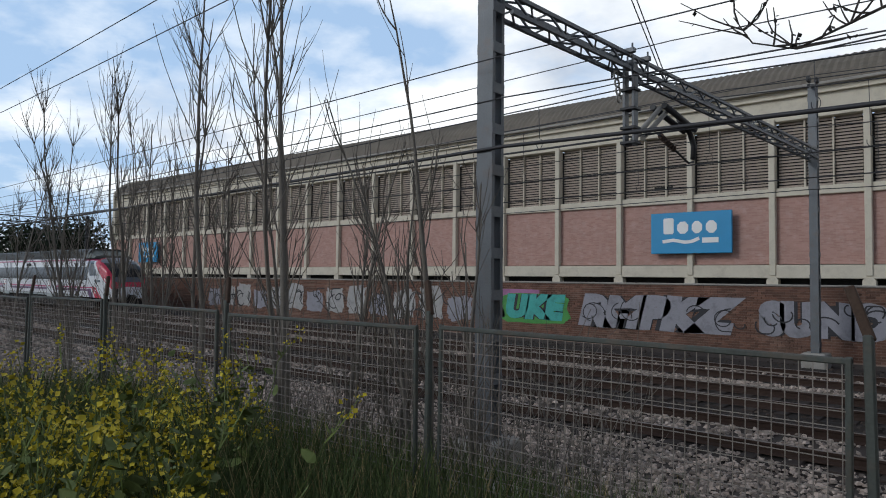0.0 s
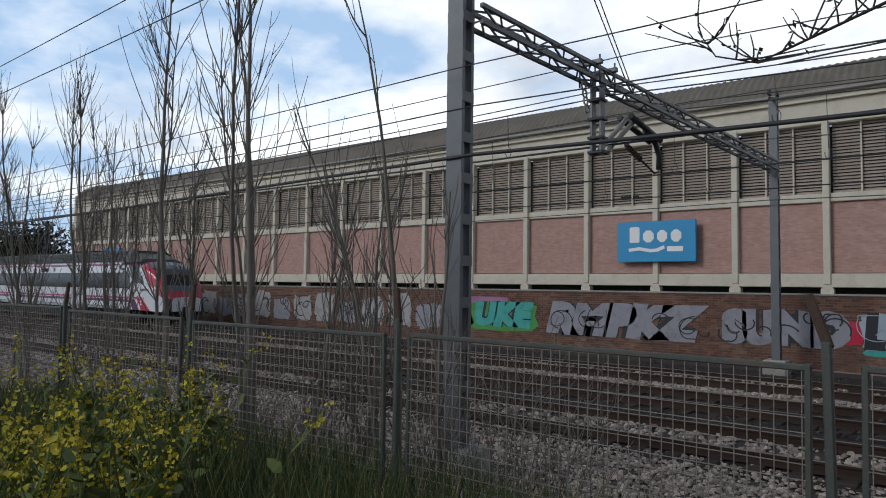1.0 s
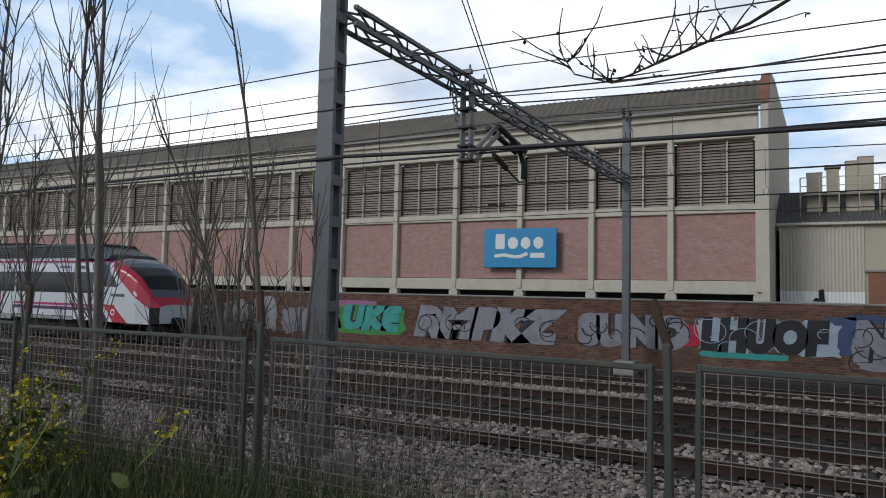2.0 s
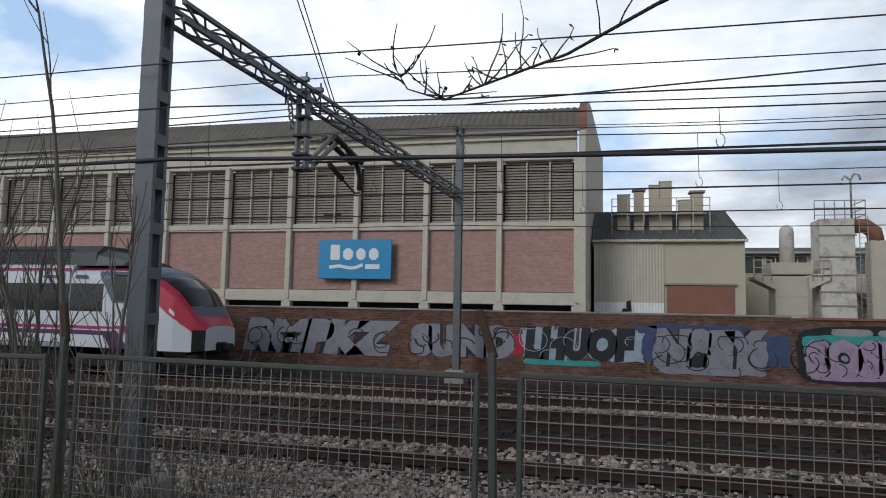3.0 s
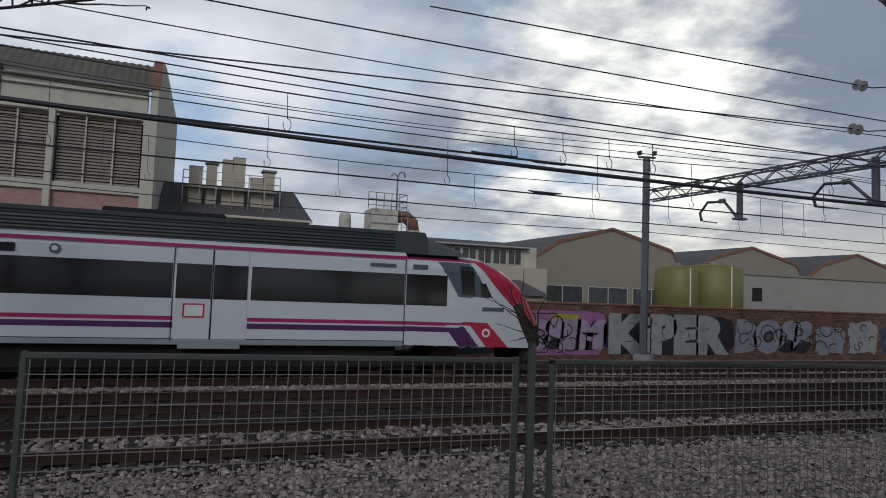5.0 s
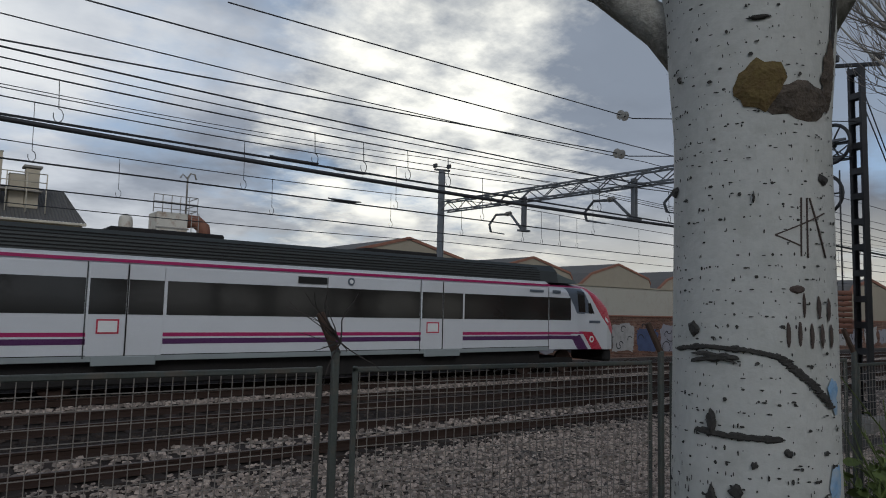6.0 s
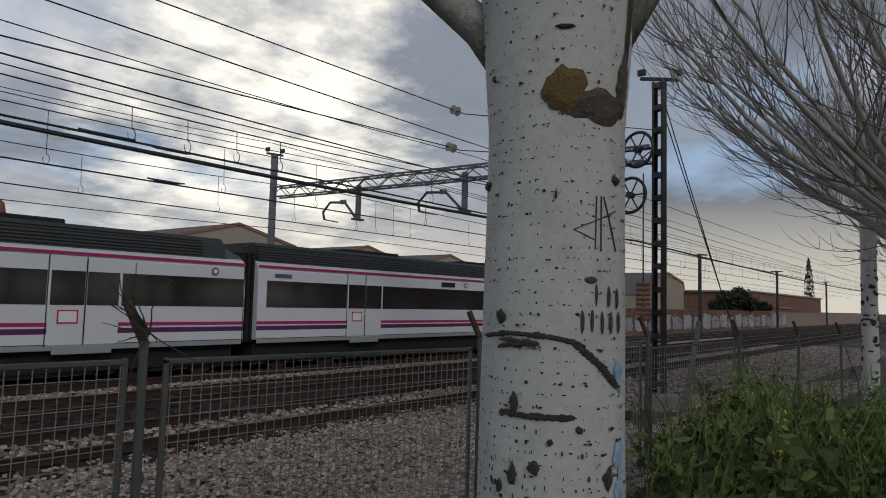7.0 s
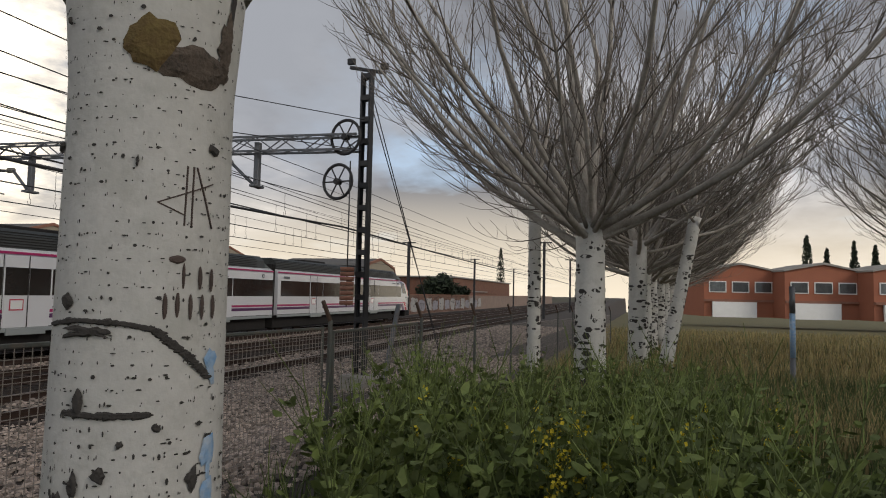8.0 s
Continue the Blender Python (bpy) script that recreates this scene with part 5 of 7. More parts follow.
for k, (cy, zc, zm) in enumerate(((11.9, 5.14, 5.98), (15.8, 5.16, 6.55), (19.87, 5.2, 6.5))):
    cw = wire("contact_wire", cy, zc, 0.012, "pair of straight copper contact wires over the track", 0.0)
    wire("contact_wire", cy + 0.09, zc, 0.011, "", 0.0, beside=cw)
    wire("messenger_wire", cy, zm + 0.1, 0.014, "sagging messenger wire over the track", 0.32)
    if k < 2:
        wire("messenger_wire", cy + 0.35, zm + 0.35, 0.012, "sagging messenger wire over the track", 0.3)
    dr = empty("dropper_wires", label="thin dropper wires with looped ends between catenary wires", category="cable", group="overhead wires")
    rs = random.Random(20 + k)
    x = -58.0
    while x < 74:
        span = [(-62, -5.5), (-5.5, 18.1), (18.1, 75)]
        a, b = [s for s in span if s[0] <= x <= s[1]][0]
        u = 2 * (x - a) / (b - a) - 1
        zt = zm + 0.1 - 0.32 * (1 - u * u)
        if zt - zc > 0.15:
            bm = bmesh.new()
            tube(bm, [(x, cy, zt), (x + 0.02, cy, zc + 0.22)], 0.008, 4, cap=False)
            loop = [(x + 0.02 + 0.07 * math.sin(q), cy, zc + 0.11 + 0.11 * math.cos(q)) for q in np.linspace(0, 5.0, 9)]
            tube(bm, loop, 0.008, 4, cap=False)
            part("dropper", bm, M_wire, dr)
        x += rs.choice((3.2, 4.4, 1.1, 5.2))
for x, y, z in ((5.7, 11.9, 5.25), (6.9, 11.9, 5.22), (9.0, 15.8, 5.3)):
    sl = empty("wire_splice", pose(x, y, z - 0.1), label="dark splice fitting on a catenary wire", category="cable fitting", group="wire splices")
    bm = bmesh.new()
    tube(bm, [(-0.5, 0, 0.02), (-0.3, 0, 0), (0.3, 0, 0), (0.5, 0, 0.02)], [0.015, 0.03, 0.03, 0.015], 6)
    part("sleeve", bm, M_wire, sl)
for y, z, lx, lz in ((9.4, 6.80, -9, -0.1), (9.5, 5.95, -14.5, -0.6)):
    ins = empty("strain_insulator", pose(12.4, y, z), label="pale disc strain insulator string in a wire", category="insulator", group="strain insulators")
    for k in range(2):
        bm = bmesh.new()
        tube(bm, [(-0.12 + 0.17 * k, 0, 0), (-0.07 + 0.17 * k, 0, 0)], [0.11, 0.07], 12)
        part("disc", bm, M_concd, ins)
    bm = bmesh.new()
    tube(bm, [(lx, 0.0, lz), (-0.2, 0, 0), (0.3, 0, 0), (5.6, -2.6, 0.4)], 0.012, 5)
    part("rod", bm, M_wire, ins)


# distant catenary masts along the line
for x in (75, 110, 150):
    for y in (8.5, 24):
        dm = empty("catenary_mast", pose(x, y, -0.1), label="distant steel lattice catenary mast", category="mast", group="catenary masts")
        for s in (-0.18, 0.18):
            bm = bmesh.new()
            box(bm, (s, 0, 4.2), (0.08, 0.25, 8.4))
            part("channel", bm, M_steeld, dm)
        for k in range(10):
            bm = bmesh.new()
            box(bm, (0, 0, 0.5 + 0.85 * k), (0.4, 0.2, 0.14))
            part("batten_plate", bm, M_steeld, dm)
        bm = bmesh.new()
        box(bm, (0, 0, 8.3), (0.15, 1.6, 0.14))
        part("crossarm", bm, M_steeld, dm)
for x in (-62,):
    lattice_mast(x, 7.6, -0.1, 7.5, 0.36, "distant grey lattice catenary mast", 0.8, M_steeld)
    lattice_mast(x, 23.6, -0.1, 7.5, 0.3, "distant grey lattice catenary mast", 0.8, M_steeld)
    truss("portal_beam", (x, 7.7, 6.9), (x, 23.5, 6.9), 0.45, 0.4, 16, M_steeld, "distant lattice portal beam over the tracks")
# ---------- graffiti on the boundary wall ----------
def paint(name, col, rough=0.55):
    return mat(name, col, rough, var=0.18, scale=2.2, fine=26, bump=0.1, stain=(tuple(c * 0.45 for c in col), 0.5, 2.2))


M_silver, M_black, M_cyan = paint("silver_paint", (0.27, 0.265, 0.30)), paint("black_paint", (0.018, 0.018, 0.024)), paint("turquoise_paint", (0.05, 0.36, 0.32))
M_green, M_pink, M_pale = paint("green_paint", (0.06, 0.28, 0.05)), paint("pink_paint", (0.36, 0.15, 0.30)), paint("pale_blue_paint", (0.38, 0.46, 0.54))
M_yell, M_lilac, M_bluep = paint("yellow_paint", (0.45, 0.40, 0.05)), paint("lilac_paint", (0.40, 0.30, 0.40)), paint("blue_paint", (0.055, 0.08, 0.17))
M_chalk = paint("white_spray", (0.36, 0.35, 0.34))


def blob(parent, x0, x1, z0, z1, material, y, name="fill", seed=0, rough=0.12, n=44):
    """A flat painted patch with an uneven rounded outline."""
    rs = random.Random(seed + int(x0 * 10))
    cx, cz, w, h = (x0 + x1) / 2, (z0 + z1) / 2, (x1 - x0) / 2, (z1 - z0) / 2
    pts = []
    for i in range(n):
        a = 2 * math.pi * i / n
        c, s = math.cos(a), math.sin(a)
        k = 1 + rough * noise.noise((3 * c + seed, 3 * s, x0)) + rs.uniform(-0.02, 0.02)
        pts.append((cx + w * k * math.copysign(abs(c) ** 0.35, c), cz + h * k * math.copysign(abs(s) ** 0.45, s)))
    bm = bmesh.new()
    prism(bm, pts, "y", y, y + 0.0025)
    return part(name, fixn(bm), material, parent)


def letters(parent, text, x0, x1, z0, z1, fill, outline, y, shear=0.15, grow=0.05):
    """Fat sprayed letters: an outline layer behind a fill layer."""
    for layer, (m, off, dy) in enumerate(((outline, grow + 0.075, 0.0), (fill, grow + 0.02, -0.0035))):
        cu = bpy.data.curves.new("letters", "FONT")
        cu.body, cu.size, cu.offset, cu.shear, cu.space_character = text, 1.0, off, shear, 1.0
        cu.resolution_u = 3
        ob = bpy.data.objects.new("letters", cu)
        scene.collection.objects.link(ob)
        bpy.context.view_layer.update()
        me = bpy.data.meshes.new_from_object(ob.evaluated_get(bpy.context.evaluated_depsgraph_get()))
        bpy.data.objects.remove(ob)
        v = np.array([q.co[:] for q in me.vertices])
        lo, hi = v.min(0), v.max(0)
        for q in me.vertices:
            u, w = (q.co.x - lo[0]) / (hi[0] - lo[0]), (q.co.y - lo[1]) / (hi[1] - lo[1])
            wob = 0.05 * noise.noise((u * 9, w * 2, x0))
            q.co = Vector((x0 + u * (x1 - x0), y + dy, z0 + (w + wob) * (z1 - z0)))
        me.materials.clear()
        me.materials.append(m)
        o = new("letter_outline" if layer == 0 else "letter_fill", me)
        o.parent = parent


def swirls(parent, x0, x1, z0, z1, material, y, n, seed, w=0.035):
    """Unreadable curling sprayed lines."""
    rs = random.Random(seed)
    for k in range(n):
        cx, cz = rs.uniform(x0, x1), rs.uniform(z0 + 0.15, z1 - 0.15)
        r, a0, turn = rs.uniform(0.15, 0.55), rs.uniform(0, 6.28), rs.uniform(2.0, 5.0)
        pts = []
        for i in range(13):
            a = a0 + turn * i / 12
            rr = r * (1 - 0.4 * i / 12)
            pts.append((cx + 1.15 * rr * math.cos(a), min(z1, max(z0, cz + rr * math.sin(a)))))
        bm = bmesh.new()
        prev = None
        for i, p in enumerate(pts):
            d = Vector(pts[min(i + 1, 12)]) - Vector(pts[max(i - 1, 0)])
            q = Vector((-d.y, d.x))
            q = q.normalized() * w / 2 if q.length > 1e-5 else Vector((w / 2, 0))
            cur = [bm.verts.new((p[0] + s * q.x, y, p[1] + s * q.y)) for s in (1, -1)]
            if prev:
                bm.faces.new((prev[0], prev[1], cur[1], cur[0]))
            prev = cur
        part("sprayed_line", bm, material, parent)


def graffito(label):
    return empty("graffiti", label=label, category="graffiti", group="graffiti on the wall")


Y1 = 24.994
g = graffito("green and turquoise painted letters on the brick wall")
blob(g, -18.6, -15.0, 0.55, 1.85, M_green, Y1)
letters(g, "UKE", -18.3, -15.2, 0.7, 1.8, M_cyan, M_black, Y1 - 0.006, 0.15, 0.07)
blob(g, -18.9, -16.5, 1.6, 2.0, M_pink, Y1 + 0.001, seed=3)
g = graffito("large silver graffiti letters with black outline on brick")
letters(g, "RMPKZ", -14.6, -7.9, 0.55, 1.85, M_silver, M_black, Y1 - 0.006, 0.2, 0.085)
swirls(g, -14.6, -8.0, 0.65, 1.7, M_black, Y1 - 0.014, 10, 62, 0.04)
g = graffito("silver and black graffiti letters on brick")
blob(g, -5.6, -4.3, 0.7, 1.7, M_black, Y1)
letters(g, "SUND", -7.5, -3.5, 0.55, 1.8, M_silver, M_black, Y1 - 0.006, 0.0, 0.09)
swirls(g, -7.3, -3.5, 0.65, 1.7, M_black, Y1 - 0.014, 9, 66, 0.05)
blob(g, -4.0, -3.2, 0.75, 1.5, M_tred, Y1 + 0.001, seed=5)
g = graffito("black graffiti letters on pale blue and white")
blob(g, -3.3, -1.9, 0.5, 1.75, M_pale, Y1, rough=0.3)
blob(g, -0.6, 1.0, 0.6, 1.7, M_pale, Y1, seed=17, rough=0.3)
letters(g, "LHUOF", -3.2, 0.7, 0.6, 1.8, M_black, M_pale, Y1 - 0.006, 0.1, 0.07)
swirls(g, -3.1, 0.9, 0.5, 1.7, M_pale, Y1 - 0.014, 6, 67, 0.025)
blob(g, -3.2, -0.5, 0.42, 0.62, M_cyan, Y1 - 0.003, seed=91)
g = graffito("silver graffiti letters with blue spray clouds")
blob(g, 0.5, 1.5, 0.8, 1.9, M_bluep, Y1 + 0.001, rough=0.4)
blob(g, 4.7, 5.7, 0.7, 1.7, M_bluep, Y1 + 0.001, seed=21, rough=0.4)
blob(g, 1.4, 4.6, 1.7, 1.98, M_bluep, Y1 + 0.001, seed=22, rough=0.4)
blob(g, 1.4, 4.9, 0.25, 1.65, M_silver, Y1, seed=4)
letters(g, "NSEY", 1.3, 5.0, 0.5, 1.85, M_silver, M_black, Y1 - 0.006, 0.1, 0.08)
swirls(g, 1.4, 4.9, 0.25, 1.6, M_black, Y1 - 0.014, 12, 3)
g = graffito("turquoise and lilac bubble graffiti in a black panel")
blob(g, 5.8, 13.0, 0.1, 2.05, M_black, Y1 + 0.001, rough=0.03)
blob(g, 6.1, 8.6, 0.25, 1.25, M_lilac, Y1 - 0.002, seed=6)
blob(g, 6.0, 9.9, 1.05, 1.75, M_cyan, Y1 - 0.003, seed=7)
letters(g, "SOSEA", 6.1, 9.9, 0.35, 1.6, M_lilac, M_black, Y1 - 0.009, 0.0, 0.09)
swirls(g, 6.0, 10, 0.25, 1.7, M_black, Y1 - 0.016, 12, 9)
letters(g, "UEPL", 10.1, 12.9, 0.35, 1.65, M_silver, M_black, Y1 - 0.009, 0.0, 0.1)
swirls(g, 10.1, 12.9, 0.25, 1.8, M_chalk, Y1 - 0.016, 7, 10)
for xx in (6.9, 8.3):
    blob(g, xx, xx + 1.2, 1.72, 1.95, M_chalk, Y1 - 0.004, seed=8)
g = graffito("pink, lilac and yellow bubble graffiti on the wall")
blob(g, 13.1, 17.3, 0.1, 1.95, M_pink, Y1, seed=12, rough=0.06)
letters(g, "CSEM", 13.2, 17.2, 0.3, 1.6, M_lilac, M_black, Y1 - 0.006, 0.1, 0.09)
blob(g, 14.6, 15.9, 1.4, 1.8, M_yell, Y1 - 0.003, seed=2)
swirls(g, 13.2, 17.2, 0.2, 1.8, M_black, Y1 - 0.014, 14, 11, 0.05)
g = graffito("bold silver block graffiti letters on dark paint")
blob(g, 17.2, 24.3, 0.1, 1.9, M_black, Y1, rough=0.03)
letters(g, "KiPER", 17.4, 24.0, 0.12, 1.9, M_chalk, M_black, Y1 - 0.006, 0.0, 0.06)
swirls(g, 17.4, 24.0, 0.2, 1.8, M_black, Y1 - 0.014, 5, 61, 0.03)
g = graffito("silver graffiti letters fading into scrawls")
letters(g, "BOSS", 24.3, 29.2, 0.2, 1.8, M_silver, M_black, Y1 - 0.004, 0.1, 0.08)
swirls(g, 24.5, 29.2, 0.2, 1.7, M_black, Y1 - 0.014, 14, 68, 0.05)
swirls(g, 29.3, 43, 0.2, 1.8, M_black, Y1 - 0.012, 34, 21, 0.06)
for k in range(6):
    blob(g, 29.4 + 2.3 * k, 31.4 + 2.3 * k, 0.2, 1.55 + 0.25 * (k % 2), (M_silver, M_chalk, M_bluep, M_silver, M_lilac, M_chalk)[k], Y1, seed=30 + k, rough=0.25)
g = graffito("row of black scrawled tags over white spray")
for k in range(14):
    xx = -44 + 1.85 * k
    blob(g, xx, xx + 1.5, 0.45, 1.6 + 0.2 * (k % 3), M_chalk if k % 3 else M_silver, Y1, seed=40 + k, rough=0.3)
swirls(g, -46, -19, 0.4, 1.8, M_black, Y1 - 0.006, 70, 31, 0.06)
g = graffito("dense far row of pale scrawled tags on the wall")
for k in range(24):
    xx = 44 + 3.2 * k
    blob(g, xx, xx + 2.7, 0.2, 1.5 + 0.3 * (k % 2), M_chalk if k % 2 else M_silver, Y1, seed=80 + k, rough=0.3)
swirls(g, 42, 120, 0.2, 1.8, M_black, Y1 - 0.006, 90, 33, 0.1)


# ---------- trees ----------
def branch(bm, p, d, length, r0, r1, rs, up=0.25, wob=0.12, n=5, sides=4):
    """One curving branch; returns its points and directions."""
    pts, ds, rad = [p.copy()], [d.copy()], [r0]
    for i in range(n):
        d = (d + Vector((rs.uniform(-wob, wob), rs.uniform(-wob, wob), up / n + rs.uniform(-wob, wob) * 0.5))).normalized()
        p = p + d * (length / n)
        pts.append(p.copy()); ds.append(d.copy()); rad.append(r0 + (r1 - r0) * (i + 1) / n)
    tube(bm, pts, rad, sides, cap=False)
    return pts, ds


def tilt(d, ang, az):
    """d leaned by ang radians towards the side az."""
    o = d.orthogonal().normalized()
    o = Matrix.Rotation(az, 3, d) @ o
    return (d * math.cos(ang) + o * math.sin(ang)).normalized()


def spreading_tree(x, y, base, fork, r, seed, limbs=15, reach=4.6, rise=5.2, twigs=1.0, lean=(0, 0), label=""):
    rs = random.Random(seed)
    t = empty("poplar_tree", pose(x, y, base), label=label or "bare white poplar with pale trunk and dense upswept branches", category="tree", group="row of bare poplars")
    bm = bmesh.new()
    h = fork - base
    pts, rad = [], []
    for i in range(9):
        k = i / 8
        pts.append((lean[0] * k + 0.04 * noise.noise((seed, k * 3, 0)), lean[1] * k, h * k - 0.15 * (i == 0)))
        rad.append(r * (1.12 - 0.2 * k + 0.12 * max(0, k - 0.8) * 5))
    tube(bm, pts, rad, 16)
    part("trunk", bm, M_bark, t, "smooth pale trunk with dark lenticels")
    bm = bmesh.new()
    for k in range(int(170 * max(0.5, twigs))):
        a, z = rs.uniform(0, 6.283), rs.uniform(0.05, h * 0.95)
        kz = z / h
        rr = r * (1.12 - 0.2 * kz) + 0.003
        c = Vector((lean[0] * kz + rr * math.cos(a), lean[1] * kz + rr * math.sin(a), z))
        w, hh = rs.uniform(0.02, 0.09) if rs.random() < 0.75 else rs.uniform(0.09, 0.15), rs.uniform(0.014, 0.055) * (1.35 - 0.6 * kz)
        tdir = Vector((-math.sin(a), math.cos(a), 0))
        bm.faces.new([bm.verts.new(c + tdir * w * math.cos(q) + Vector((0, 0, hh * math.sin(q))) - Vector((math.cos(a), math.sin(a), 0)) * ((w * math.cos(q)) ** 2 / (2 * rr) - 0.006)) for q in np.linspace(0, 5.236, 6)])
    tagged(part("bark_marking", bm, M_barkd, t, "black scars on the bark"), kind="stuff")
    top = Vector((lean[0], lean[1], h - 0.1))
    limb_bm, twig_bm = bmesh.new(), bmesh.new()
    for i in range(limbs):
        az = 2 * math.pi * (i + rs.uniform(-0.3, 0.3)) / limbs * 2.0
        ang = radians(24 + 64 * rs.random() ** 0.7 if i > 2 else rs.uniform(0, 14))
        d = Vector((math.sin(ang) * math.cos(az), math.sin(ang) * math.sin(az), math.cos(ang)))
        ln = rs.uniform(0.75, 1.1) * (reach * math.sin(ang) + rise * math.cos(ang))
        pts, ds = branch(limb_bm, top + d * 0.1 - Vector((0, 0, rs.uniform(0, 0.4))), d, ln, r * (rs.uniform(0.15, 0.30) if i > 2 else rs.uniform(0.4, 0.6)), 0.012, rs, 1.0 * math.sin(ang), 0.16, 8, 6)
        for j in range(int(11 * twigs)):
            k = rs.randint(1, 8)
            dd = tilt(ds[k], radians(rs.uniform(18, 48)), rs.uniform(0, 6.28))
            l2 = ln * rs.uniform(0.22, 0.55) * (1.15 - k / 12)
            p2, d2 = branch(twig_bm, pts[k], dd, l2, 0.014, 0.005, rs, 0.85, 0.17, 6, 4)
            for q in range(int(6 * twigs)):
                kk = rs.randint(1, 6)
                d3 = tilt(d2[kk], radians(rs.uniform(18, 50)), rs.uniform(0, 6.28))
                branch(twig_bm, p2[kk], d3, rs.uniform(0.3, 1.05), 0.007, 0.0035, rs, 0.8, 0.18, 4, 3)
    tagged(part("crown", limb_bm, M_twigp, t, "grey-brown upswept limbs"), kind="stuff")
    tagged(part("twig_mass", twig_bm, M_twig, t, "dense fine bare twigs"), kind="stuff")
    return t


def young_poplar(x, y, base, h, seed, stems=1, dens=1.0):
    rs = random.Random(seed)
    t = empty("young_poplar", pose(x, y, base), label="slender bare young poplar with upright grey twigs", category="tree", group="young poplars behind the fence")
    wb_ = bmesh.new()
    for s in range(stems):
        tb = bmesh.new()
        p0 = Vector((rs.uniform(-0.15, 0.15) * s, rs.uniform(-0.1, 0.1) * s, -0.3))
        d0 = Vector((rs.uniform(-0.05, 0.05) * (1 + s), rs.uniform(-0.04, 0.04), 1)).normalized()
        hh = h * (1 if s == 0 else rs.uniform(0.65, 0.95))
        r0 = (0.017 + 0.0045 * h) * (1 if s == 0 else 0.65)
        pts, ds = branch(tb, p0, d0, hh + 0.3, r0, 0.005, rs, 0.3, 0.075, 14, 6)
        for j in range(int(22 * dens)):
            k = rs.randint(3, 13)
            dd = tilt(ds[k], radians(rs.uniform(14, 40)), rs.uniform(0, 6.28))
            l2 = hh * rs.uniform(0.10, 0.36) * (1.2 - k / 18)
            p2, d2 = branch(wb_, pts[k], dd, l2, 0.007, 0.003, rs, 1.0, 0.10, 6, 4)
            for q in range(rs.randint(1, 4)):
                kk = rs.randint(1, 5)
                branch(wb_, p2[kk], tilt(d2[kk], radians(rs.uniform(15, 40)), rs.uniform(0, 6.28)), rs.uniform(0.15, 0.6), 0.0045, 0.002, rs, 0.6, 0.1, 4, 3)
        part("stem", tb, M_twig2, t, "grey slender stem")
    tagged(part("twig_mass", wb_, M_twig, t, "upright bare twigs with buds"), kind="stuff")


M_twig2 = mat("grey_stem", (0.20, 0.18, 0.155), 0.9, var=0.3, scale=5, fine=50, tint=(0.12, 0.10, 0.085))
for k, (x, y, h, st, de) in enumerate(((-7.9, 4.4, 6.6, 2, 1.3), (-5.95, 4.15, 6.8, 2, 1.2), (-6.3, 4.6, 5.6, 2, 1.0), (-13.6, 5.0, 5.6, 3, 1.3), (-12.2, 5.2, 5.9, 3, 1.2), (-16.5, 4.8, 5.0, 2, 1.0),
                                        (-3.9, 4.3, 4.3, 4, 0.45), (-4.4, 4.3, 2.9, 3, 0.7), (-3.2, 4.1, 2.6, 2, 0.6), (-5.1, 4.3, 3.4, 2, 0.8), (-7.0, 4.3, 3.6, 3, 0.8), (-9.6, 4.6, 4.2, 3, 0.9), (-21.0, 4.6, 6.5, 2, 1.2), (-10.8, 4.9, 5.4, 3, 1.0), (-14.8, 5.2, 5.2, 3, 1.0))):
    young_poplar(x, y, ground_height(x, y), h, 100 + k, st, de)

TB = spreading_tree(12.9, 0.37, 0.72, 3.7, 0.26, 7, limbs=32, reach=5.5, rise=6.6, twigs=1.3)
spreading_tree(15.6, 1.72, 0.5, 4.4, 0.14, 8, limbs=9, reach=2.2, rise=5.0, twigs=0.7)
spreading_tree(20.5, -0.55, 0.5, 4.0, 0.25, 9, limbs=16, reach=4.2, rise=6.5, twigs=0.9)
spreading_tree(19.5, -1.2, 0.5, 4.6, 0.17, 12, limbs=10, reach=4.8, rise=4.5, twigs=0.8, lean=(0.6, -0.85))
for k, (x, y) in enumerate(((23.5, -0.75), (27.5, -1.1), (32, -1.6), (37, -2.1), (43, -2.75), (50, -3.4), (58, -4.1))):
    copy_thing(TB, pose(x, y, 0.45, 0, 0, 67 * (k + 1)))


# the same row of poplars goes on behind the path
for k, (x, y) in enumerate(((-14, -8), (-6, -11), (3, -9), (11, -12), (20, -10), (29, -13))):
    copy_thing(TB, pose(x, y, 0.6, 0, 0, 40 * k))


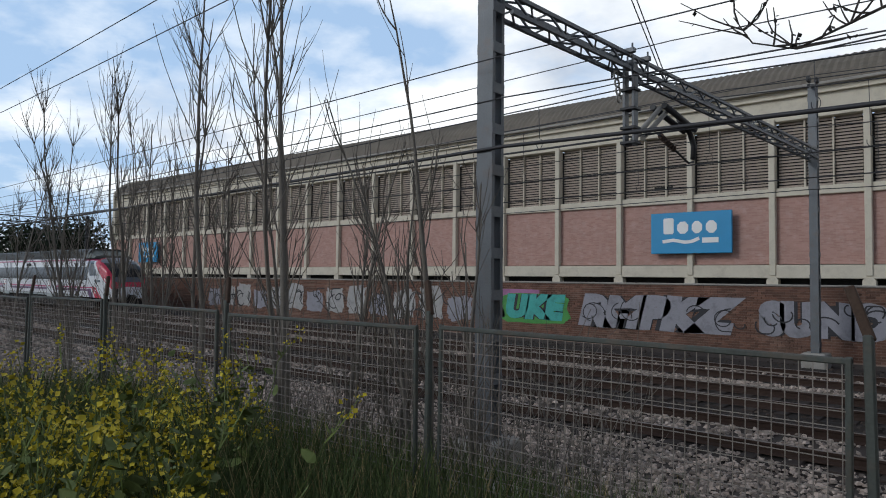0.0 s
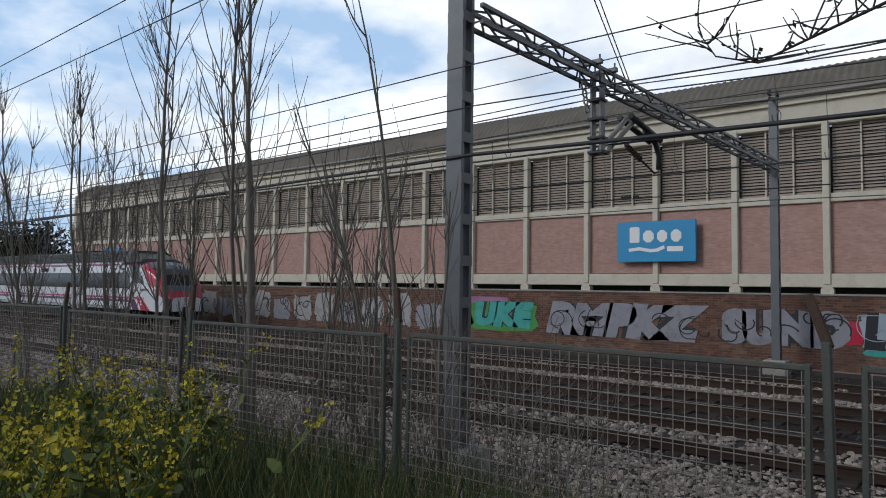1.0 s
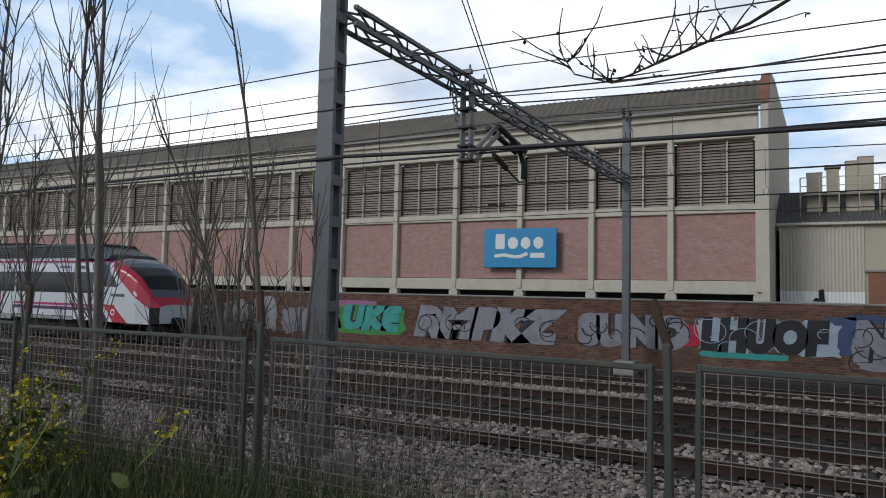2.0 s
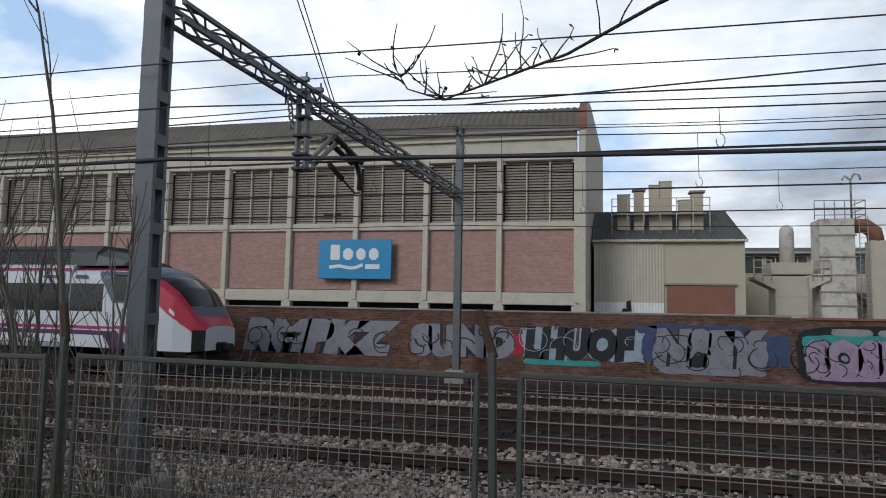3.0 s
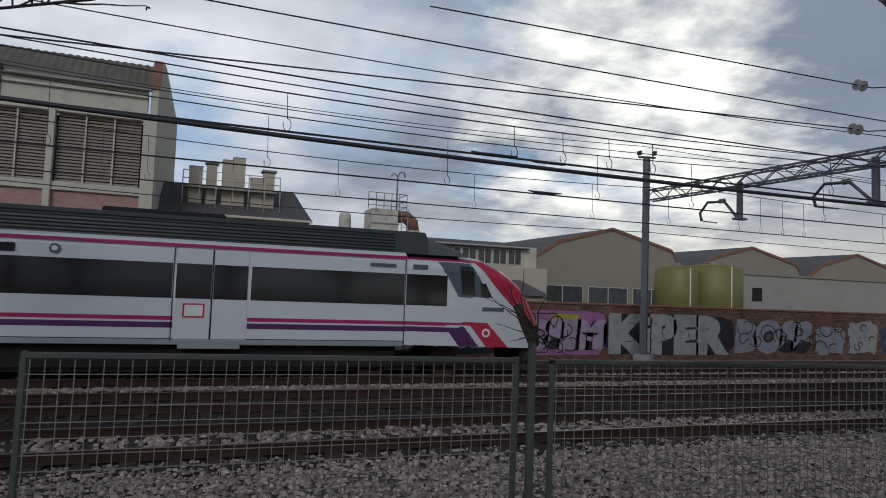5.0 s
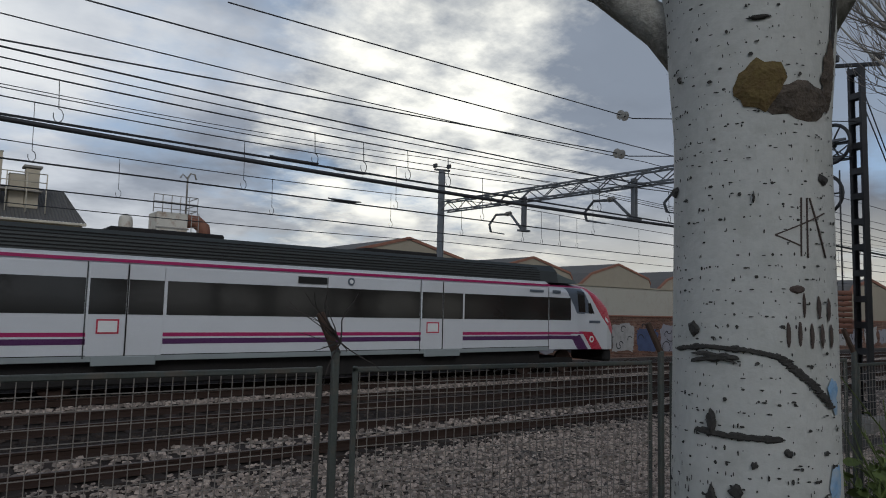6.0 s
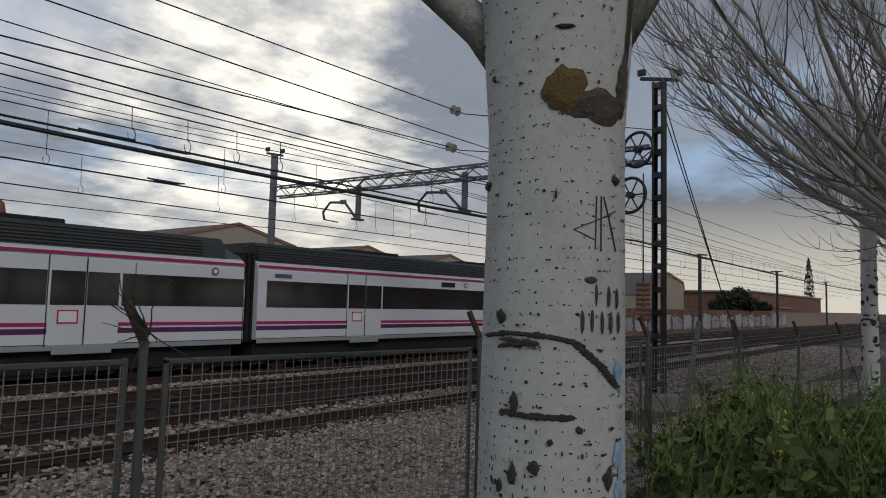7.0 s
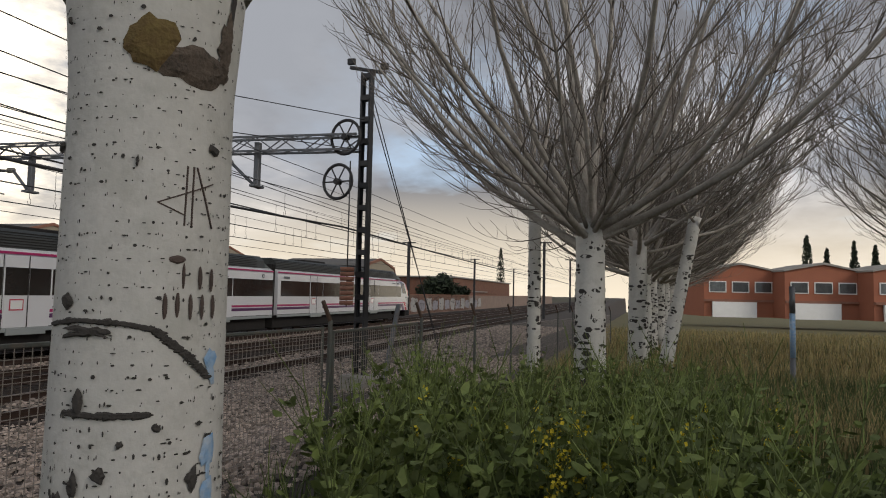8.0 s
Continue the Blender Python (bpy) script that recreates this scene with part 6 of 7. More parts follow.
# the near trunk
def build_near_trunk():
    t = empty("poplar_tree", pose(2.267, 1.137, 0.725), label="large white poplar trunk with carved, scarred bark by the fence", category="tree", group="row of bare poplars")
    bm = bmesh.new()
    def rad(z):
        return 0.243 - 0.018 * (z - 1.0) / 2.0 + 0.06 * math.exp(-z * 3.5) + (0.05 * max(0, z - 2.25) / 0.6)
    nz, na = 44, 48
    rings = []
    for i in range(nz + 1):
        z = -0.2 + 3.4 * i / nz
        ring = []
        for k in range(na):
            a = 2 * math.pi * k / na
            rr = rad(z) * (1 + 0.02 * noise.noise((2 * math.cos(a), 2 * math.sin(a), z * 1.3)) + 0.006 * noise.noise((8 * math.cos(a), 8 * math.sin(a), z * 9)))
            ring.append(bm.verts.new((rr * math.cos(a), rr * math.sin(a), z)))
        rings.append(ring)
    for a, b in zip(rings, rings[1:]):
        for k in range(na):
            bm.faces.new((a[k], a[(k + 1) % na], b[(k + 1) % na], b[k])).smooth = True
    part("trunk", bm, M_bark, t, "smooth whitish bark")
    d, right = Vector((0.872, 0.489, 0)), Vector((0.489, -0.872, 0))
    def surf(u, z, lift=0.004):
        q = (-d * math.cos(u) + right * math.sin(u)) * (rad(z) * 1.012 + lift)
        return Vector((q.x, q.y, z))
    def patch(u, z, w, h, material, name, rough=0.35, seed=1, lift=0.004, nn=22, lab=""):
        bm = bmesh.new()
        c = bm.verts.new(surf(u, z, lift + 0.004))
        out, midr = [], []
        for k in range(nn):
            a = 2 * math.pi * k / nn
            s = 1 + rough * noise.noise((2.5 * math.cos(a) + seed, 2.5 * math.sin(a), seed * 1.7)) * 1.6
            out.append(bm.verts.new(surf(u + w * s * math.cos(a), z + h * s * math.sin(a), 0.001)))
            midr.append(bm.verts.new(surf(u + 0.6 * w * s * math.cos(a), z + 0.6 * h * s * math.sin(a), lift + 0.004)))
        for k in range(nn):
            j = (k + 1) % nn
            bm.faces.new((c, midr[k], midr[j]))
            bm.faces.new((midr[k], out[k], out[j], midr[j]))
        part(name, fixn(bm), material, t, lab)
    Z = 0.72
    patch(0.12, 3.07 - Z, 0.30, 0.075, M_lichen, "lichen_patch", 0.16, 3, 0.008, lab="yellow-brown lichen patch")
    patch(0.62, 3.03 - Z, 0.50, 0.055, M_lichen2, "lichen_patch", 0.22, 5, 0.006, lab="crusty brown bark patch")
    patch(1.05, 3.10 - Z, 0.12, 0.10, M_lichen2, "lichen_patch", 0.4, 6, 0.008)
    patch(1.1, 3.3 - Z, 0.03, 0.2, M_barkd, "bark_seam", 0.5, 9)
    def scar(pts, w, seed):
        for (u1, z1), (u2, z2) in zip(pts, pts[1:]):
            n = max(1, int(abs(u2 - u1) / 0.07 + abs(z2 - z1) / 0.02))
            for k in range(n):
                f = (k + 0.5) / n
                patch(u1 + (u2 - u1) * f, z1 + (z2 - z1) * f, 0.085, w * (0.6 + 0.5 * abs(noise.noise((k * 0.7, seed, 0)))), M_barkd, "bark_scar", 0.3, seed + k, 0.001, 10)
    scar([(-1.1, 2.29 - Z), (-0.6, 2.305 - Z), (-0.1, 2.30 - Z), (0.25, 2.285 - Z), (0.6, 2.22 - Z), (1.0, 2.14 - Z)], 0.012, 11)
    patch(-0.45, 2.275 - Z, 0.35, 0.018, M_barkd, "bark_scar", 0.6, 14, 0.004)
    scar([(-0.7, 2.06 - Z), (-0.35, 2.055 - Z), (0.25, 2.055 - Z)], 0.014, 31)
    patch(-0.5, 2.09 - Z, 0.07, 0.035, M_barkd, "bark_scar", 0.3, 41, 0.006)
    for u, z, w, h in ((-0.75, 2.355, 0.09, 0.022), (-0.5, 1.87, 0.06, 0.03), (-0.22, 1.90, 0.08, 0.022), (-0.7, 1.83, 0.05, 0.02), (0.78, 1.87, 0.09, 0.035), (0.1, 3.27, 0.12, 0.008), (-0.95, 3.14, 0.03, 0.012),
                       (0.95, 2.80, 0.11, 0.015), (-0.02, 1.98, 0.04, 0.012), (0.35, 2.02, 0.05, 0.012), (0.02, 2.74, 0.02, 0.015), (-1.2, 2.79, 0.1, 0.02), (-0.1, 1.78, 0.09, 0.03), (0.5, 1.72, 0.1, 0.03), (-0.6, 1.68, 0.1, 0.03)):
        patch(u, z - Z, w, h, M_barkd, "bark_knot", 0.4, int(100 * (u + 2)), 0.005, 12)
    # carved writing, as plain bars
    for u, z, w, h in ((0.50, 2.475, 0.10, 0.012), (0.58, 2.43, 0.022, 0.04), (0.80, 2.425, 0.03, 0.035), (0.98, 2.42, 0.03, 0.035), (0.38, 2.345, 0.03, 0.036), (0.52, 2.35, 0.03, 0.036), (0.68, 2.345, 0.03, 0.036), (0.84, 2.345, 0.03, 0.036), (1.02, 2.345, 0.03, 0.036)):
        patch(u, z - Z, w, h, M_carve, "carved_bar", 0.12, int(200 * u), 0.001, 12, "dark carved bar")
    for pts in ([(0.56, 2.57), (0.58, 2.74)], [(0.65, 2.57), (0.66, 2.74)], [(0.70, 2.74), (0.95, 2.57)], [(0.25, 2.63), (0.95, 2.70)], [(0.25, 2.63), (0.56, 2.60)]):
        bm = bmesh.new()
        (u1, z1), (u2, z2) = pts
        tube(bm, [surf(u1 + (u2 - u1) * k / 6, z1 - Z + (z2 - z1) * k / 6, 0.001) for k in range(7)], 0.0028, 4)
        part("scratch", bm, M_carve, t)
    for z, h in ((2.17, 0.05), (1.92, 0.06), (1.80, 0.06)):
        patch(1.02, z - Z, 0.11, h, M_bluespray, "paint_streak", 0.5, int(z * 30), 0.001, 14, "blue spray paint streak")
    rs = random.Random(77)
    bm = bmesh.new()
    for k in range(2100):
        u, z = rs.uniform(-1.5, 1.5), rs.uniform(0.05, 2.85)
        z = round(z / 0.035) * 0.035 + rs.uniform(-0.006, 0.006)
        low = max(0, 1.5 - z)
        w, h = (0.005 + 0.03 * rs.random() ** 3) * (1 + 1.1 * low), (0.0018 + 0.005 * rs.random() ** 2.5) * (1 + 1.6 * low)
        vs = [bm.verts.new(surf(u + w * math.cos(q), z + h * math.sin(q), 0.0015)) for q in np.linspace(0, 5.236, 6)]
        bm.faces.new(vs)
    tagged(part("lenticel_pattern", bm, M_barkd, t, "rows of small black lenticels"), kind="stuff")
    # limbs above
    for pts, r in (([(-right * 0.12).to_tuple()[:2] + (2.46,), (-right * 0.27).to_tuple()[:2] + (2.66,), (-right * 0.47 - d * 0.05).to_tuple()[:2] + (2.82,), (-right * 0.9 - d * 0.1).to_tuple()[:2] + (3.05,), (-right * 1.6 - d * 0.3).to_tuple()[:2] + (3.4,)], 0.085),
                   ([(right * 0.12).to_tuple()[:2] + (2.55,), (right * 0.31).to_tuple()[:2] + (2.85,), (right * 0.6).to_tuple()[:2] + (3.2,), (right * 1.0).to_tuple()[:2] + (4.4,)], 0.11),
                   ([(0, 0, 3.1), (0.05, 0.1, 3.8), (0.0, 0.2, 5.5), (0.1, 0.3, 7.5)], 0.23)):
        bm = bmesh.new()
        tube(bm, pts, [r * (1 - 0.16 * k) for k in range(len(pts))], 14)
        part("limb", bm, M_bark if r > 0.2 else M_limb, t, "pale limb with dark rough bark beneath")
    return t


M_lichen2 = mat("crusty_bark", (0.13, 0.10, 0.075), 0.95, var=0.6, scale=22, fine=90, bump=0.9, tint=(0.045, 0.035, 0.028))
M_carve = mat("carved_bark", (0.09, 0.065, 0.055), 0.95, var=0.3, scale=14, fine=70, bump=0.4)
M_bluespray = mat("blue_spray", (0.16, 0.33, 0.55), 0.7, var=0.4, scale=20, fine=60, tint=(0.5, 0.55, 0.58))
M_limb = mat("rough_limb_bark", (0.36, 0.34, 0.30), 0.95, var=0.5, scale=7, fine=50, bump=0.7, tint=(0.09, 0.08, 0.07))
build_near_trunk()

# overhanging twig with shrivelled leaves
ob_t = empty("overhanging_branch", label="thin bare overhanging twig with shrivelled dark leaves", category="branch")
ob_t.location = (0.2, 0, 0.03)
bm, rs = bmesh.new(), random.Random(15)
leaf_bm = bmesh.new()
main = [Vector(p) for p in ((1.9, 1.35, 4.3), (1.1, 2.0, 4.0), (0.45, 2.35, 3.72), (0.02, 2.5, 3.50), (-0.35, 2.52, 3.32), (-0.62, 2.48, 3.22), (-0.80, 2.42, 3.14), (-0.92, 2.36, 3.17), (-0.97, 2.33, 3.26))]
tube(bm, main, [0.014, 0.011, 0.009, 0.008, 0.006, 0.005, 0.0035, 0.003, 0.002], 6)
for k in range(46):
    i = rs.randint(1, 7)
    f = rs.random()
    p = main[i] * (1 - f) + main[min(8, i + 1)] * f
    d0 = Vector((rs.uniform(-1, 0.6), rs.uniform(-0.3, 0.3), rs.uniform(-0.1, 1.0))).normalized()
    pts, ds = branch(bm, p, d0, rs.uniform(0.06, 0.30), 0.004, 0.0018, rs, 0.4, 0.3, 4, 4)
    q = pts[-1]
    for m_ in range(rs.randint(1, 3)):
        q = pts[rs.randint(2, 4)]
        a = Vector((rs.uniform(-1, 1), rs.uniform(-1, 1), rs.uniform(-1.4, 0.3))).normalized() * rs.uniform(0.012, 0.03)
        b = a.orthogonal().normalized() * rs.uniform(0.004, 0.010)
        leaf_bm.faces.new([leaf_bm.verts.new(v) for v in (q, q + a * 0.5 + b, q + a, q + a * 0.6 - b)])
M_twigd = mat("dark_twig", (0.05, 0.042, 0.038), 0.9, var=0.3, scale=9, fine=60)
part("twig", bm, M_twigd, ob_t)
tagged(part("foliage", leaf_bm, M_twigd, ob_t, "shrivelled dark leaves"), kind="stuff")


# ---------- low plants ----------
def mesh_of(name, V, F, material, parent, label="", stuff=True):
    me = bpy.data.meshes.new(name)
    me.from_pydata(V, [], F)
    me.materials.append(material)
    ob = new(name, me)
    ob.parent = parent
    if label:
        tagged(ob, label)
    return tagged(ob, kind="stuff") if stuff else ob


def plant(seed, h, flowers, leafy, label, category="plant", group="weeds", name="mustard_plant"):
    """A branching weed: stems, leaves and, where it blooms, clusters of four-petalled flowers."""
    rs = random.Random(seed)
    t = empty(name, label=label, category=category, group=group)
    sb = bmesh.new()
    LV, LF, FV, FF = [], [], [], []
    def leaf(p, s, d):
        d = d.normalized()
        w = d.orthogonal().normalized()
        w = Matrix.Rotation(rs.uniform(0, 6.28), 3, d) @ w
        nrm = d.cross(w)
        i = len(LV)
        LV.extend([p, p + d * s * 0.35 + w * s * 0.26, p + d * s * 0.75 + w * s * 0.2 - nrm * s * 0.06, p + d * s - nrm * s * 0.15, p + d * s * 0.75 - w * s * 0.2 - nrm * s * 0.06, p + d * s * 0.35 - w * s * 0.26])
        LF.append(tuple(range(i, i + 6)))
    for k in range(rs.randint(3, 5)):
        a = rs.uniform(0, 6.28)
        d = Vector((0.3 * math.cos(a), 0.3 * math.sin(a), 1)).normalized()
        pts, ds = branch(sb, Vector((0.06 * math.cos(a), 0.06 * math.sin(a), -0.1)), d, h * rs.uniform(0.75, 1.05), 0.008, 0.003, rs, 0.2, 0.12, 7, 4)
        for j in range(leafy):
            i = rs.randint(0, 6)
            dd = Vector((rs.uniform(-1, 1), rs.uniform(-1, 1), rs.uniform(-0.2, 0.7)))
            leaf(pts[i] + Vector((rs.uniform(-.05, .05), rs.uniform(-.05, .05), rs.uniform(-.05, .1))), rs.uniform(0.06, 0.16) * (1.35 - i / 9), dd)
        for j in range(5):
            i = rs.randint(3, 7)
            p2, d2 = branch(sb, pts[i], tilt(ds[i], radians(rs.uniform(15, 45)), rs.uniform(0, 6.28)), rs.uniform(0.12, 0.38), 0.004, 0.002, rs, 0.5, 0.1, 4, 3)
            leaf(p2[1], rs.uniform(0.03, 0.07), Vector((rs.uniform(-1, 1), rs.uniform(-1, 1), 0.4)))
            for q in range(flowers):
                c = p2[-1] + Vector((rs.gauss(0, 0.022), rs.gauss(0, 0.022), rs.gauss(-0.02, 0.03)))
                s = rs.uniform(0.006, 0.011)
                n = Vector((rs.uniform(-1, 1), rs.uniform(-1, 1), rs.uniform(0.0, 1))).normalized()
                u = n.orthogonal().normalized(); v = n.cross(u)
                i0 = len(FV)
                FV.extend([c + u * s * 1.3, c + v * s * 1.3 + n * s * 0.3, c - u * s * 1.3, c - v * s * 1.3 + n * s * 0.3])
                FF.append((i0, i0 + 1, i0 + 2, i0 + 3))
    tagged(part("stalk", sb, M_leaf, t), kind="stuff")
    mesh_of("foliage", LV, LF, M_leaf, t)
    if FV:
        mesh_of("bloom", FV, FF, M_flower, t, "clusters of small yellow flowers")
    return t


def scatter(protos, spots, rs):
    """Places copies of the first plants over the given spots."""
    for i, (x, y) in enumerate(spots):
        m = pose(x, y, ground_height(x, y) - 0.03, rs.uniform(-7, 7), rs.uniform(-7, 7), rs.uniform(0, 360))
        if i < len(protos):
            protos[i].matrix_basis = m
        else:
            copy_thing(protos[i % len(protos)], m)


rs = random.Random(3)
bloom = [plant(200 + k, 1.0 + 0.10 * k, 11, 18, "tall yellow-flowering wild mustard beside the fence", group="flowering mustard") for k in range(4)]
spots = []
while len(spots) < 62:
    a, r = radians(rs.uniform(58, 86)), rs.uniform(2.5, 5.8)
    x, y = -r * math.sin(a), r * math.cos(a)
    if y < fence_y(x) - 0.25:
        spots.append((x, y))
scatter(bloom, spots, rs)
weeds = [plant(230 + k, 1.0 + 0.11 * k, 0, 56, "dense dark green leafy weed on the bank", group="leafy weeds", name="leafy_weed") for k in range(4)]
spots = []
while len(spots) < 120:
    a, r = radians(rs.uniform(66, 108)), rs.uniform(3.4, 9.2)
    x, y = r * math.sin(a), r * math.cos(a)
    if y < fence_y(x) - 0.75 and (x - 2.14) ** 2 + (y - 1.15) ** 2 > 0.5 and not (y < -1.2 and r > 5.5) and a > radians(74 if r < 4.5 else 73):
        spots.append((x, y))
scatter(weeds, spots, rs)
for x, y in ((4.1, -0.2), (4.4, 0.05), (4.7, -0.55), (5.2, -0.75), (3.9, -0.1), (5.6, -1.0), (4.3, 0.3)):
    copy_thing(bloom[rs.randint(0, 3)], pose(x, y, ground_height(x, y) - 0.06, 5, 5, rs.uniform(0, 360)))


def blades(name, n, place, hgt, wid, material, label, seed):
    r = np.random.RandomState(seed)
    V, F = [], []
    for i in range(n):
        x, y = place(r)
        z = ground_height(x, y) - 0.03
        h, w = hgt * r.uniform(0.5, 1.25), wid * r.uniform(0.7, 1.3)
        a, b = r.uniform(0, 6.28), r.uniform(0, 6.28)
        dx, dy = math.cos(a) * w, math.sin(a) * w
        lx, ly = math.cos(b) * h * r.uniform(0.05, 0.45), math.sin(b) * h * r.uniform(0.05, 0.45)
        k = len(V)
        V += [(x - dx, y - dy, z), (x + dx, y + dy, z), (x + dx * .7 + lx * .4, y + dy * .7 + ly * .4, z + h * .6), (x - dx * .7 + lx * .4, y - dy * .7 + ly * .4, z + h * .6), (x + lx, y + ly, z + h)]
        F += [(k, k + 1, k + 2, k + 3), (k + 3, k + 2, k + 4)]
    me = bpy.data.meshes.new(name)
    me.from_pydata(V, [], F)
    me.materials.append(material)
    return tagged(new(name, me), label, "grass", kind="stuff")


def verge_left(r):
    while True:
        x, y = r.uniform(-9, 0.4), r.uniform(1.4, 4.2)
        if math.hypot(x, y) > 1.9 and abs(x) > 0.7 * y - 1.2:
            return x, y


def verge_right(r):
    while True:
        x, y = r.uniform(2.8, 16), r.uniform(-6, 3.6)
        if y < fence_y(x) - 0.8 and x > 2.1 * y:
            return x, y


def field(r):
    x = 8 + 55 * r.rand() ** 1.6
    return x, r.uniform(-0.75 * x, 1.6)


blades("tall_grass", 17000, verge_left, 0.6, 0.005, M_grass, "tall fresh green grass along the fence", 1)
blades("tall_grass", 16000, verge_right, 0.5, 0.006, M_grass, "rank green grass on the bank", 2)
blades("dry_grass", 3500, verge_left, 0.6, 0.004, M_dry, "straw-coloured dry stalks", 3)
blades("field_grass", 42000, field, 0.42, 0.014, M_dry, "dry tawny grass of the field", 4)
blades("field_grass", 9000, field, 0.36, 0.014, M_grass, "green grass of the field", 5)

# dead shrub twigs at the fence
for k, (x, y) in enumerate(((-4.6, 4.2), (-3.0, 4.1), (-2.5, 4.2), (-5.4, 4.4), (-3.9, 4.5), (-6.6, 4.5))):
    sh = empty("dead_shrub", pose(x, y, ground_height(x, y)), label="tangle of thin dead stems behind the fence", category="shrub", group="dead shrubs")
    bm, rr = bmesh.new(), random.Random(300 + k)
    for j in range(26):
        a = rr.uniform(0, 6.28)
        p2, d2 = branch(bm, Vector((rr.uniform(-.4, .4), rr.uniform(-.2, .2), -0.05)), Vector((0.35 * math.cos(a), 0.35 * math.sin(a), 1)).normalized(), rr.uniform(0.6, 1.9), 0.007, 0.002, rr, 0.1, 0.2, 6, 3)
        for q in range(3):
            i = rr.randint(2, 5)
            branch(bm, p2[i], tilt(d2[i], 0.6, rr.uniform(0, 6.28)), rr.uniform(0.2, 0.6), 0.004, 0.0015, rr, 0.2, 0.2, 4, 3)
    tagged(part("stalk", bm, M_twig, sh), kind="stuff")
cl = empty("climbing_twig", pose(2.06, fence_y(2.06) - 0.05, 2.1), label="tangled dry creeper on top of a fence post", category="creeper")
bm, rr = bmesh.new(), random.Random(44)
for j in range(16):
    branch(bm, Vector((0, 0, 0.1)), Vector((rr.uniform(-1, 1), 0, rr.uniform(-0.2, 1))).normalized(), rr.uniform(0.1, 0.45), 0.005, 0.002, rr, 0.1, 0.35, 5, 4)
tagged(part("stalk", bm, M_twigd, cl), kind="stuff")


# ---------- far things ----------
def brick_house(x, y, w, h, dep):
    o = empty("brick_house", pose(x, y, 0.3, 0, 0, -78), label="two-storey orange brick building with shallow gables", category="house", group="orange brick buildings")
    bm = bmesh.new()
    prism(bm, [(-w / 2, 0), (w / 2, 0), (w / 2, h), (0, h + 0.9), (-w / 2, h)], "y", 0, dep)
    part("body", fixn(bm), M_redbrick, o)
    bm = bmesh.new()
    prism(bm, [(-w / 2 - 0.2, h), (0, h + 0.9), (w / 2 + 0.2, h), (w / 2 + 0.2, h + 0.2), (0, h + 1.15), (-w / 2 - 0.2, h + 0.2)], "y", -0.3, dep)
    part("roof", fixn(bm), M_concd, o, "grey roof edge")
    for k in range(3):
        wx = -w / 2 + w * (k + 0.6) / 3.2
        bm = bmesh.new()
        box(bm, (wx, -0.05, h * 0.66), (2.1, 0.12, 1.4))
        fr = part("window_frame", bm, M_white, o)
        bm = bmesh.new()
        box(bm, (wx, -0.13, h * 0.66), (1.85, 0.05, 1.15))
        part("pane", bm, M_glass, fr)
    bm = bmesh.new()
    box(bm, (0, -0.1, h * 0.36), (w, 0.5, 0.3))
    part("canopy", bm, M_rust, o)
    bm = bmesh.new()
    box(bm, (-w * 0.1, -0.4, 0.9), (w * 0.6, 0.3, 1.9))
    part("garden_wall", bm, M_white, o, "whitewashed low wall")


for k in range(6):
    brick_house(92 - 1.5 * k, -13.8 - 8.9 * k, 8.9, 5.6, 9)


def cypress(x, y, h, r, seed):
    t = empty("cypress_tree", pose(x, y, 0), label="dark narrow cypress behind the houses", category="tree", group="dark evergreens")
    rs = random.Random(seed)
    bm = bmesh.new()
    tube(bm, [(0, 0, 0), (0, 0, h * 0.8)], [0.2, 0.05], 6)
    part("trunk", bm, M_barkd, t)
    V, F = [], []
    for k in range(900):
        z = h * rs.random() ** 0.8
        rr = r * (1 - (z / h)) ** 0.6 * math.sqrt(rs.random()) * (0.9 + 0.3 * noise.noise((z, seed, 0)))
        a = rs.uniform(0, 6.28)
        c = Vector((rr * math.cos(a), rr * math.sin(a), z + 0.4))
        s = rs.uniform(0.15, 0.4)
        u, v = Vector((rs.uniform(-1, 1), rs.uniform(-1, 1), 0.5)).normalized() * s, Vector((rs.uniform(-.5, .5), rs.uniform(-.5, .5), 1)).normalized() * s * 1.4
        i = len(V)
        V += [c - u, c + v * 0.3 - u * 0.2, c + v, c + u]
        F.append((i, i + 1, i + 2, i + 3))
    mesh_of("crown", V, F, M_pine, t)


for k, (x, y, h, r) in enumerate(((95, -22, 10.5, 1.5), (94, -27, 9.6, 1.0), (92, -31, 10.2, 1.3), (90, -33.5, 9, 1.0), (92, -36, 11, 1.5), (88, -38, 9.5, 1.2), (96, -12, 9, 1.0), (96, -24.5, 8.8, 0.9), (93, -29, 9.0, 1.0), (91, -40, 10, 1.2), (150, 27, 13, 1.6))):
    cypress(x * 1.25, y * 1.25, h * 1.15, r * 1.2, 500 + k)


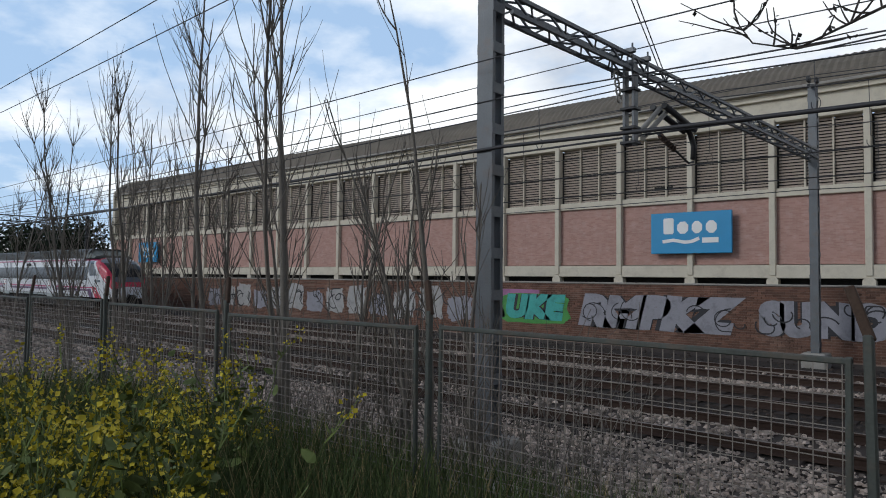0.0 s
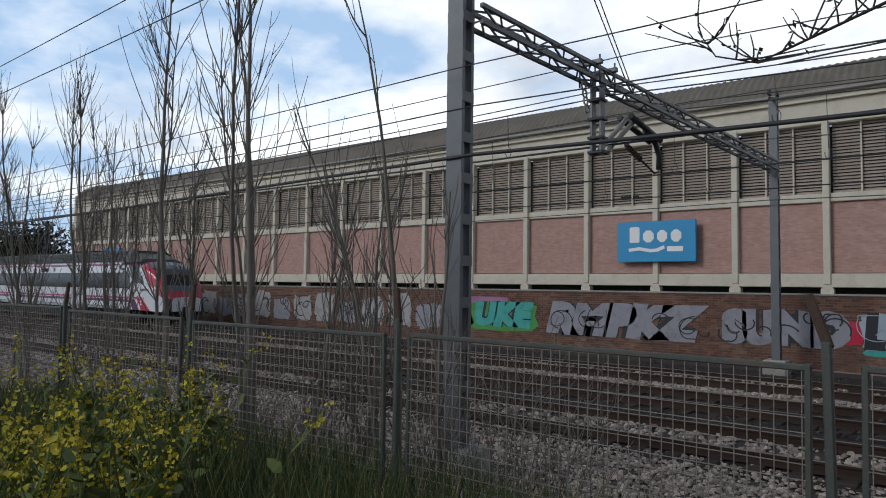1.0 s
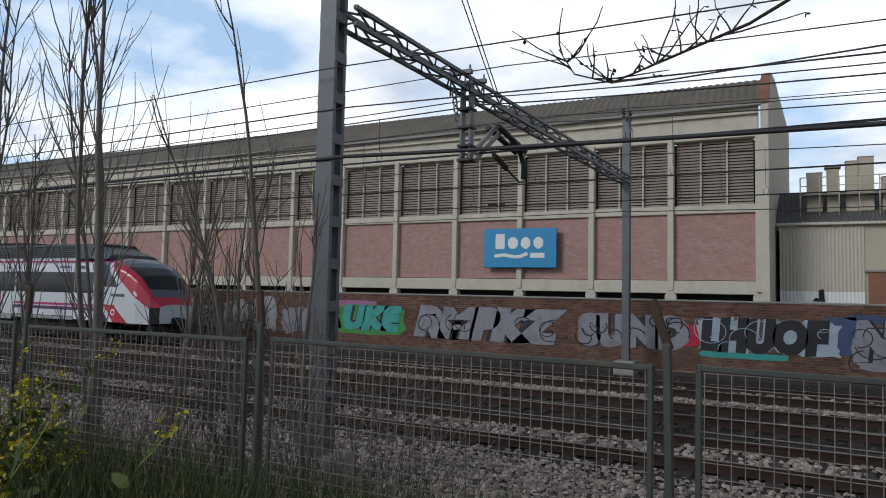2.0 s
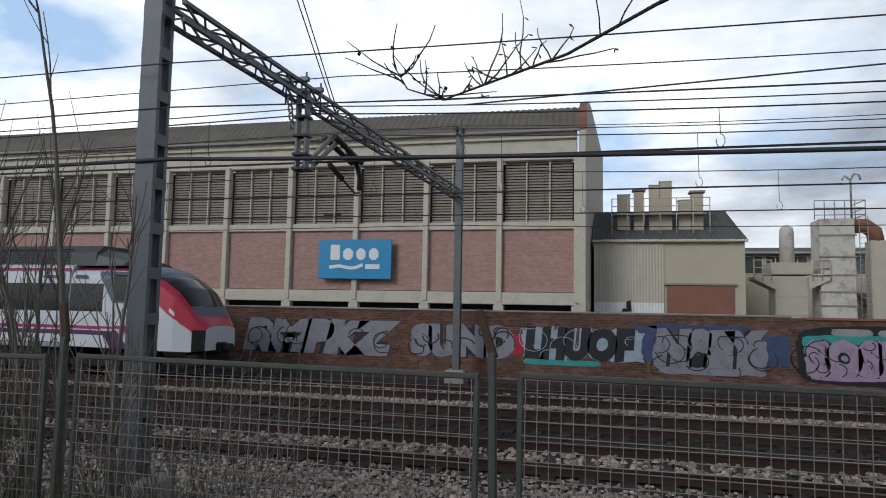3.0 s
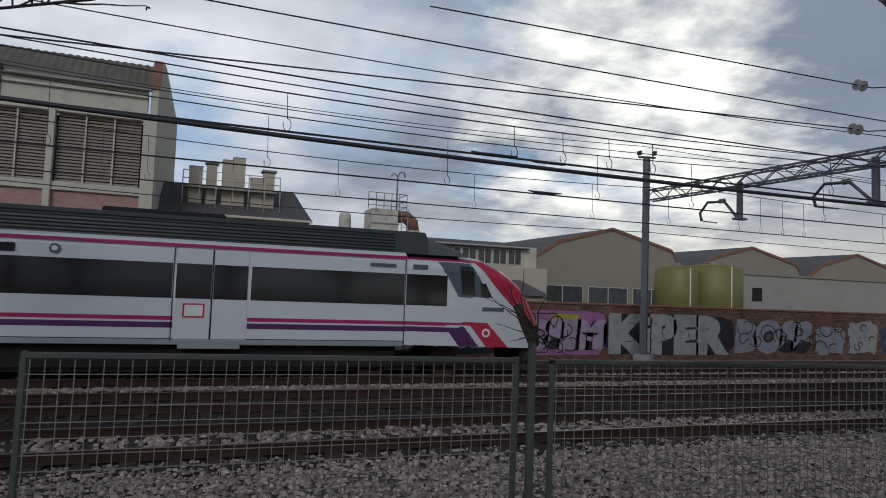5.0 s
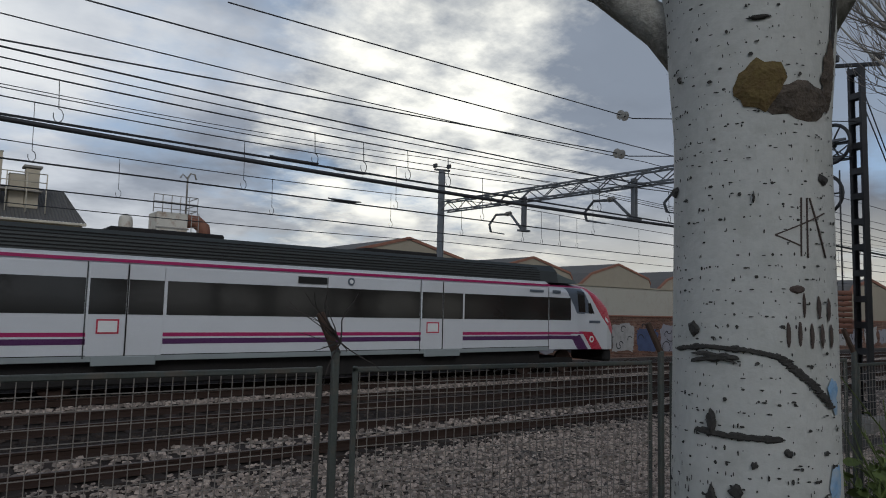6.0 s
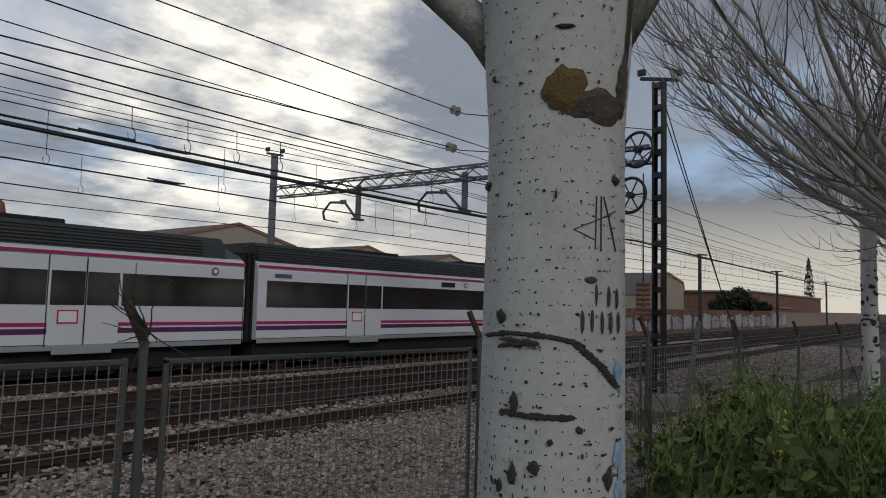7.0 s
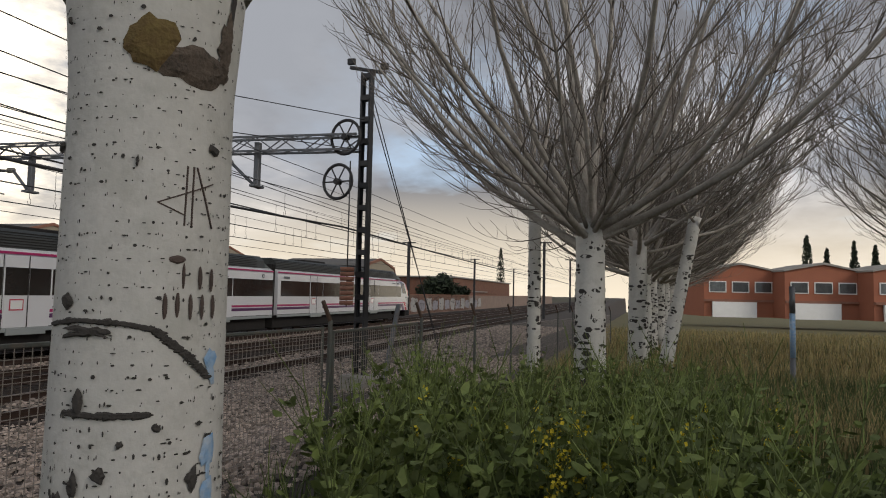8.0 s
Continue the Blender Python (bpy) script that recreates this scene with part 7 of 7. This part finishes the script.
def round_tree(x, y, h, r, seed):
    t = empty("pine_tree", pose(x, y, 0), label="dark broad evergreen tree in the distance", category="tree", group="dark evergreens")
    rs = random.Random(seed)
    bm = bmesh.new()
    tube(bm, [(0, 0, 0), (0.2, 0, h * 0.5), (0, 0.1, h * 0.8)], [0.35, 0.25, 0.1], 8)
    part("trunk", bm, M_barkd, t)
    V, F = [], []
    lobes = [(rs.uniform(-r, r) * 0.7, rs.uniform(-r, r) * 0.7, h * rs.uniform(0.45, 0.85), r * rs.uniform(0.35, 0.6)) for _ in range(11)]
    for k in range(1700):
        lx, ly, lz, lr = rs.choice(lobes)
        d = Vector((rs.gauss(0, 1), rs.gauss(0, 1), rs.gauss(0, 0.8))).normalized()
        c = Vector((lx, ly, lz)) + d * lr * rs.uniform(0.6, 1.05)
        s = rs.uniform(0.2, 0.5)
        u = Vector((rs.uniform(-1, 1), rs.uniform(-1, 1), rs.uniform(-1, 1))).normalized() * s
        v = u.orthogonal().normalized() * s
        i = len(V)
        V += [c - u, c - v * 0.5, c + u, c + v * 0.5]
        F.append((i, i + 1, i + 2, i + 3))
    mesh_of("crown", V, F, M_pine, t)


for k, (x, y, h, r) in enumerate(((-104, 33, 9, 5), (-112, 41, 10.5, 6), (-122, 30, 10, 6), (-130, 46, 11, 7), (-118, 22, 8, 4.5), (-140, 36, 11, 7), (98, 27.5, 4.6, 2.6), (105, 29, 5, 3), (112, 28, 4.5, 2.8))):
    round_tree(x, y, h, r, 600 + k)
far = empty("brick_warehouse", label="long low brown brick warehouse beside the line", category="industrial building")
bm = bmesh.new()
box(bm, (150, 36, 2.6), (60, 12, 5.6))
part("body", bm, M_wallbrick, far)
bm = bmesh.new()
box(bm, (150, 36, 5.5), (61, 12.6, 0.25))
part("roof", bm, M_concd, far)
bm = bmesh.new()
box(bm, (142, 29.8, 3.0), (14, 0.3, 0.2))
part("canopy", bm, M_concd, far)
post = empty("field_post", pose(15.9, -3.53, 0.4), label="weathered grey post painted blue in the middle", category="post")
for nm, a, b, m in (("lower", 0, 0.85, M_steel), ("painted_band", 0.85, 1.75, M_bluespray), ("upper", 1.75, 2.3, M_steel)):
    bm = bmesh.new()
    tube(bm, [(0, 0, a), (0.01, 0, b)], 0.055, 10)
    part(nm, bm, m, post)
kerb = empty("concrete_kerb", pose(6.3, 2.55, 0.42, 0, 0, -3), label="broken concrete kerb stone by the fence foot", category="kerb")
bm = bmesh.new()
box(bm, (0, 0, 0), (3.2, 0.22, 0.25), bev=0.03)
part("stone", bm, M_concd, kerb)
slab = empty("concrete_slab", pose(-4.2, 5.6, 0.15, 5, 3, 20), label="flat broken concrete slab lying on ballast", category="slab")
bm = bmesh.new()
box(bm, (0, 0, 0), (1.3, 0.7, 0.16), bev=0.03)
part("stone", bm, M_concd, slab)


def motions():
    RUN = [(0.0, -44.7), (0.5, -39.1), (1.0, -33.6), (2.5, -17.7), (3.0, -12.4), (3.5, -7.1), (4.0, -1.6), (4.5, 4.3), (5.0, 10.7), (6.5, 31.2), (7.0, 38.5), (7.5, 47.2), (8.0, 59.3)]
    walk(train, [(t, pose(x, 19.87, 0)) for t, x in RUN])


motions()
